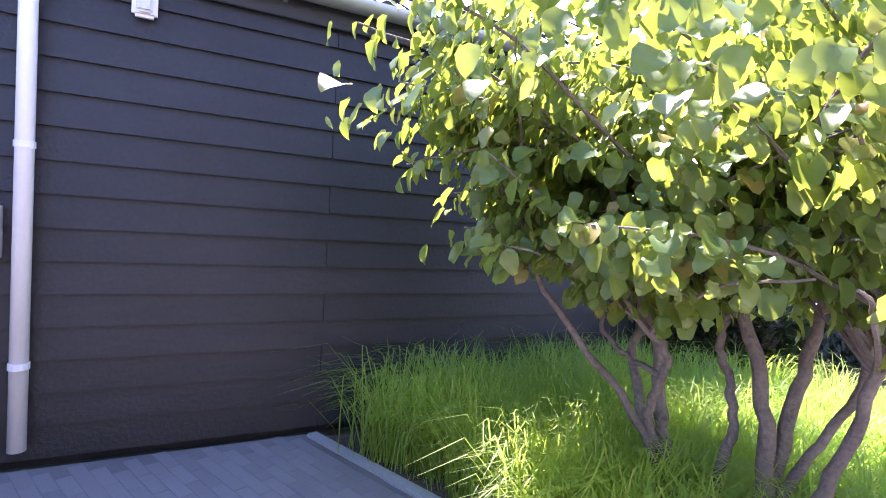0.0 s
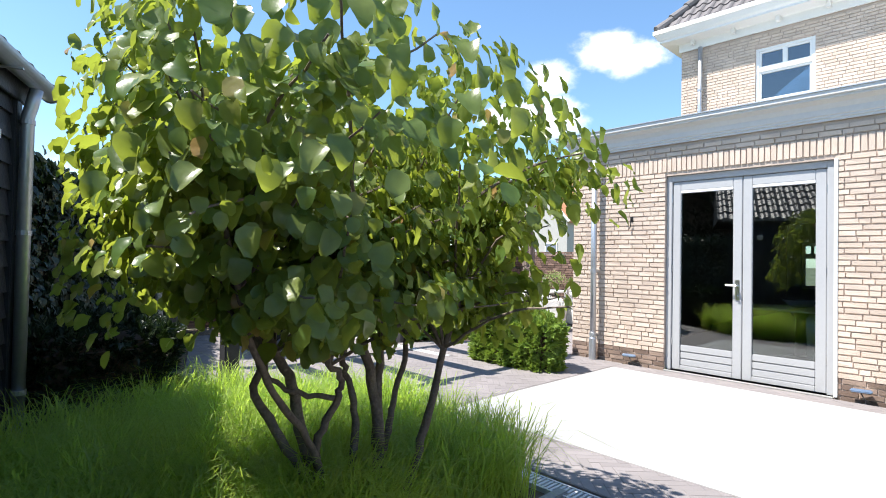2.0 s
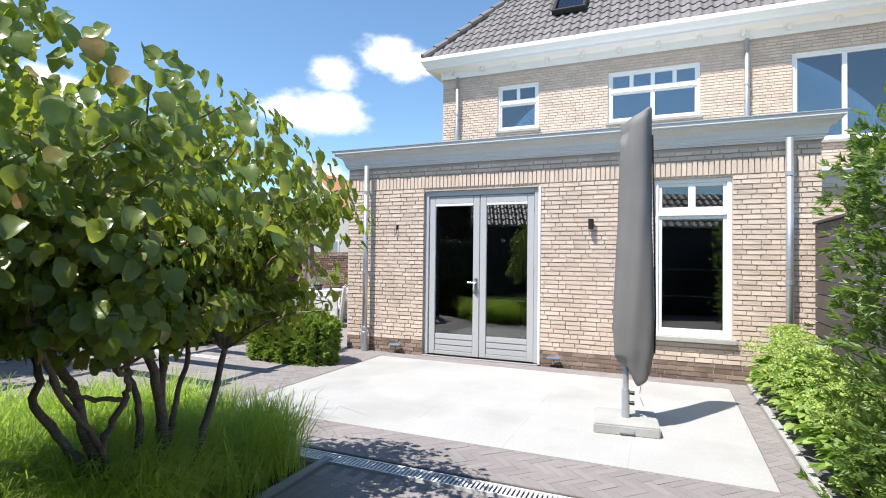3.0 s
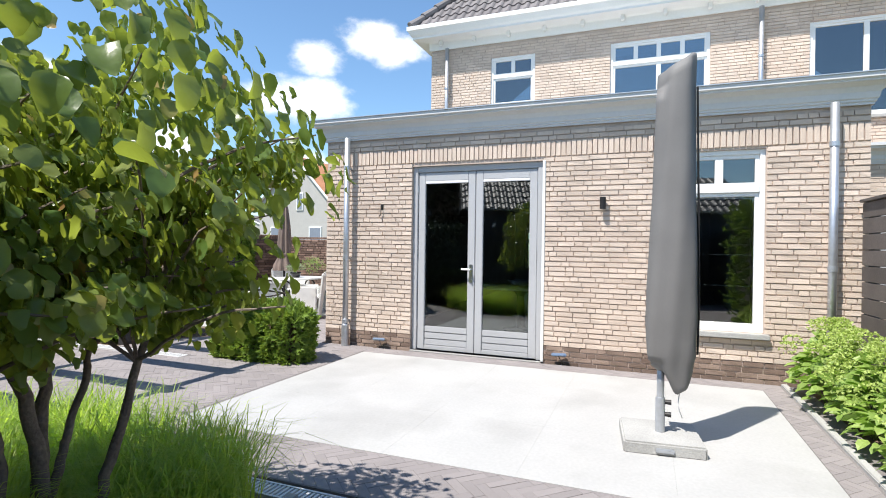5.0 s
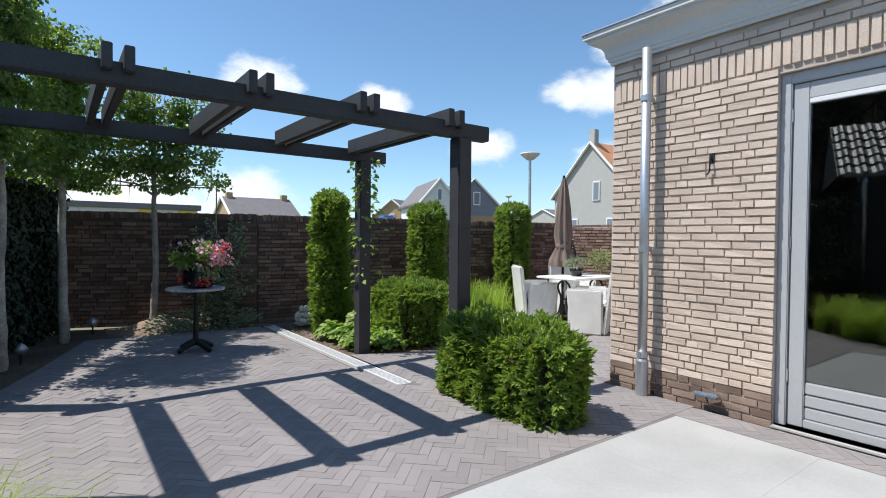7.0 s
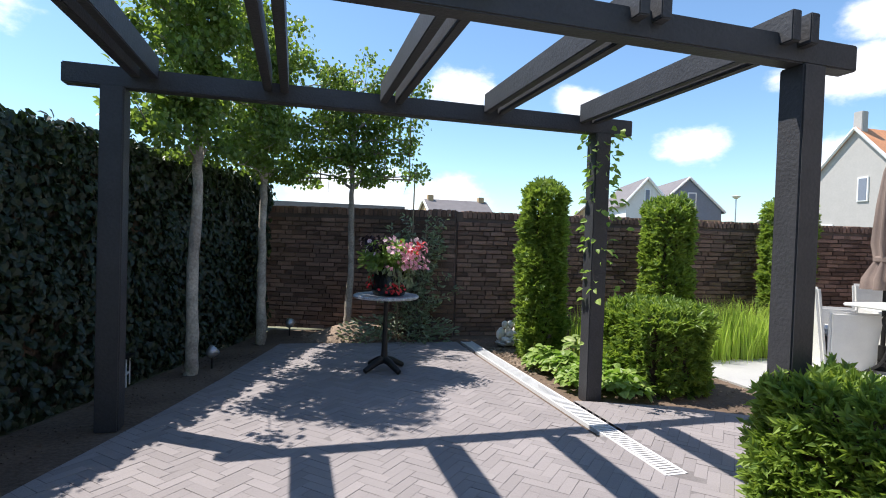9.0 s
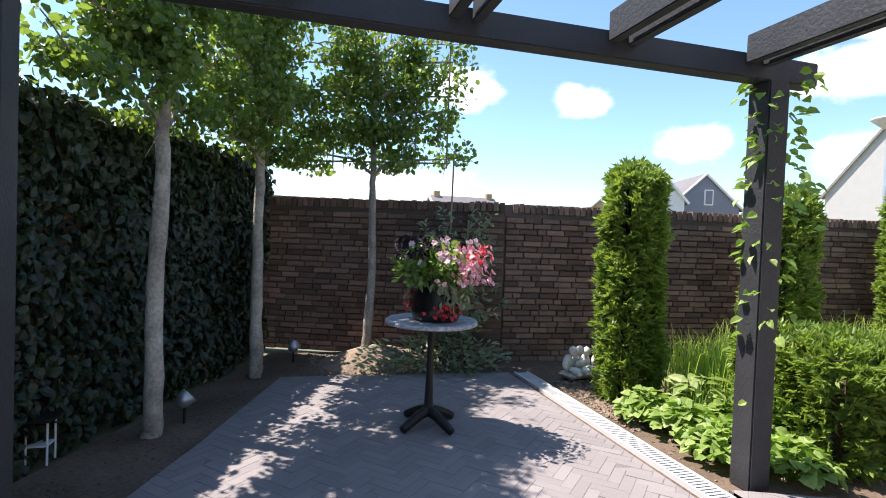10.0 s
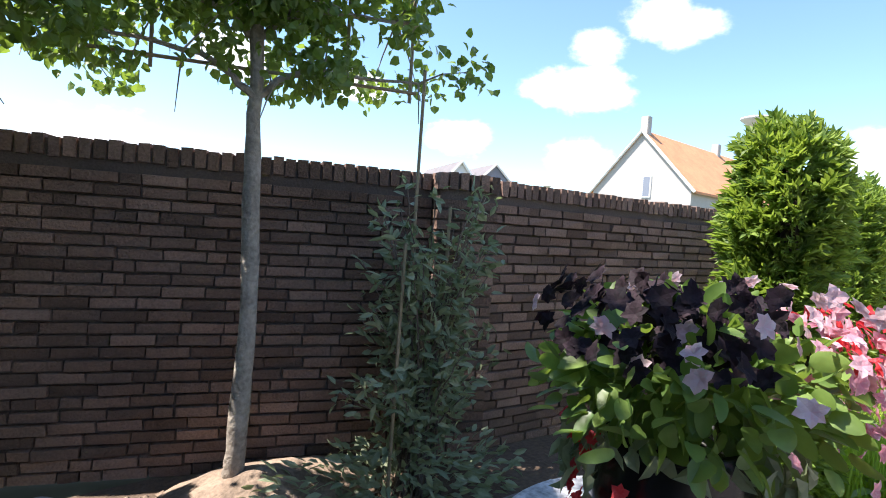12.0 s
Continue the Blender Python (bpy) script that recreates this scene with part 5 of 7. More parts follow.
def pleached_tree(at, label, lean, along, width, z0, z1, count, seed, depth=0.5, r=0.055, canes=True):
    """Bare trunk, flat trained crown tied to canes."""
    rs, rnd = np.random.RandomState(seed), random.Random(seed)
    t = thing("trained_tree", label, "tree", at)
    al = Vector((*along, 0)).normalized()
    cr = Vector((-al.y, al.x, 0))
    top = Vector((lean[0], lean[1], z0))
    pts = bend([(0, 0, -0.02), (0.01, -0.005, 0.15), (lean[0] * 0.3 + rnd.gauss(0, 0.02), lean[1] * 0.3, z0 * 0.4), (lean[0] * 0.7 + rnd.gauss(0, 0.025), lean[1] * 0.7, z0 * 0.75), top, top + Vector((0, 0, (z1 - z0) * 0.5)), top + Vector((0, 0, (z1 - z0) * 0.95))], 5, 0.006, rnd)
    m = len(pts)
    bm = tube(bmesh.new(), pts, [r * (1.25 if i == 0 else 1) * (1 - 0.72 * max(0, i / m - 0.15)) * rnd.uniform(0.92, 1.1) for i in range(m)], 11)
    part("trunk", bm, BARK, t, smooth=True)
    bm = bmesh.new()
    tips = []
    levels = 6
    for k in range(levels):
        z = z0 + (z1 - z0) * (k + 0.1) / levels
        for sgn in (-1, 1):
            q = al * sgn * width * 0.5 * rnd.uniform(0.8, 1.05) + Vector((lean[0], lean[1], z + rnd.uniform(0.0, 0.12)))
            p = Vector((lean[0], lean[1], z - 0.1 if k else z0 - 0.12))
            ps = bend([p, p.lerp(q, 0.3) + Vector((0, 0, 0.1)), q], 6, 0.01, rnd)
            tube(bm, ps, [0.02 * (1 - 0.75 * i / len(ps)) for i in range(len(ps))], 6)
            for _ in range(12):
                c = ps[rnd.randint(2, len(ps) - 1)]
                e = c + al * rnd.gauss(0, 0.15) + cr * rnd.gauss(0, depth * 0.45) + Vector((0, 0, rnd.gauss(0.06, 0.14)))
                tube(bm, [c, c.lerp(e, 0.5) + Vector((0, 0, 0.02)), e], [0.006, 0.004, 0.002], 4)
                tips.append(e)
    tagged(part("branching", bm, BARK, t), kind="stuff")
    if canes:
        for k, z in enumerate((z0 + 0.02, z0 + 0.36, z0 + 0.7, z0 + 1.05)):
            c = Vector((lean[0], lean[1], z)) + cr * 0.05
            part("cane", rod(bmesh.new(), c - al * width * 0.52, c + al * width * 0.52, 0.009, seg=6), BAMBOO, t)
        for s in (-0.3, 0.28, 0.5):
            c = Vector((lean[0], lean[1], 0)) + al * s * width + cr * 0.06
            part("cane", rod(bmesh.new(), c + Vector((0, 0, z0 - 0.03)), c + Vector((0, 0, z0 + 1.2)), 0.009, seg=6), BAMBOO, t)
    ci = rs.randint(0, len(tips), count)
    C = np.array([tuple(p) for p in tips])[ci]
    P = C + rs.normal(0, 0.075, (count, 3)) * np.array([1, 1, 0.8])
    P = P[P[:, 2] > z0 - 0.06]
    n = len(P)
    D = rs.normal(0, 0.6, (n, 3)) + np.array([0, 0, -0.5])
    V, F = leaf_mesh(P, D, rand_dirs(n, rs, 1.0), rs.uniform(0.034, 0.068, n), rs.uniform(0.03, 0.058, n), 0.15, 0.15)
    tagged(raw("foliage", V, F, LEAF_MAPLE, t), kind="stuff")
    return t


bd = (0.374, 0.927)
pleached_tree((1.2, 10.15, 0.0), "trained tree with pale trunk beside the ivy", (0.0, 0.1), bd, 1.5, 2.05, 4.1, 14000, 41, 0.3, 0.06, canes=False)
pleached_tree((1.72, 11.45, 0.0), "trained tree with mossy trunk in the wall corner", (0.0, 0.05), bd, 1.4, 2.02, 3.8, 11500, 42, 0.3, 0.058, canes=False)
pleached_tree((2.77, 11.92, 0.12), "slender trained tree tied to bamboo canes by the brick wall", (0.02, 0.0), (1, -0.4), 1.5, 1.93, 3.3, 9000, 43, 0.42, 0.048)


def added_tall_hedge():
    """Unseen hedge added behind the boundary to darken what the door glass mirrors."""
    clipped("boundary_hedge", "tall dark hedge added out of view to darken the door reflection", (-4.6, 9.2, 0), (1.0, 4.6, 4.8), 9000, LEAF_IVY, 28, leaf=0.14)


added_tall_hedge()

# mound of loose bark round the thin tree, chips on the soil
def soil_mound(at, r, h, seed):
    rs = np.random.RandomState(seed)
    V, F = [], []
    R, K = 9, 26
    for i in range(R + 1):
        for k in range(K):
            a, q = 2 * math.pi * k / K, i / R
            rr = r * q * (1 + 0.25 * noise.noise(Vector((math.cos(a), math.sin(a), seed))))
            V.append((rr * math.cos(a), rr * math.sin(a) * 0.7, h * (1 - q) ** 0.8 + 0.02 * noise.noise(Vector((rr * 9 * math.cos(a), rr * 9 * math.sin(a), 1))) - 0.005 + (0.012 if i < R else 0)))
    for i in range(R):
        for k in range(K):
            F.append((i * K + k, (i + 1) * K + k, (i + 1) * K + (k + 1) % K, i * K + (k + 1) % K))
    ob = raw("soil_mound", V, F, BARKSOIL, None, smooth=True)
    ob.location = at
    return tagged(ob, "low mound of loose brown earth round the tree", "soil", "", "stuff")


BARKSOIL = material("loose_earth", (0.2, 0.148, 0.105), 0.95, spread=0.5, fine=50, coarse=6, bump=1.0, hue=(0.28, 0.21, 0.155))
soil_mound((2.88, 11.84, 0.0), 0.62, 0.19, 2)


def chips(label, poly, count, seed, size=0.02, mat=None):
    rs = np.random.RandomState(seed)
    xs, ys = [p[0] for p in poly], [p[1] for p in poly]
    P = []
    while len(P) < count:
        x, y = rs.uniform(min(xs), max(xs)), rs.uniform(min(ys), max(ys))
        if inside(x, y, poly):
            P.append((x, y, 0.004))
    V, F = [], []
    for p in P:
        k = len(V)
        s = size * rs.uniform(0.5, 1.6)
        for q in ((-1, -1, 0), (1, -1, 0), (1, 1, 0), (-1, 1, 0), (0, 0, 1)):
            V.append((p[0] + s * (q[0] * 0.6 + rs.normal(0, 0.3)), p[1] + s * (q[1] * 0.5 + rs.normal(0, 0.3)), p[2] + s * q[2] * 0.6))
        F += [(k, k + 1, k + 4), (k + 1, k + 2, k + 4), (k + 2, k + 3, k + 4), (k + 3, k, k + 4)]
    return tagged(raw("soil_crumbs", V, F, mat or BARKSOIL), label, "soil", "", "stuff")


chips("dry crumbs and bits on the soil by the ivy", [(0.1, 7.0), (1.25, 9.6), (1.95, 11.4), (4.2, 11.25), (3.9, 11.7), (1.9, 12.4), (-0.3, 7.0)], 900, 61, 0.009, SOIL)
chips("dry crumbs on the planting bed", [(4.35, 8.9), (5.6, 8.3), (7.6, 9.9), (7.6, 11.0), (4.4, 11.5)], 1200, 62, 0.012)
chips("loose bark bits beside the drain", [(4.36, 9.6), (4.75, 9.9), (4.75, 10.9), (4.36, 10.9)], 900, 65, 0.016)
chips("loose earth crumbs round the slender tree", [(2.2, 11.3), (3.6, 11.25), (3.5, 11.85), (2.2, 12.3)], 900, 66, 0.016)
chips("dry crumbs on the flower bed", [(2.3, 0.0), (5.7, 0.0), (5.7, 0.56), (2.3, 0.56)], 500, 63, 0.016)
chips("dry crumbs at the edge of the grass", [(-1.7, 3.85), (-0.6, 3.85), (-0.6, 4.3), (-1.5, 4.5)], 250, 64, 0.01, SOIL)


# ---- bistro table with flower pot ----
def bistro_table():
    t = thing("bistro_table", "round speckled stone bistro table on a cast iron foot", "table", (2.95, 9.95, 0.03))
    part("tabletop", lathe(bmesh.new(), [(0.02, 0.7), (0.305, 0.7), (0.315, 0.708), (0.315, 0.722), (0.305, 0.73), (0.02, 0.73)], 48), GRANITE, t)
    part("column", lathe(bmesh.new(), [(0.05, 0.08), (0.035, 0.12), (0.03, 0.2), (0.02, 0.5), (0.022, 0.66), (0.09, 0.7)], 16), IRON, t, smooth=True)
    for k in range(4):
        a = 0.5 + k * math.pi / 2
        c, s = math.cos(a), math.sin(a)
        part("foot", tube(bmesh.new(), bend([(0, 0, 0.1), (c * 0.08, s * 0.08, 0.085), (c * 0.17, s * 0.17, 0.045), (c * 0.23, s * 0.23, 0.018)], 4), [0.04 - 0.0012 * i for i in range(13)], 8), IRON, t, smooth=True)


bistro_table()


def petals(parent, name, mat, centres, rs, r=0.03, n=6):
    """Open five- or six-petalled flowers facing outward."""
    Ps, Ds, Ns = [], [], []
    for c, nrm in centres:
        nrm = Vector(nrm).normalized()
        u = nrm.orthogonal().normalized()
        v = nrm.cross(u)
        for k in range(n):
            a = 2 * math.pi * k / n + rs.uniform(0, 0.4)
            Ps.append(tuple(c))
            Ds.append(tuple(u * math.cos(a) + v * math.sin(a) + nrm * 0.35))
            Ns.append(tuple(nrm))
    m = len(Ps)
    V, F = leaf_mesh(np.array(Ps), np.array(Ds), np.array(Ns), rs.uniform(0.8, 1.2, m) * r, rs.uniform(0.8, 1.1, m) * r * 0.9, 0.1, 0.2)
    return tagged(raw(name, V, F, mat, parent), kind="stuff")


def flower_pot():
    rs = np.random.RandomState(71)
    t = thing("flower_pot", "black glazed pot overflowing with pink, red and dark purple flowers", "potted plant", (2.97, 9.92, 0.76))
    part("pot", lathe(bmesh.new(), [(0.1, 0.0), (0.15, 0.005), (0.165, 0.04), (0.16, 0.12), (0.14, 0.22), (0.145, 0.25), (0.125, 0.25), (0.12, 0.2)], 36), BLACKPOT, t, smooth=True)
    n = 900
    d = rand_dirs(n, rs, 0.35)
    rad = rs.uniform(0.1, 0.27, n)
    P = d * rad[:, None] * np.array([1.05, 1.05, 0.75]) + np.array([0, 0, 0.33])
    low = P[:, 2] < 0.26
    P[low, 2] += 0.16
    V, F = broad_leaves(P, d + rs.normal(0, 0.5, (n, 3)) + np.array([0, 0, -0.2]), rand_dirs(n, rs, 1.0), rs.uniform(0.035, 0.07, n), rs.uniform(0.022, 0.04, n))
    tagged(raw("foliage", V, F, LEAF_POT, t, smooth=True), kind="stuff")
    # trailing stems hanging over the rim
    n = 260
    a = rs.uniform(0, 6.28, n)
    h = rs.uniform(0.13, 0.28, n)
    P = np.stack([np.cos(a) * (0.17 + rs.uniform(0, 0.05, n)), np.sin(a) * (0.17 + rs.uniform(0, 0.05, n)), h], 1)
    m = (a > 2.9) & (a < 4.5) & (h < 0.25)
    P = P[~m]
    V, F = leaf_mesh(P, rs.normal(0, 0.4, (len(P), 3)) + np.array([0, 0, -0.8]), rand_dirs(len(P), rs, 0.3), rs.uniform(0.04, 0.075, len(P)), rs.uniform(0.02, 0.04, len(P)))
    tagged(raw("trailing_foliage", V, F, LEAF_OLIVE, t), kind="stuff")

    def spots(k, az, spread, z0, z1, r0, r1):
        out = []
        for _ in range(k):
            a = az + rs.normal(0, spread)
            z = rs.uniform(z0, z1)
            r = rs.uniform(r0, r1)
            out.append(((r * math.cos(a), r * math.sin(a), z), (math.cos(a) + rs.normal(0, 0.6), math.sin(a) + rs.normal(0, 0.6), 0.5 + rs.normal(0, 0.3))))
        return out
    petals(t, "dark_bloom", PURPLE, spots(150, 3.2, 0.8, 0.4, 0.56, 0.06, 0.29), rs, 0.024)
    petals(t, "pink_bloom", PINK, spots(150, -0.9, 0.45, 0.26, 0.5, 0.2, 0.38), rs, 0.02)
    petals(t, "pale_bloom", PALE, spots(30, -1.2, 1.2, 0.4, 0.56, 0.16, 0.34), rs, 0.022)
    petals(t, "rose_bloom", RED, spots(40, -0.8, 0.3, 0.4, 0.52, 0.26, 0.38), rs, 0.016)
    petals(t, "red_bloom", RED, spots(26, -1.5, 0.3, 0.03, 0.13, 0.18, 0.22) + spots(26, 2.7, 0.3, 0.05, 0.25, 0.18, 0.23), rs, 0.017)


flower_pot()


def climbing_shrub():
    """Loose grey-green shrub on canes before the wall."""
    rs, rnd = np.random.RandomState(81), random.Random(81)
    t = thing("cane_shrub", "loose grey-green shrub tied to canes before the wall", "shrub", (3.6, 11.55, 0))
    for x, y, h in ((-0.05, 0.1, 2.2), (0.1, 0.0, 1.5), (-0.25, -0.1, 1.3)):
        part("cane", rod(bmesh.new(), (x, y, 0), (x + 0.03, y + 0.02, h), 0.009, seg=6), BAMBOO, t)
    bm, P, D = bmesh.new(), [], []
    for k in range(56):
        a = rnd.uniform(0, 6.28)
        h = rnd.uniform(0.4, 1.6)
        o = rnd.uniform(0.15, 0.45 if h > 0.8 else 0.65)
        q = Vector((math.cos(a) * o, math.sin(a) * o * 0.6, h))
        pts = bend([(rnd.gauss(0, 0.05), rnd.gauss(0, 0.05), 0), (q.x * 0.4, q.y * 0.4, h * 0.65), q], 5, 0.008, rnd)
        tube(bm, pts, [0.006 * (1 - 0.6 * i / len(pts)) for i in range(len(pts))], 5)
        for _ in range(38):
            c = pts[rnd.randint(3, len(pts) - 1)]
            P.append((c.x + rnd.gauss(0, 0.03), c.y + rnd.gauss(0, 0.03), c.z + rnd.gauss(0, 0.03)))
            D.append((rnd.gauss(math.cos(a) * 0.5, 0.6), rnd.gauss(math.sin(a) * 0.5, 0.6), rnd.gauss(0.1, 0.5)))
    # low sprays near the ground
    for k in range(800):
        a, o = rnd.uniform(0, 6.28), rnd.uniform(0.1, 0.75)
        P.append((math.cos(a) * o - 0.2, math.sin(a) * o * 0.5 - 0.1, rnd.uniform(0.03, 0.4) * (1 - o * 0.6)))
        D.append((math.cos(a), math.sin(a), rnd.gauss(0.2, 0.4)))
    tagged(part("stem_mass", bm, SHRUBBARK, t), kind="stuff")
    n = len(P)
    V, F = leaf_mesh(np.array(P), np.array(D), rand_dirs(n, rs, 1.0), rs.uniform(0.05, 0.095, n), rs.uniform(0.02, 0.036, n), 0.15, 0.1)
    tagged(raw("foliage", V, F, LEAF_OLIVE, t), kind="stuff")


climbing_shrub()


def statue():
    """Three small seated figures of cast stone, leaning together."""
    bm = bmesh.new()
    box(bm, (-0.16, -0.09, 0.0), (0.18, 0.1, 0.05), 0.02)
    for dx, s in ((-0.11, 1.0), (0.0, 1.0), (0.11, 0.93)):
        for c, r, sc in (((dx, 0.02, 0.13 * s), 0.06, (0.9, 0.8, 1.5)), ((dx * 0.8, -0.02, 0.255 * s), 0.042, (1, 1, 1.15)), ((dx, -0.08, 0.08), 0.045, (1, 1.7, 0.8)), ((dx * 1.7, -0.03, 0.14), 0.03, (0.9, 1.2, 2.0)), ((dx * 0.4, -0.06, 0.14), 0.028, (1.6, 1, 1.2)), ((dx, -0.13, 0.06), 0.03, (1, 1.5, 0.8))):
            bmesh.ops.create_icosphere(bm, subdivisions=2, radius=r, matrix=Matrix.Translation(c) @ Matrix.Diagonal((*sc, 1)))
    ob = mesh_object("garden_statue", bm, STONE, smooth=True)
    ob.location = (4.68, 10.95, 0.03)
    ob.rotation_euler = (0, 0, 0.25)
    tagged(ob, "pale cast stone statue of three small seated figures", "statue")


statue()


# ---- hostas, ground cover, hydrangeas ----
def rosette(name, label, at, r, h, n, mat, seed, leaf=(0.12, 0.2), ratio=0.55, category="plant", flat=0.35):
    rs = np.random.RandomState(seed)
    t = thing(name, label, category, at)
    a = rs.uniform(0, 6.28, n)
    q = rs.uniform(0.1, 1.0, n)
    P = np.stack([np.cos(a) * q * r * 0.75, np.sin(a) * q * r * 0.75, h * (1 - 0.6 * q) * rs.uniform(0.5, 1.0, n) + 0.02], 1)
    D = np.stack([np.cos(a), np.sin(a), flat - 0.5 * q], 1) + rs.normal(0, 0.2, (n, 3))
    L = rs.uniform(*leaf, n)
    V, F = leaf_mesh(P, D, rand_dirs(n, rs, 2.5), L, L * ratio, 0.12, 0.22)
    tagged(raw("foliage", V, F, mat, t), kind="stuff")
    m = min(n, 26)
    bm = bmesh.new()
    for i in range(m):
        tube(bm, [(P[i][0] * 0.2, P[i][1] * 0.2, 0), (P[i][0] * 0.7, P[i][1] * 0.7, P[i][2] * 0.8), tuple(P[i])], [0.005, 0.004, 0.003], 4)
    tagged(part("stalk_mass", bm, LEAF_HYD, t), kind="stuff")
    return t


rosette("hosta", "pale green hosta with broad leaves by the drain", (4.98, 9.72, 0), 0.24, 0.4, 46, LEAF_HOSTA, 91, (0.13, 0.2), 0.4)
rosette("hosta", "small pale green hosta beside the clipped yew", (5.25, 9.9, 0), 0.2, 0.34, 34, LEAF_HOSTA, 92, (0.11, 0.17), 0.42)
for k, (x, y, r) in enumerate(((4.62, 9.1, 0.26), (4.85, 8.85, 0.3), (4.6, 9.82, 0.24), (4.95, 9.2, 0.3), (4.66, 9.5, 0.28), (5.0, 9.48, 0.26))):
    rosette("ground_cover", "soft green cranesbill ground cover in the bed", (x, y, 0), r, 0.24, 190, LEAF_HYD, 100 + k, (0.06, 0.095), 0.95)



def hydrangea(at, r, h, seed):
    rs = np.random.RandomState(seed)
    t = rosette("hydrangea", "hydrangea with lime green flower heads by the fence", at, r, h, 330, LEAF_HYD, seed, (0.08, 0.15), 0.65, "hydrangea", 0.4)
    c = []
    for k in range(15):
        a, q = rs.uniform(0, 6.28), rs.uniform(0.1, 1.0)
        ctr = Vector((math.cos(a) * q * r * 0.95, math.sin(a) * q * r * 0.95, h * (1.08 - 0.45 * q * q)))
        m = 60
        d = rand_dirs(m, rs, 0.4)
        P = d * np.array([0.07, 0.07, 0.05]) + np.array(ctr)
        V, F = small_leaves(P, d + rs.normal(0, 0.6, (m, 3)), rand_dirs(m, rs), rs.uniform(0.02, 0.032, m), rs.uniform(0.02, 0.03, m))
        raw("flower_head", V, F, LEAF_BLOOM, t)


for k, (x, y, r, h) in enumerate(((5.25, 0.3, 0.42, 0.72), (4.75, 0.28, 0.42, 0.68), (4.25, 0.25, 0.42, 0.64), (3.7, 0.27, 0.4, 0.58), (3.15, 0.25, 0.4, 0.56), (2.65, 0.25, 0.36, 0.5))):
    hydrangea((x, y, 0), r, h, 120 + k)


# ---- covered parasol ----
def covered_parasol():
    t = thing("covered_parasol", "closed parasol in a grey fabric cover on a granite base", "parasol", (3.43, 1.85, 0.02))
    bm = boxm((-0.27, -0.27, 0.0), (0.27, 0.27, 0.09), 0.012, pose(0, 0, 0, 0, 0, 6))
    base = part("base", bm, CONCRETE, t, "pale granite base block")
    part("grip", boxm((-0.29, -0.06, 0.03), (-0.265, 0.06, 0.06), 0.006, pose(0, 0, 0, 0, 0, 6)), ZINC, base)
    part("pole", rod(bmesh.new(), (0, 0, 0.09), (0, 0, 0.72), 0.026, seg=18), ZINC, t, smooth=True)
    part("sleeve", rod(bmesh.new(), (0, 0, 0.09), (0, 0, 0.34), 0.034, seg=18), ZINC, t)
    for zz in (0.22, 0.31):
        part("knob", rod(bmesh.new(), (0, 0, zz), (0, -0.075, zz), 0.014, 0.02, 10), IRON, t)
    # cover: wide folded bottom, slim waist, slanted top
    prof = [(0.5, 0.08, 0.06), (0.53, 0.12, 0.08), (0.66, 0.15, 0.11), (0.9, 0.16, 0.13), (1.2, 0.15, 0.13), (1.8, 0.13, 0.12), (2.3, 0.125, 0.11), (2.6, 0.12, 0.1), (2.72, 0.12, 0.09), (2.78, 0.118, 0.06), (2.79, 0.1, 0.02)]
    K = 36
    V, F = [], []
    n = len(prof) * 3 - 2
    for i in range(n):
        f = i / 3
        j = min(int(f), len(prof) - 2)
        u = f - j
        z, rx, ry = [prof[j][k] * (1 - u) + prof[j + 1][k] * u for k in range(3)]
        for k in range(K):
            a = 2 * math.pi * k / K
            fold = 1 + 0.07 * math.sin(a * 3 + z * 1.5) + 0.03 * math.sin(a * 7 - z * 2.2) + 0.035 * noise.noise(Vector((math.cos(a) * 2, math.sin(a) * 2, z * 4)))
            V.append((ry * 1.1 * math.cos(a) * fold, rx * 1.1 * math.sin(a) * fold - 0.05 - 0.03 * min(1, z / 2), z + 0.07 * (math.sin(a) * -1 if z > 2.6 else 0) + (0.09 * math.sin(a + 0.4) + 0.04 * math.sin(a * 3) if z < 0.6 else 0)))
    for i in range(n - 1):
        for k in range(K):
            F.append((i * K + k, i * K + (k + 1) % K, (i + 1) * K + (k + 1) % K, (i + 1) * K + k))
    F.append(tuple(range(K))[::-1])
    F.append(tuple((n - 1) * K + k for k in range(K)))
    raw("cover", V, F, CANVAS, t, "grey weathered fabric cover", smooth=True)
    part("zip", tube(bmesh.new(), [(-0.03, -0.24, 0.68), (-0.03, -0.245, 1.0), (-0.03, -0.232, 1.8), (-0.03, -0.215, 2.6)], 0.008, 6), IRON, t)
    part("cord", tube(bmesh.new(), bend([(0.0, -0.12, 0.52), (0.02, -0.13, 0.4), (-0.02, -0.12, 0.3), (0.02, -0.15, 0.2)], 5), 0.004, 5), BLIND, t)


covered_parasol()


# ---- far terrace ----
sheet("terrace_north", [(6.2, 8.05), (10.75, 8.05), (10.75, 9.85), (6.2, 9.85)], 0.02, 0.05, TILE, "pale tiled terrace behind the house corner", "terrace")


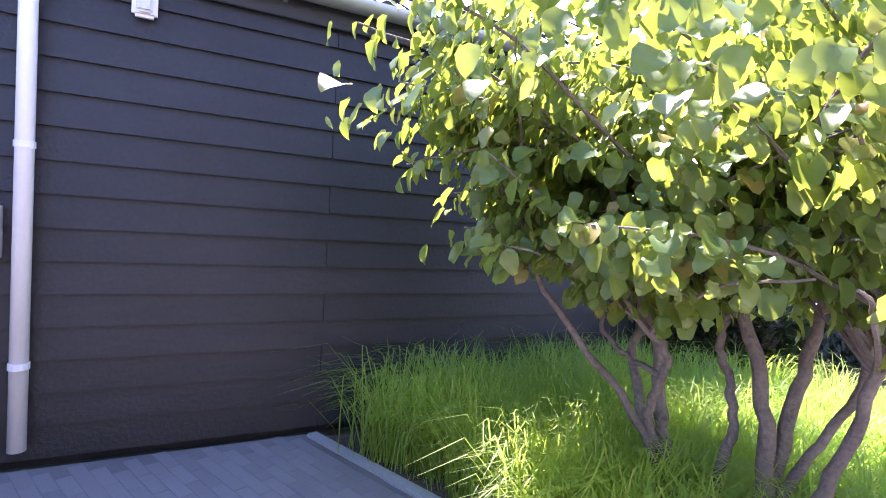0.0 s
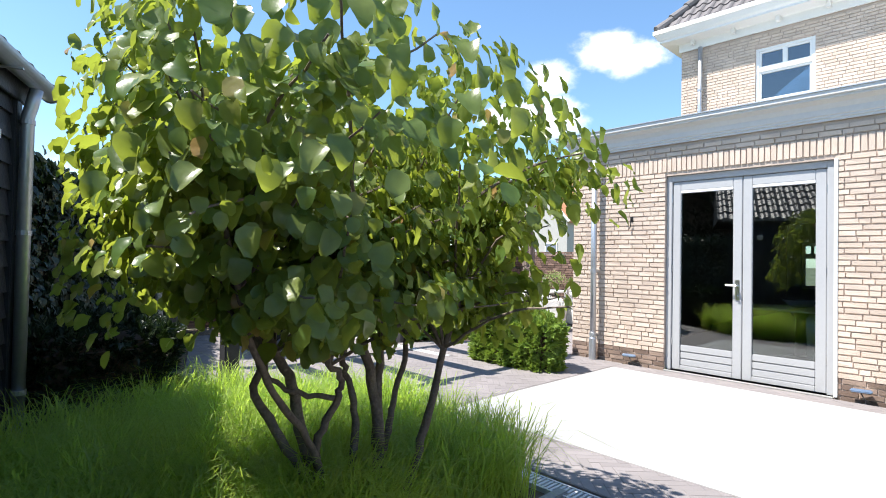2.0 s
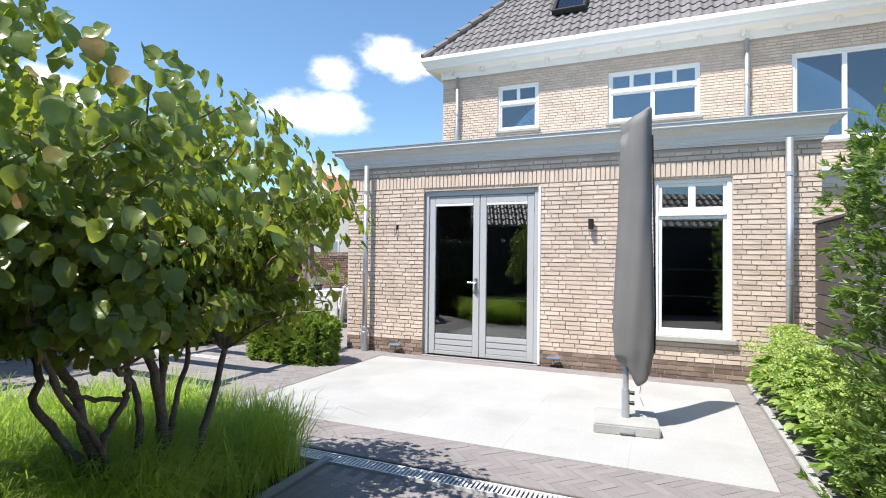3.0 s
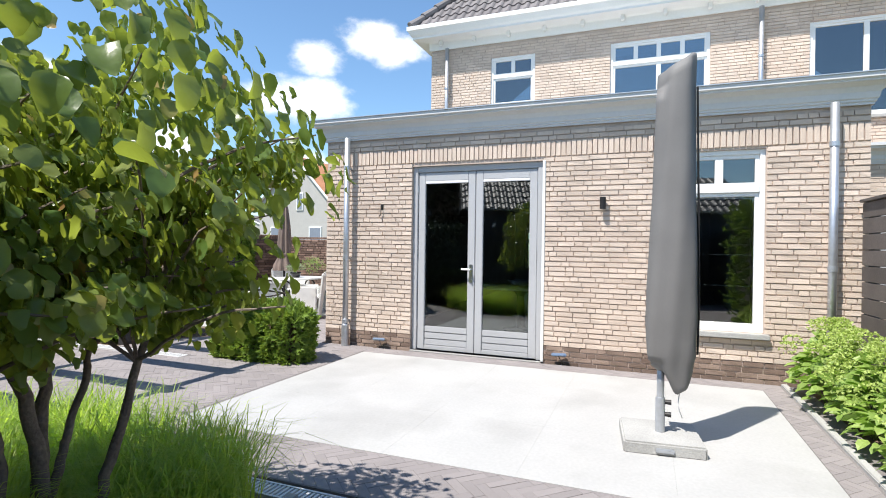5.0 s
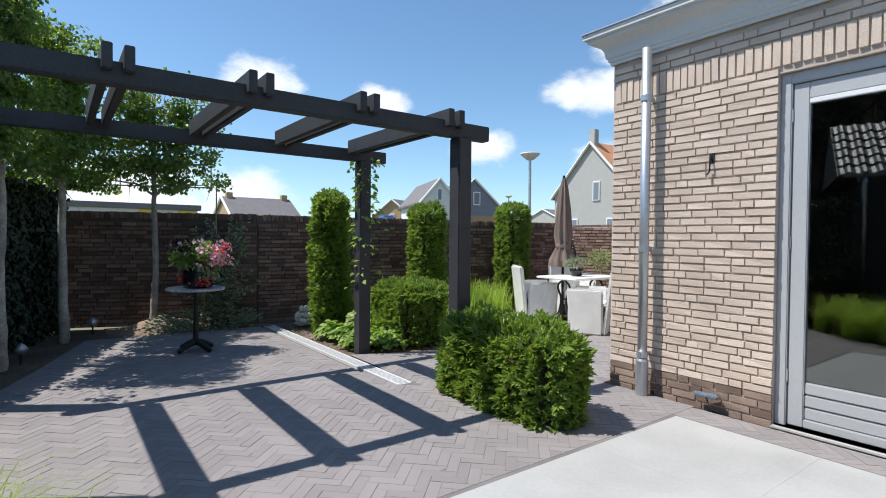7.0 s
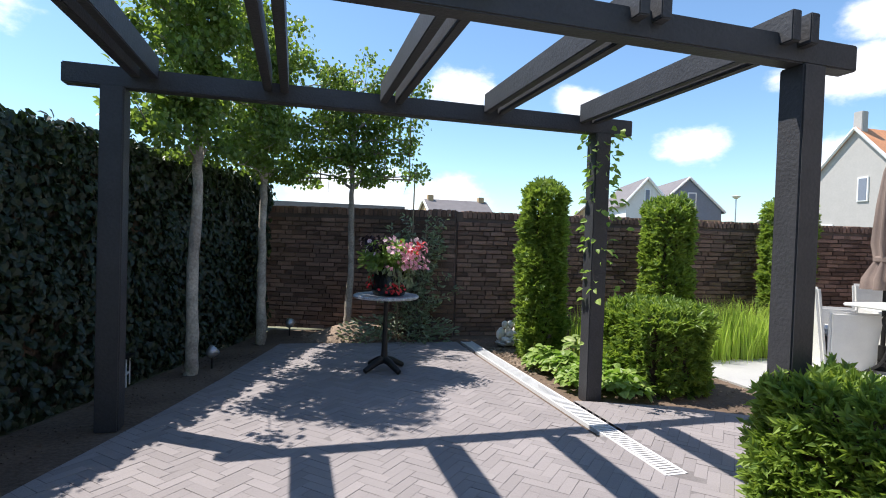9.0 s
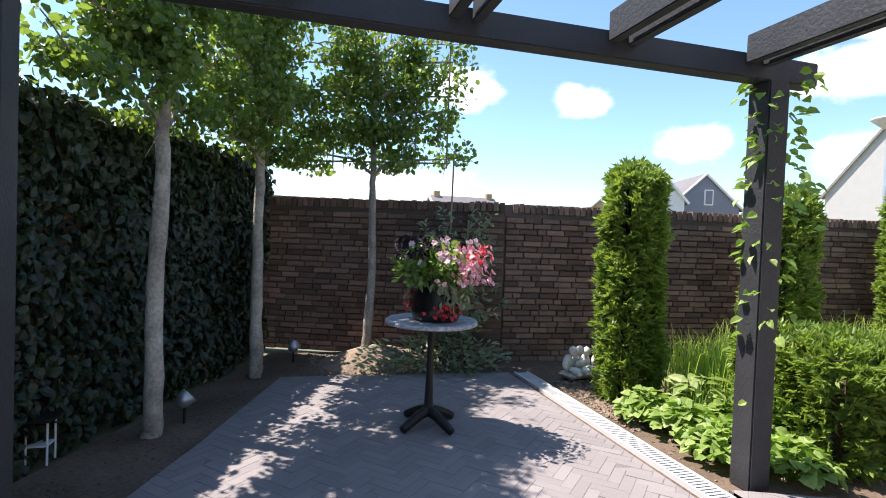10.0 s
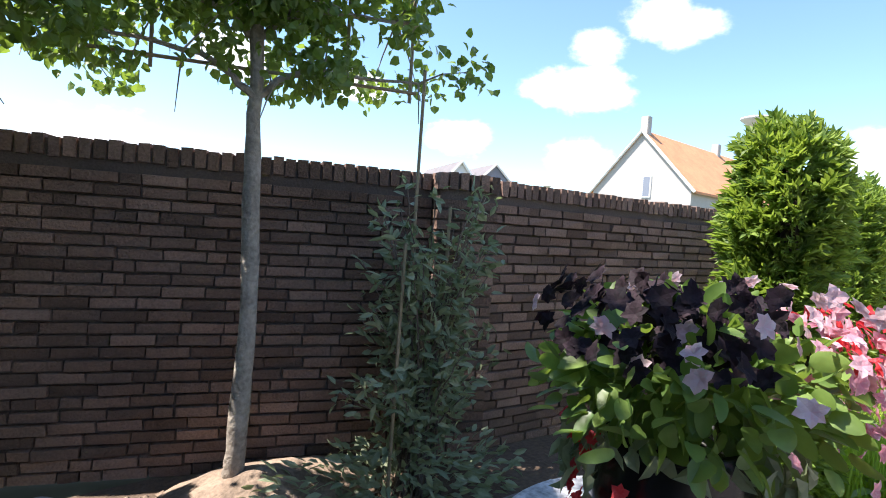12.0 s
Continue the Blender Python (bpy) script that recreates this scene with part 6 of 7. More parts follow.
def wicker_chair(at, turn):
    t = thing("wicker_chair", "white woven garden armchair on the pale terrace", "chair", at, "terrace chairs")
    t.rotation_euler = (0, 0, radians(turn))
    part("seat", boxm((-0.26, -0.25, 0.36), (0.26, 0.26, 0.44), 0.03), WICKER, t)
    bm = boxm((-0.3, 0.22, 0.0), (0.3, 0.28, 0.9), 0.025)
    for v in bm.verts:
        v.co.y += max(0, v.co.z - 0.4) * 0.2
    part("backrest", bm, WICKER, t)
    for s in (-1, 1):
        bm = boxm((s * 0.28 - 0.03, -0.28, 0.0), (s * 0.28 + 0.03, 0.23, 0.64), 0.025)
        for v in bm.verts:
            if v.co.z < 0.1 and v.co.y < 0:
                v.co.y += 0.08
        part("armrest", bm, WICKER, t)
    part("apron", boxm((-0.25, -0.26, 0.05), (0.25, -0.22, 0.36), 0.015), WICKER, t)
    return t


ch = wicker_chair((8.05, 9.4, 0.02), 60)
for x, y, a in ((7.85, 8.2, -150), (8.95, 9.4, -20), (9.0, 8.2, -120)):
    copy_thing(ch, pose(x, y, 0.02, 0, 0, a))


def terrace_table():
    t = thing("garden_table", "white topped garden table with black iron legs", "table", (8.4, 8.8, 0.02))
    part("tabletop", boxm((-0.6, -0.4, 0.715), (0.6, 0.4, 0.75), 0.012), WHITE, t)
    for x in (-0.4, 0.4):
        for s in (-1, 1):
            part("leg", tube(bmesh.new(), bend([(x, 0.0, 0.71), (x, s * 0.12, 0.6), (x, s * 0.05, 0.4), (x, s * 0.12, 0.15), (x, s * 0.3, 0.0)], 4), 0.016, 7), IRON, t, smooth=True)
    part("stretcher", rod(bmesh.new(), (-0.4, 0, 0.4), (0.4, 0, 0.4), 0.012, seg=8), IRON, t)


terrace_table()


def closed_parasol():
    t = thing("garden_parasol", "closed taupe fabric parasol beside the terrace table", "parasol", (8.5, 9.25, 0.02))
    part("pole", rod(bmesh.new(), (0, 0, 0.05), (0, 0, 2.4), 0.022, seg=12), IRON, t)
    part("foot", lathe(bmesh.new(), [(0.25, 0.0), (0.25, 0.05), (0.05, 0.07), (0.04, 0.25)], 24), IRON, t)
    V, F, K = [], [], 32
    prof = [(0.88, 0.2), (1.0, 0.19), (1.2, 0.1), (1.4, 0.13), (1.85, 0.1), (2.2, 0.06), (2.36, 0.02)]
    for z, r in prof:
        for k in range(K):
            a = 2 * math.pi * k / K
            V.append((r * (1 + 0.25 * math.sin(a * 8)) * math.cos(a), r * (1 + 0.25 * math.sin(a * 8)) * math.sin(a), z))
    for i in range(len(prof) - 1):
        for k in range(K):
            F.append((i * K + k, i * K + (k + 1) % K, (i + 1) * K + (k + 1) % K, (i + 1) * K + k))
    raw("canopy", V, F, TAUPE, t, "folded taupe canopy", smooth=True)
    part("strap", lathe(bmesh.new(), [(0.11, 1.18), (0.125, 1.2), (0.125, 1.24), (0.11, 1.26)], 20), TAUPE, t)


closed_parasol()


def potted(name, label, at, pr, ph, mat, lm, r, h, n, seed, stem=0.0):
    rs = np.random.RandomState(seed)
    t = thing(name, label, "potted plant", at)
    part("pot", lathe(bmesh.new(), [(pr * 0.7, 0.0), (pr * 0.95, ph * 0.7), (pr, ph), (pr * 0.88, ph), (pr * 0.85, ph * 0.9)], 24), mat, t, smooth=True)
    if stem:
        part("stem", rod(bmesh.new(), (0, 0, ph * 0.9), (0, 0, ph + stem), 0.012, seg=8), SHRUBBARK, t)
    d = rand_dirs(n, rs, 0.3)
    P = d * rs.uniform(0.3, 1, n)[:, None] * np.array([r, r, h / 2]) + np.array([0, 0, ph + stem + h * 0.4])
    V, F = small_leaves(P, d + rs.normal(0, 0.4, (n, 3)), rand_dirs(n, rs, 0.8), rs.uniform(0.03, 0.06, n), rs.uniform(0.012, 0.025, n))
    tagged(raw("foliage", V, F, lm, t), kind="stuff")


potted("table_plant", "grey-green plant in a dark pot on the garden table", (8.3, 8.8, 0.77), 0.11, 0.12, BLACKPOT, LEAF_OLIVE, 0.2, 0.2, 260, 131)
potted("standard_plant", "small standard tree with pale leaves in a metal pot", (9.6, 9.3, 0.02), 0.22, 0.45, ZINC, LEAF_HOSTA, 0.28, 0.4, 420, 132, 0.35)
potted("tall_pot_plant", "green plant in a tall white pot", (10.3, 9.2, 0.02), 0.24, 0.7, TERRA, LEAF_YEW, 0.2, 0.35, 300, 133)
potted("low_pot_plant", "small plant in a zinc bucket on the terrace", (9.1, 8.1, 0.02), 0.17, 0.25, ZINC, LEAF_YEW, 0.18, 0.25, 200, 134)


def spotlight(at, turn, label):
    t = thing("garden_spotlight", label, "spotlight", at)
    part("spike", rod(bmesh.new(), (0, 0, -0.02), (0, 0, 0.13), 0.01, seg=8), IRON, t)
    m = pose(0, 0, 0.16, 0, 50, turn)
    bm = lathe(bmesh.new(), [(0.03, -0.05), (0.05, -0.02), (0.06, 0.04), (0.052, 0.045), (0.045, 0.02)], 18)
    bmesh.ops.transform(bm, matrix=m, verts=bm.verts)
    part("head", bm, ZINC, t, smooth=True)


spotlight((1.35, 10.35, 0.0), 30, "small steel garden spotlight on a spike in the soil")
spotlight((2.05, 11.95, 0.0), 60, "small steel garden spotlight on a spike by the wall")
spotlight((5.9, 9.85, 0.0), 60, "small garden spotlight near the terrace")


def lantern(at):
    t = thing("garden_lantern", "small white wire lantern frame standing by the ivy", "lantern", at)
    for x, y in ((-0.05, -0.05), (0.05, -0.05), (-0.05, 0.05), (0.05, 0.05)):
        part("leg", rod(bmesh.new(), (x, y, 0), (x, y, 0.24), 0.006, seg=6), WHITE, t)
    part("roof", boxm((-0.08, -0.08, 0.24), (0.08, 0.08, 0.26), 0.005), IRON, t)
    part("shelf", boxm((-0.05, -0.05, 0.1), (0.05, 0.05, 0.11)), WHITE, t)


lantern((0.72, 9.85, 0.0))


# ---- beyond the wall ----
def street_lamp(at, h, label):
    t = thing("street_lamp", label, "street lamp", at)
    part("pole", rod(bmesh.new(), (0, 0, 0), (0, 0, h), 0.05, 0.035, 12), ZINC, t)
    part("shade", lathe(bmesh.new(), [(0.04, h - 0.16), (0.1, h - 0.14), (0.24, h - 0.02), (0.26, h), (0.25, h + 0.02), (0.03, h + 0.05)], 24), FARWHITE, t, "white bowl shaped shade", smooth=True)


street_lamp((11.5, 12.95, -0.06), 3.6, "grey street lamp with white bowl shade")
street_lamp((27.0, 30.0, -0.06), 4.4, "distant grey street lamp with white bowl shade")


def gable_house(name, label, m, w, d, eave, ridge, wall, roof, wins, chimneys=(), lower=None):
    """Pitched house: gable face on local y = 0, ridge running along local y."""
    t = thing(name, label, "house", (0, 0, 0))
    t.matrix_world = m
    bm = bmesh.new()
    pts = [(-w / 2, 0), (w / 2, 0), (w / 2, eave), (0, ridge), (-w / 2, eave)]
    a = [bm.verts.new((x, 0, z)) for x, z in pts]
    b = [bm.verts.new((x, d, z)) for x, z in pts]
    bm.faces.new(a), bm.faces.new(b[::-1])
    for i in range(5):
        bm.faces.new((a[i], b[i], b[(i + 1) % 5], a[(i + 1) % 5]))
    bmesh.ops.recalc_face_normals(bm, faces=bm.faces)
    part("wall", bm, wall, t)
    if lower:
        part("lower_wall", boxm((-w / 2 - 0.02, -0.03, 0), (w / 2 + 0.02, d + 0.02, lower[0])), lower[1], t)
    for s in (-1, 1):
        bm = bmesh.new()
        u = Vector((s * (w / 2 + 0.25), 0, eave - 0.25 * (ridge - eave) / (w / 2)))
        vs = [bm.verts.new(p) for p in ((u.x, -0.12, u.z), (u.x, d + 0.12, u.z), (0, d + 0.12, ridge), (0, -0.12, ridge), (u.x, -0.12, u.z + 0.14), (u.x, d + 0.12, u.z + 0.14), (0, d + 0.12, ridge + 0.14), (0, -0.12, ridge + 0.14))]
        for f in ((0, 1, 2, 3), (4, 7, 6, 5), (0, 4, 5, 1), (1, 5, 6, 2), (2, 6, 7, 3), (3, 7, 4, 0)):
            bm.faces.new([vs[i] for i in f])
        bmesh.ops.recalc_face_normals(bm, faces=bm.faces)
        part("roof", bm, roof, t)
        part("verge", tube(bmesh.new(), [(u.x, -0.14, u.z + 0.07), (0, -0.14, ridge + 0.07)], 0.09, 6), WHITE, t)
    for x, z, ww, hh in wins:
        q = part("window", boxm((x - ww / 2, -0.07, z), (x + ww / 2, 0.02, z + hh), 0.02), WHITE, t)
        part("pane", boxm((x - ww / 2 + 0.09, -0.085, z + 0.09), (x + ww / 2 - 0.09, -0.06, z + hh - 0.09)), FARBLUE, q)
    for y, h in chimneys:
        part("chimney", boxm((-0.25, y, ridge - 0.5), (0.25, y + 0.45, ridge + h), 0.03), wall, t)
    return t


gable_house("far_house", "grey rendered gable house with orange tiled roof", pose(31.7, 26.7, -0.06, 0, 0, -90), 6.5, 13.6, 4.6, 8.1, FARGREY, ORANGE, [(0.5, 4.1, 0.6, 1.35), (-1.6, 1.4, 1.1, 1.5), (1.9, 1.4, 1.1, 1.5)], ((0.05, 1.0), (10.0, 0.8)))
gable_house("far_house", "white gabled house with slate tiled roof", pose(26.3, 37.2, -0.06, 0, 0, -20), 2.9, 7.8, 4.4, 6.1, FARWHITE, ROOFT, [(0, 4.4, 0.45, 1.0)])
gable_house("far_house", "slate blue gabled house with ochre brick lower storey", pose(30.7, 38.2, -0.06, 0, 0, -20), 4.9, 10.0, 4.15, 6.5, FARBLUE, ROOFT, [(0.25, 4.3, 0.65, 1.15)], (), (3.4, OCHRE))
gable_house("far_house", "low house with grey tiled roof and two chimneys", pose(11.8, 45.0, -0.06, 0, 0, -90), 5.0, 5.0, 2.9, 4.3, OCHRE, ROOFT, [], ((0.2, 0.45), (4.4, 0.45)))
gable_house("far_house", "distant brick house with tiled roof", pose(29.6, 50.0, -0.06, 0, 0, -60), 5.0, 7.0, 3.4, 5.3, OCHRE, ROOFT, [(0, 3.0, 0.6, 0.9)], ((5.0, 0.5),))
gable_house("far_house", "distant low grey house row", pose(63.0, 60.0, -0.06, 0, 0, -90), 8.0, 20.0, 4.2, 6.0, FARGREY, ROOFT, [])
fb = thing("flat_building", "low flat building with white and yellow panels", "building", (1.0, 30.0, -0.06))
part("wall", boxm((0, 0, 0), (6.0, 6.0, 2.6)), FARWHITE, fb)
for x in (0.2, 3.6, 5.2):
    part("panel", boxm((x, -0.05, 2.1), (x + 0.7, -0.004, 2.58)), YELLOW, fb)
part("roof", boxm((-0.15, -0.15, 2.6), (6.15, 6.15, 2.85), 0.02), ROOFT, fb)
bx = thing("blue_container", "distant blue covered container", "container", (24.0, 42.0, -0.06))
part("body", boxm((0, 0, 0), (1.1, 1.1, 3.3), 0.1), BLUE, bx)

# ---- pieces: brick, pavers, tiles ----
rs = np.random.RandomState(200)
PL = 0.24
face_bricks(ext, brick_list(-0.15, 6.37, PL, 2.585, [DOOR, WIN], rs), FX, 0.03, rs, BEIGE, BEIGE_J, lambda y, z: 2.0 < y < 6.2 and 0.9 < z < 2.1)
plinth = brick_list(-0.15, 6.37, 0.0, PL, [DOOR], rs)
data = ([], [])
for y, z, w, h in plinth:
    brick_block(data, (FX + 0.018, y + w / 2, z + h / 2), (0.03, w, h), rs, 0.002)
tagged(raw("plinth_brickwork", data[0], [list(f) for f in data[1]], PLINTH, ext), kind="stuff")
# soldier course, then stretcher courses up to the cornice
data = ([], [])
y = -0.15
while y < 6.32:
    brick_block(data, (FX + 0.012 + rs.uniform(-0.003, 0.003), y + 0.027, 2.692), (0.03, 0.05, 0.2), rs, 0.003)
    y += 0.0625
for yy, z, w, h in brick_list(-0.15, 6.37, 2.8, 2.94, [], rs):
    brick_block(data, (FX + 0.014, yy + w / 2, z + h / 2), (0.03, w, h), rs, 0.003)
tagged(raw("soldier_course", data[0], [list(f) for f in data[1]], BEIGE_J, ext), kind="stuff")
# upper storey
data = ([], [])
for y, z, w, h in brick_list(-5.0, 6.78, 3.1, 6.0, [U1, U2, U3], rs):
    brick_block(data, (UX + 0.012, y + w / 2, z + h / 2), (0.03, w, h), rs, 0.003)
tagged(raw("upper_brickwork", data[0], [list(f) for f in data[1]], BEIGE_J, up), kind="stuff")
data = ([], [])
for y, z, w, h in brick_list(-3.5, -0.5, 0.9, 2.68, [], rs):
    brick_block(data, (8.41, y + w / 2, z + h / 2), (0.03, w, h), rs, 0.003)
tagged(raw("neighbour_brickwork", data[0], [list(f) for f in data[1]], BEIGE_J, nb), kind="stuff")

# garden wall bricks: local y runs along the wall, local x into it
TW = Matrix(((0, 1, 0, 0), (1, 0, 0, WY), (0, 0, 1, 0), (0, 0, 0, 1)))


def fix_winding(ob):
    ob.data.flip_normals()


b = brick_list(1.5, 4.25, 0.0, 1.58, [(3.94, 4.32, 0, 2)], rs, 0.207, 0.0535, 0.009, 0.007)
fix_winding(face_bricks(gwall, b, -0.016, 0.04, rs, DARKBR, DARKBR_J, lambda y, z: 1.9 < y < 3.94 and 0.5 < z, 300, 0.0055, TW, 0.009, 0.0535))
data = ([], [])
for y, z, w, h in brick_list(3.94, 4.32, 0.0, 1.58, [], rs, 0.207, 0.0535, 0.009, 0.007):
    brick_block(data, (-0.052, y + w / 2, z + h / 2), (0.125, w, h), rs, 0.004)
x = 1.5
while x < 4.29:
    pier = 3.91 < x < 4.29
    brick_block(data, (0.1 - (0.062 if pier else 0.0), x + 0.03, 1.655 + rs.uniform(-0.006, 0.006)), (0.34 if pier else 0.22, 0.052, 0.105), rs, 0.005)
    x += 0.064
far = ([], [])
for y, z, w, h in brick_list(4.22, 10.85, 0.0, 1.58, [], rs, 0.207, 0.0535, 0.009, 0.007):
    brick_block(far, (0.004 + rs.uniform(-0.009, 0.009), y + w / 2, z + h / 2), (0.04, w, h), rs, 0.0055)
for k in range(102):
    brick_block(far, (0.1, 4.32 + k * 0.064, 1.655 + rs.uniform(-0.006, 0.006)), (0.22, 0.052, 0.105), rs, 0.005)
V = np.array(far[0]) @ np.array(TW.to_3x3()).T + np.array(TW.translation)
fix_winding(tagged(raw("brickwork", V, [list(f) for f in far[1]], DARKBR_J, gwall_far), kind="stuff"))
V = np.array(data[0]) @ np.array(TW.to_3x3()).T + np.array(TW.translation)
fix_winding(tagged(raw("coping_bricks", V, [list(f) for f in data[1]], DARKBR_J, gwall), kind="stuff"))
data = ([], [])
for y, z, w, h in brick_list(6.4, 10.95, 0.0, 1.66, [], rs):
    brick_block(data, (10.76, y + w / 2, z + h / 2), (0.03, w, h), rs, 0.004)
tagged(raw("east_brickwork", data[0], [list(f) for f in data[1]], DARKBR_J, wall_e), kind="stuff")

# patio tiles
patio = thing("patio", "large pale ceramic tile patio", "patio", (0, 0, 0), "", "structure")
part("grout_bed", boxm((2.43, 0.84, 0.0), (5.41, 5.49, 0.022)), GROUT, patio)
nx, ny = 3, 5
tw, tl = (5.41 - 2.43) / nx, (5.49 - 0.84) / ny
me = bpy.data.meshes.new("tile")
bm = boxm((0.0003, 0.0003, 0.0), (tw - 0.0003, tl - 0.0003, 0.012), 0.0002)
bm.to_mesh(me)
bm.free()
me.materials.append(TILE)
for i in range(nx):
    for j in range(ny):
        ob = new("tile", me)
        ob.parent = patio
        ob.location = (2.43 + i * tw, 0.84 + j * tl, 0.016)

# pavers
paving = thing("paving", "dark grey clay pavers in herringbone", "paving", (0, 0, 0), "", "structure")
PLW, PW, PJ = 0.2, 0.067, 0.002
shapes = []
for s in range(3):
    data = ([], [])
    r2 = np.random.RandomState(300 + s)
    V0, F0 = data
    ch = 0.0016
    a, bq = PLW / 2 - PJ / 2, PW / 2 - PJ / 2
    for zz, ins in ((0.0, 0.0), (0.022 - ch, 0.0), (0.022, ch)):
        for sx, sy in ((-1, -1), (1, -1), (1, 1), (-1, 1)):
            V0.append((sx * (a - ins) + r2.uniform(-0.001, 0.001), sy * (bq - ins) + r2.uniform(-0.001, 0.001), zz))
    for lv in (0, 4):
        for k in range(4):
            F0.append((lv + k, lv + (k + 1) % 4, lv + 4 + (k + 1) % 4, lv + 4 + k))
    F0.append((8, 9, 10, 11))
    shapes.append(data)


def paver_meshes():
    out = []
    for d in shapes:
        me = bpy.data.meshes.new("paver")
        me.from_pydata(d[0], [], d[1])
        me.materials.append(PAVER)
        out.append(me)
    return out


pm = paver_meshes()


def lay(cells, near, limit, z, parent, rs):
    V, F, n = [], [], 0
    for x, y, a in cells:
        c, s = math.cos(a), math.sin(a)
        dz = z + rs.uniform(-0.0015, 0.0015)
        if n < limit and near(x, y):
            ob = new("paver", pm[rs.randint(3)])
            ob.parent = parent
            ob.matrix_basis = Matrix.Translation((x, y, dz)) @ Matrix.Rotation(a, 4, "Z")
            n += 1
            continue
        k = len(V)
        V0, F0 = shapes[rs.randint(3)]
        tx, ty = rs.uniform(-0.004, 0.004), rs.uniform(-0.007, 0.007)
        V += [(x + c * p[0] - s * p[1], y + s * p[0] + c * p[1], dz + p[2] + p[0] * tx + p[1] * ty) for p in V0]
        F += [tuple(k + i for i in f) for f in F0]
    tagged(raw("paver_field", V, F, PAVER_J, parent), kind="stuff")


def herringbone(poly, turn, skip=()):
    """Centres and turns of pavers in a 3:1 herringbone inside the outline."""
    xs, ys = [p[0] for p in poly], [p[1] for p in poly]
    cx, cy = (min(xs) + max(xs)) / 2, (min(ys) + max(ys)) / 2
    R = math.hypot(max(xs) - min(xs), max(ys) - min(ys)) / 2 + 0.5
    c, s = math.cos(turn), math.sin(turn)
    N = int(R / PW) + 3
    out = []
    for j in range(-N, N):
        for i in range(-N, N):
            # stair pattern: period of six unit cells, horizontal and upright pavers in turn
            m = (i - j) % 6
            if m == 0:
                u, v, a = (i + 1.5) * PW, (j + 0.5) * PW, 0.0
            elif m == 3:
                u, v, a = (i + 0.5) * PW, (j - 0.5 + 0.0) * PW, math.pi / 2
            else:
                continue
            x, y = cx + c * u - s * v, cy + s * u + c * v
            if inside(x, y, poly) and not any(p[0] < x < p[2] and p[1] < y < p[3] for p in skip):
                out.append((x, y, a + turn))
    return out


def courses(x0, y0, x1, y1, along_x, stretcher=True):
    out = []
    lx, ly = (PLW, PW) if along_x else (PW, PLW)
    nx, ny = max(1, int((x1 - x0) / lx)), max(1, int((y1 - y0) / ly))
    for j in range(ny):
        for i in range(nx):
            o = (0.5 if (j if along_x else i) % 2 else 0) * (lx if along_x else ly)
            x, y = x0 + (i + 0.5) * lx + (o if along_x else 0), y0 + (j + 0.5) * ly + (0 if along_x else o)
            if x < x1 + 0.05 and y < y1 + 0.05:
                out.append((x, y, 0 if along_x else math.pi / 2))
    return out


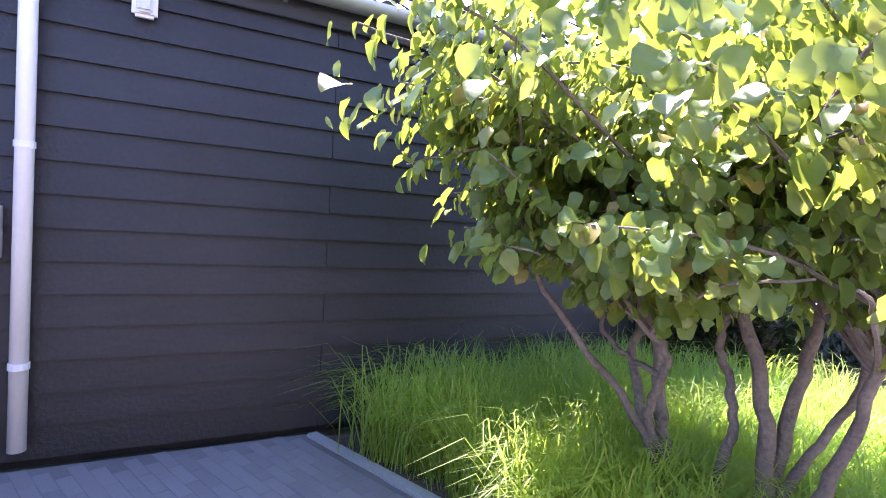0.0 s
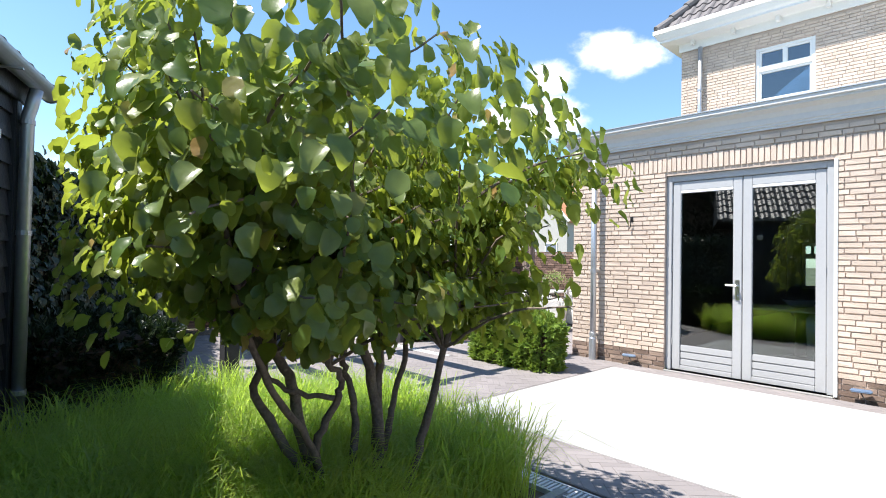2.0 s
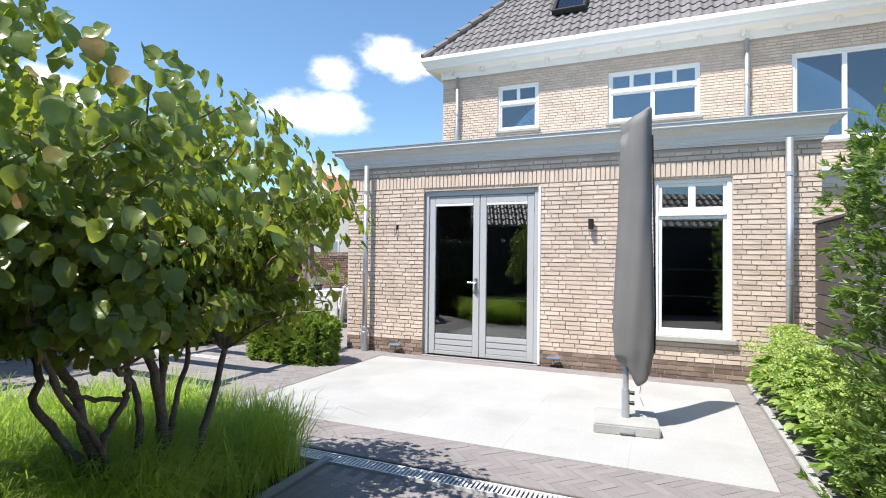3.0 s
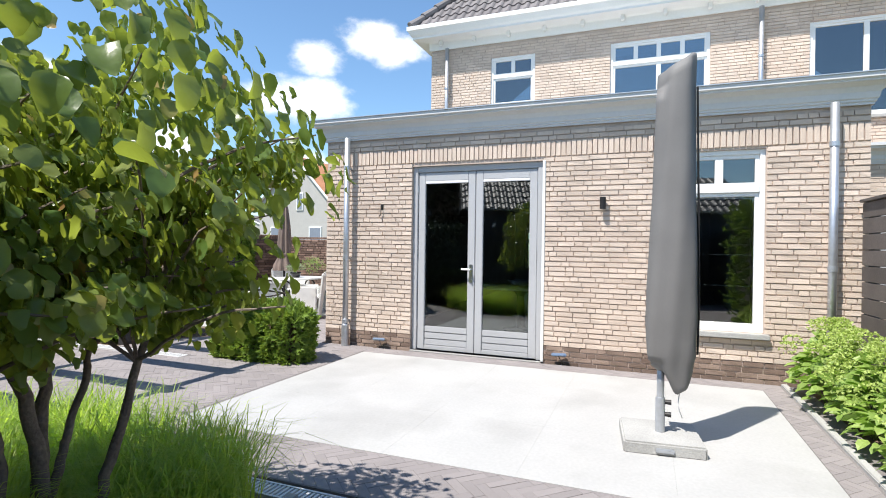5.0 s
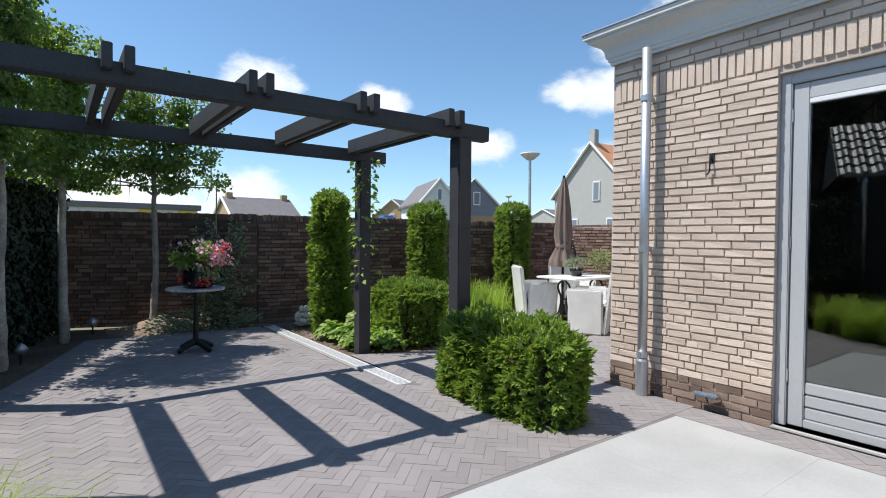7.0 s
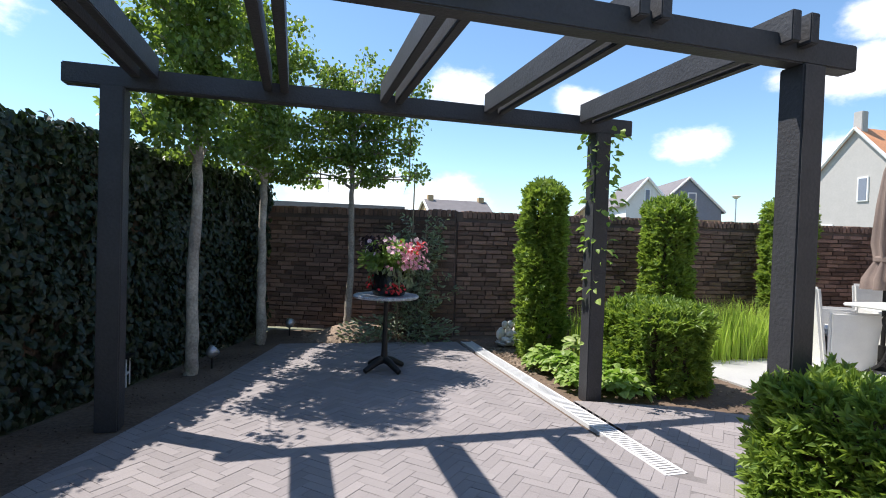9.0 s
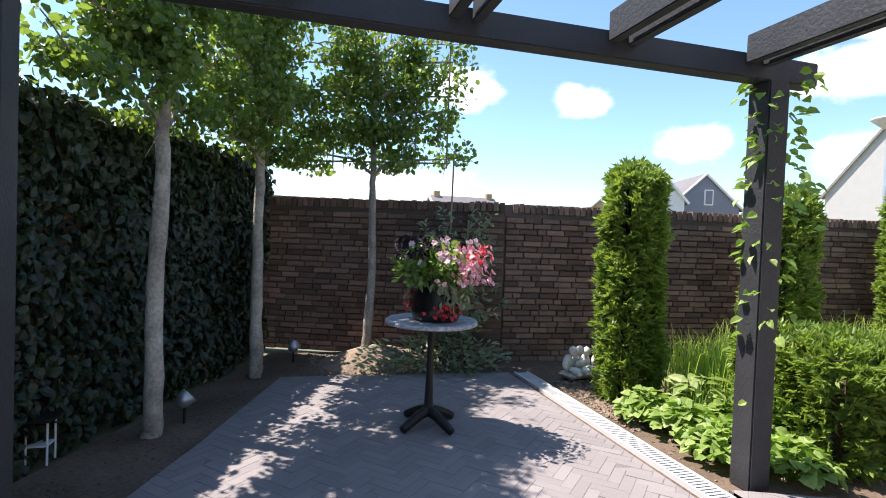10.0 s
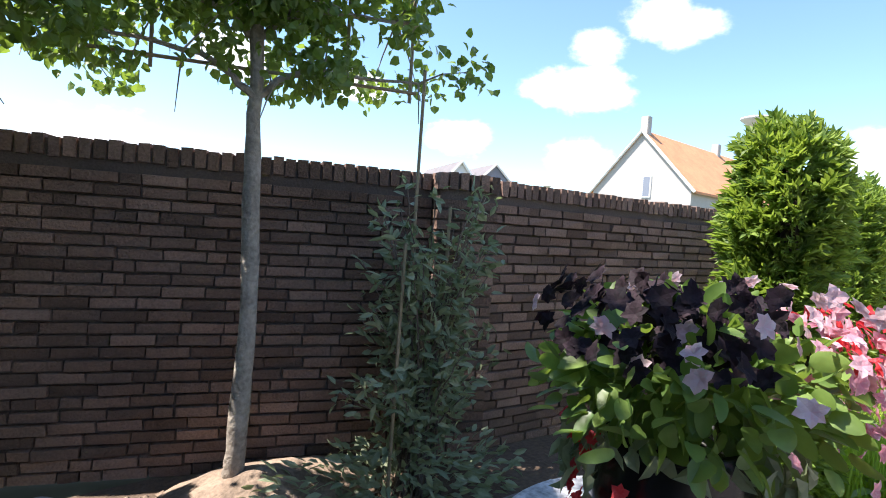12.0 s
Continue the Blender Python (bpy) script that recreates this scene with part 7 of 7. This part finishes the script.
def cut_edge(cells, poly, z, parent):
    """Sort the cells into whole pavers and pavers cut along the outline; lay the cut ones."""
    whole, V, F = [], [], []
    n = len(poly)
    for x, y, a in cells:
        c, s = math.cos(a), math.sin(a)
        q = [(x + c * u - s * v, y + s * u + c * v) for u, v in ((-0.0985, -0.032), (0.0985, -0.032), (0.0985, 0.032), (-0.0985, 0.032))]
        if all(inside(px, py, poly) for px, py in q):
            whole.append((x, y, a))
            continue
        if not any(inside(px, py, poly) for px, py in q + [(x, y)]):
            continue
        for k in range(n):
            p0, p1 = Vector(poly[k]), Vector(poly[(k + 1) % n])
            d = (p1 - p0).normalized()
            along, off = (Vector((x, y)) - p0).dot(d), d.cross(Vector((x, y)) - p0)
            if abs(off) > 0.11 or not -0.08 < along < (p1 - p0).length + 0.08:
                continue
            side = [d.cross(Vector(p) - p0) for p in q]
            r = []
            for i in range(len(q)):
                j = (i + 1) % len(q)
                if side[i] >= 0:
                    r.append(q[i])
                if side[i] * side[j] < 0:
                    f = side[i] / (side[i] - side[j])
                    r.append((q[i][0] + (q[j][0] - q[i][0]) * f, q[i][1] + (q[j][1] - q[i][1]) * f))
            q = r
            if len(q) < 3:
                break
        if len(q) < 3:
            continue
        k, m = len(V), len(q)
        V += [(px, py, z) for px, py in q] + [(px, py, z + 0.0215) for px, py in q]
        F += [tuple(range(k + m, k + 2 * m))] + [(k + i, k + (i + 1) % m, k + m + (i + 1) % m, k + m + i) for i in range(m)]
    tagged(raw("cut_paver_edge", V, F, PAVER_J, parent), kind="stuff")
    return whole


GAPS = [(4.11, 7.36, 4.3, 11.3), (1.6, 0, 1.82, 4.65)]
WIDE = [(-0.2, 4.7), (10, 4.7), (10, 12.2), (-0.2, 12.2)]
lay(cut_edge(herringbone(WIDE, math.pi / 4, GAPS), PAVE_MAIN, 0.004, paving), lambda x, y: 1.6 < x < 3.6 and 6.0 < y < 8.2, 300, 0.004, paving, rs)
edge = thing("paving_border", "dark grey herringbone pavers round the patio", "paving", (0, 0, 0), "", "structure")
for x0, y0, x1, y1 in ((1.84, 0.45, 2.425, 5.525), (5.43, 0.64, 5.72, 5.525), (2.43, 0.64, 5.425, 0.83)):
    strip = [(x0, y0), (x1, y0), (x1, y1), (x0, y1)]
    wide = [(x0 - 0.15, y0 - 0.15), (x1 + 0.15, y0 - 0.15), (x1 + 0.15, y1 + 0.15), (x0 - 0.15, y1 + 0.15)]
    lay(cut_edge(herringbone(wide, math.pi / 4), strip, 0.004, edge), lambda x, y: x < 2.43 and 2.2 < y < 4.6, 300, 0.004, edge, rs)
shedpave = thing("shed_paving", "dark paving beside the black shed", "paving", (0, 0, 0), "", "structure")
lay([q for q in courses(-2.9, 0.1, 1.6, 3.75, True) if inside(q[0], q[1], PAVE_SHED) and q[0] > WEST(q[1]) + 0.12], lambda x, y: False, 0, 0.004, shedpave, rs)
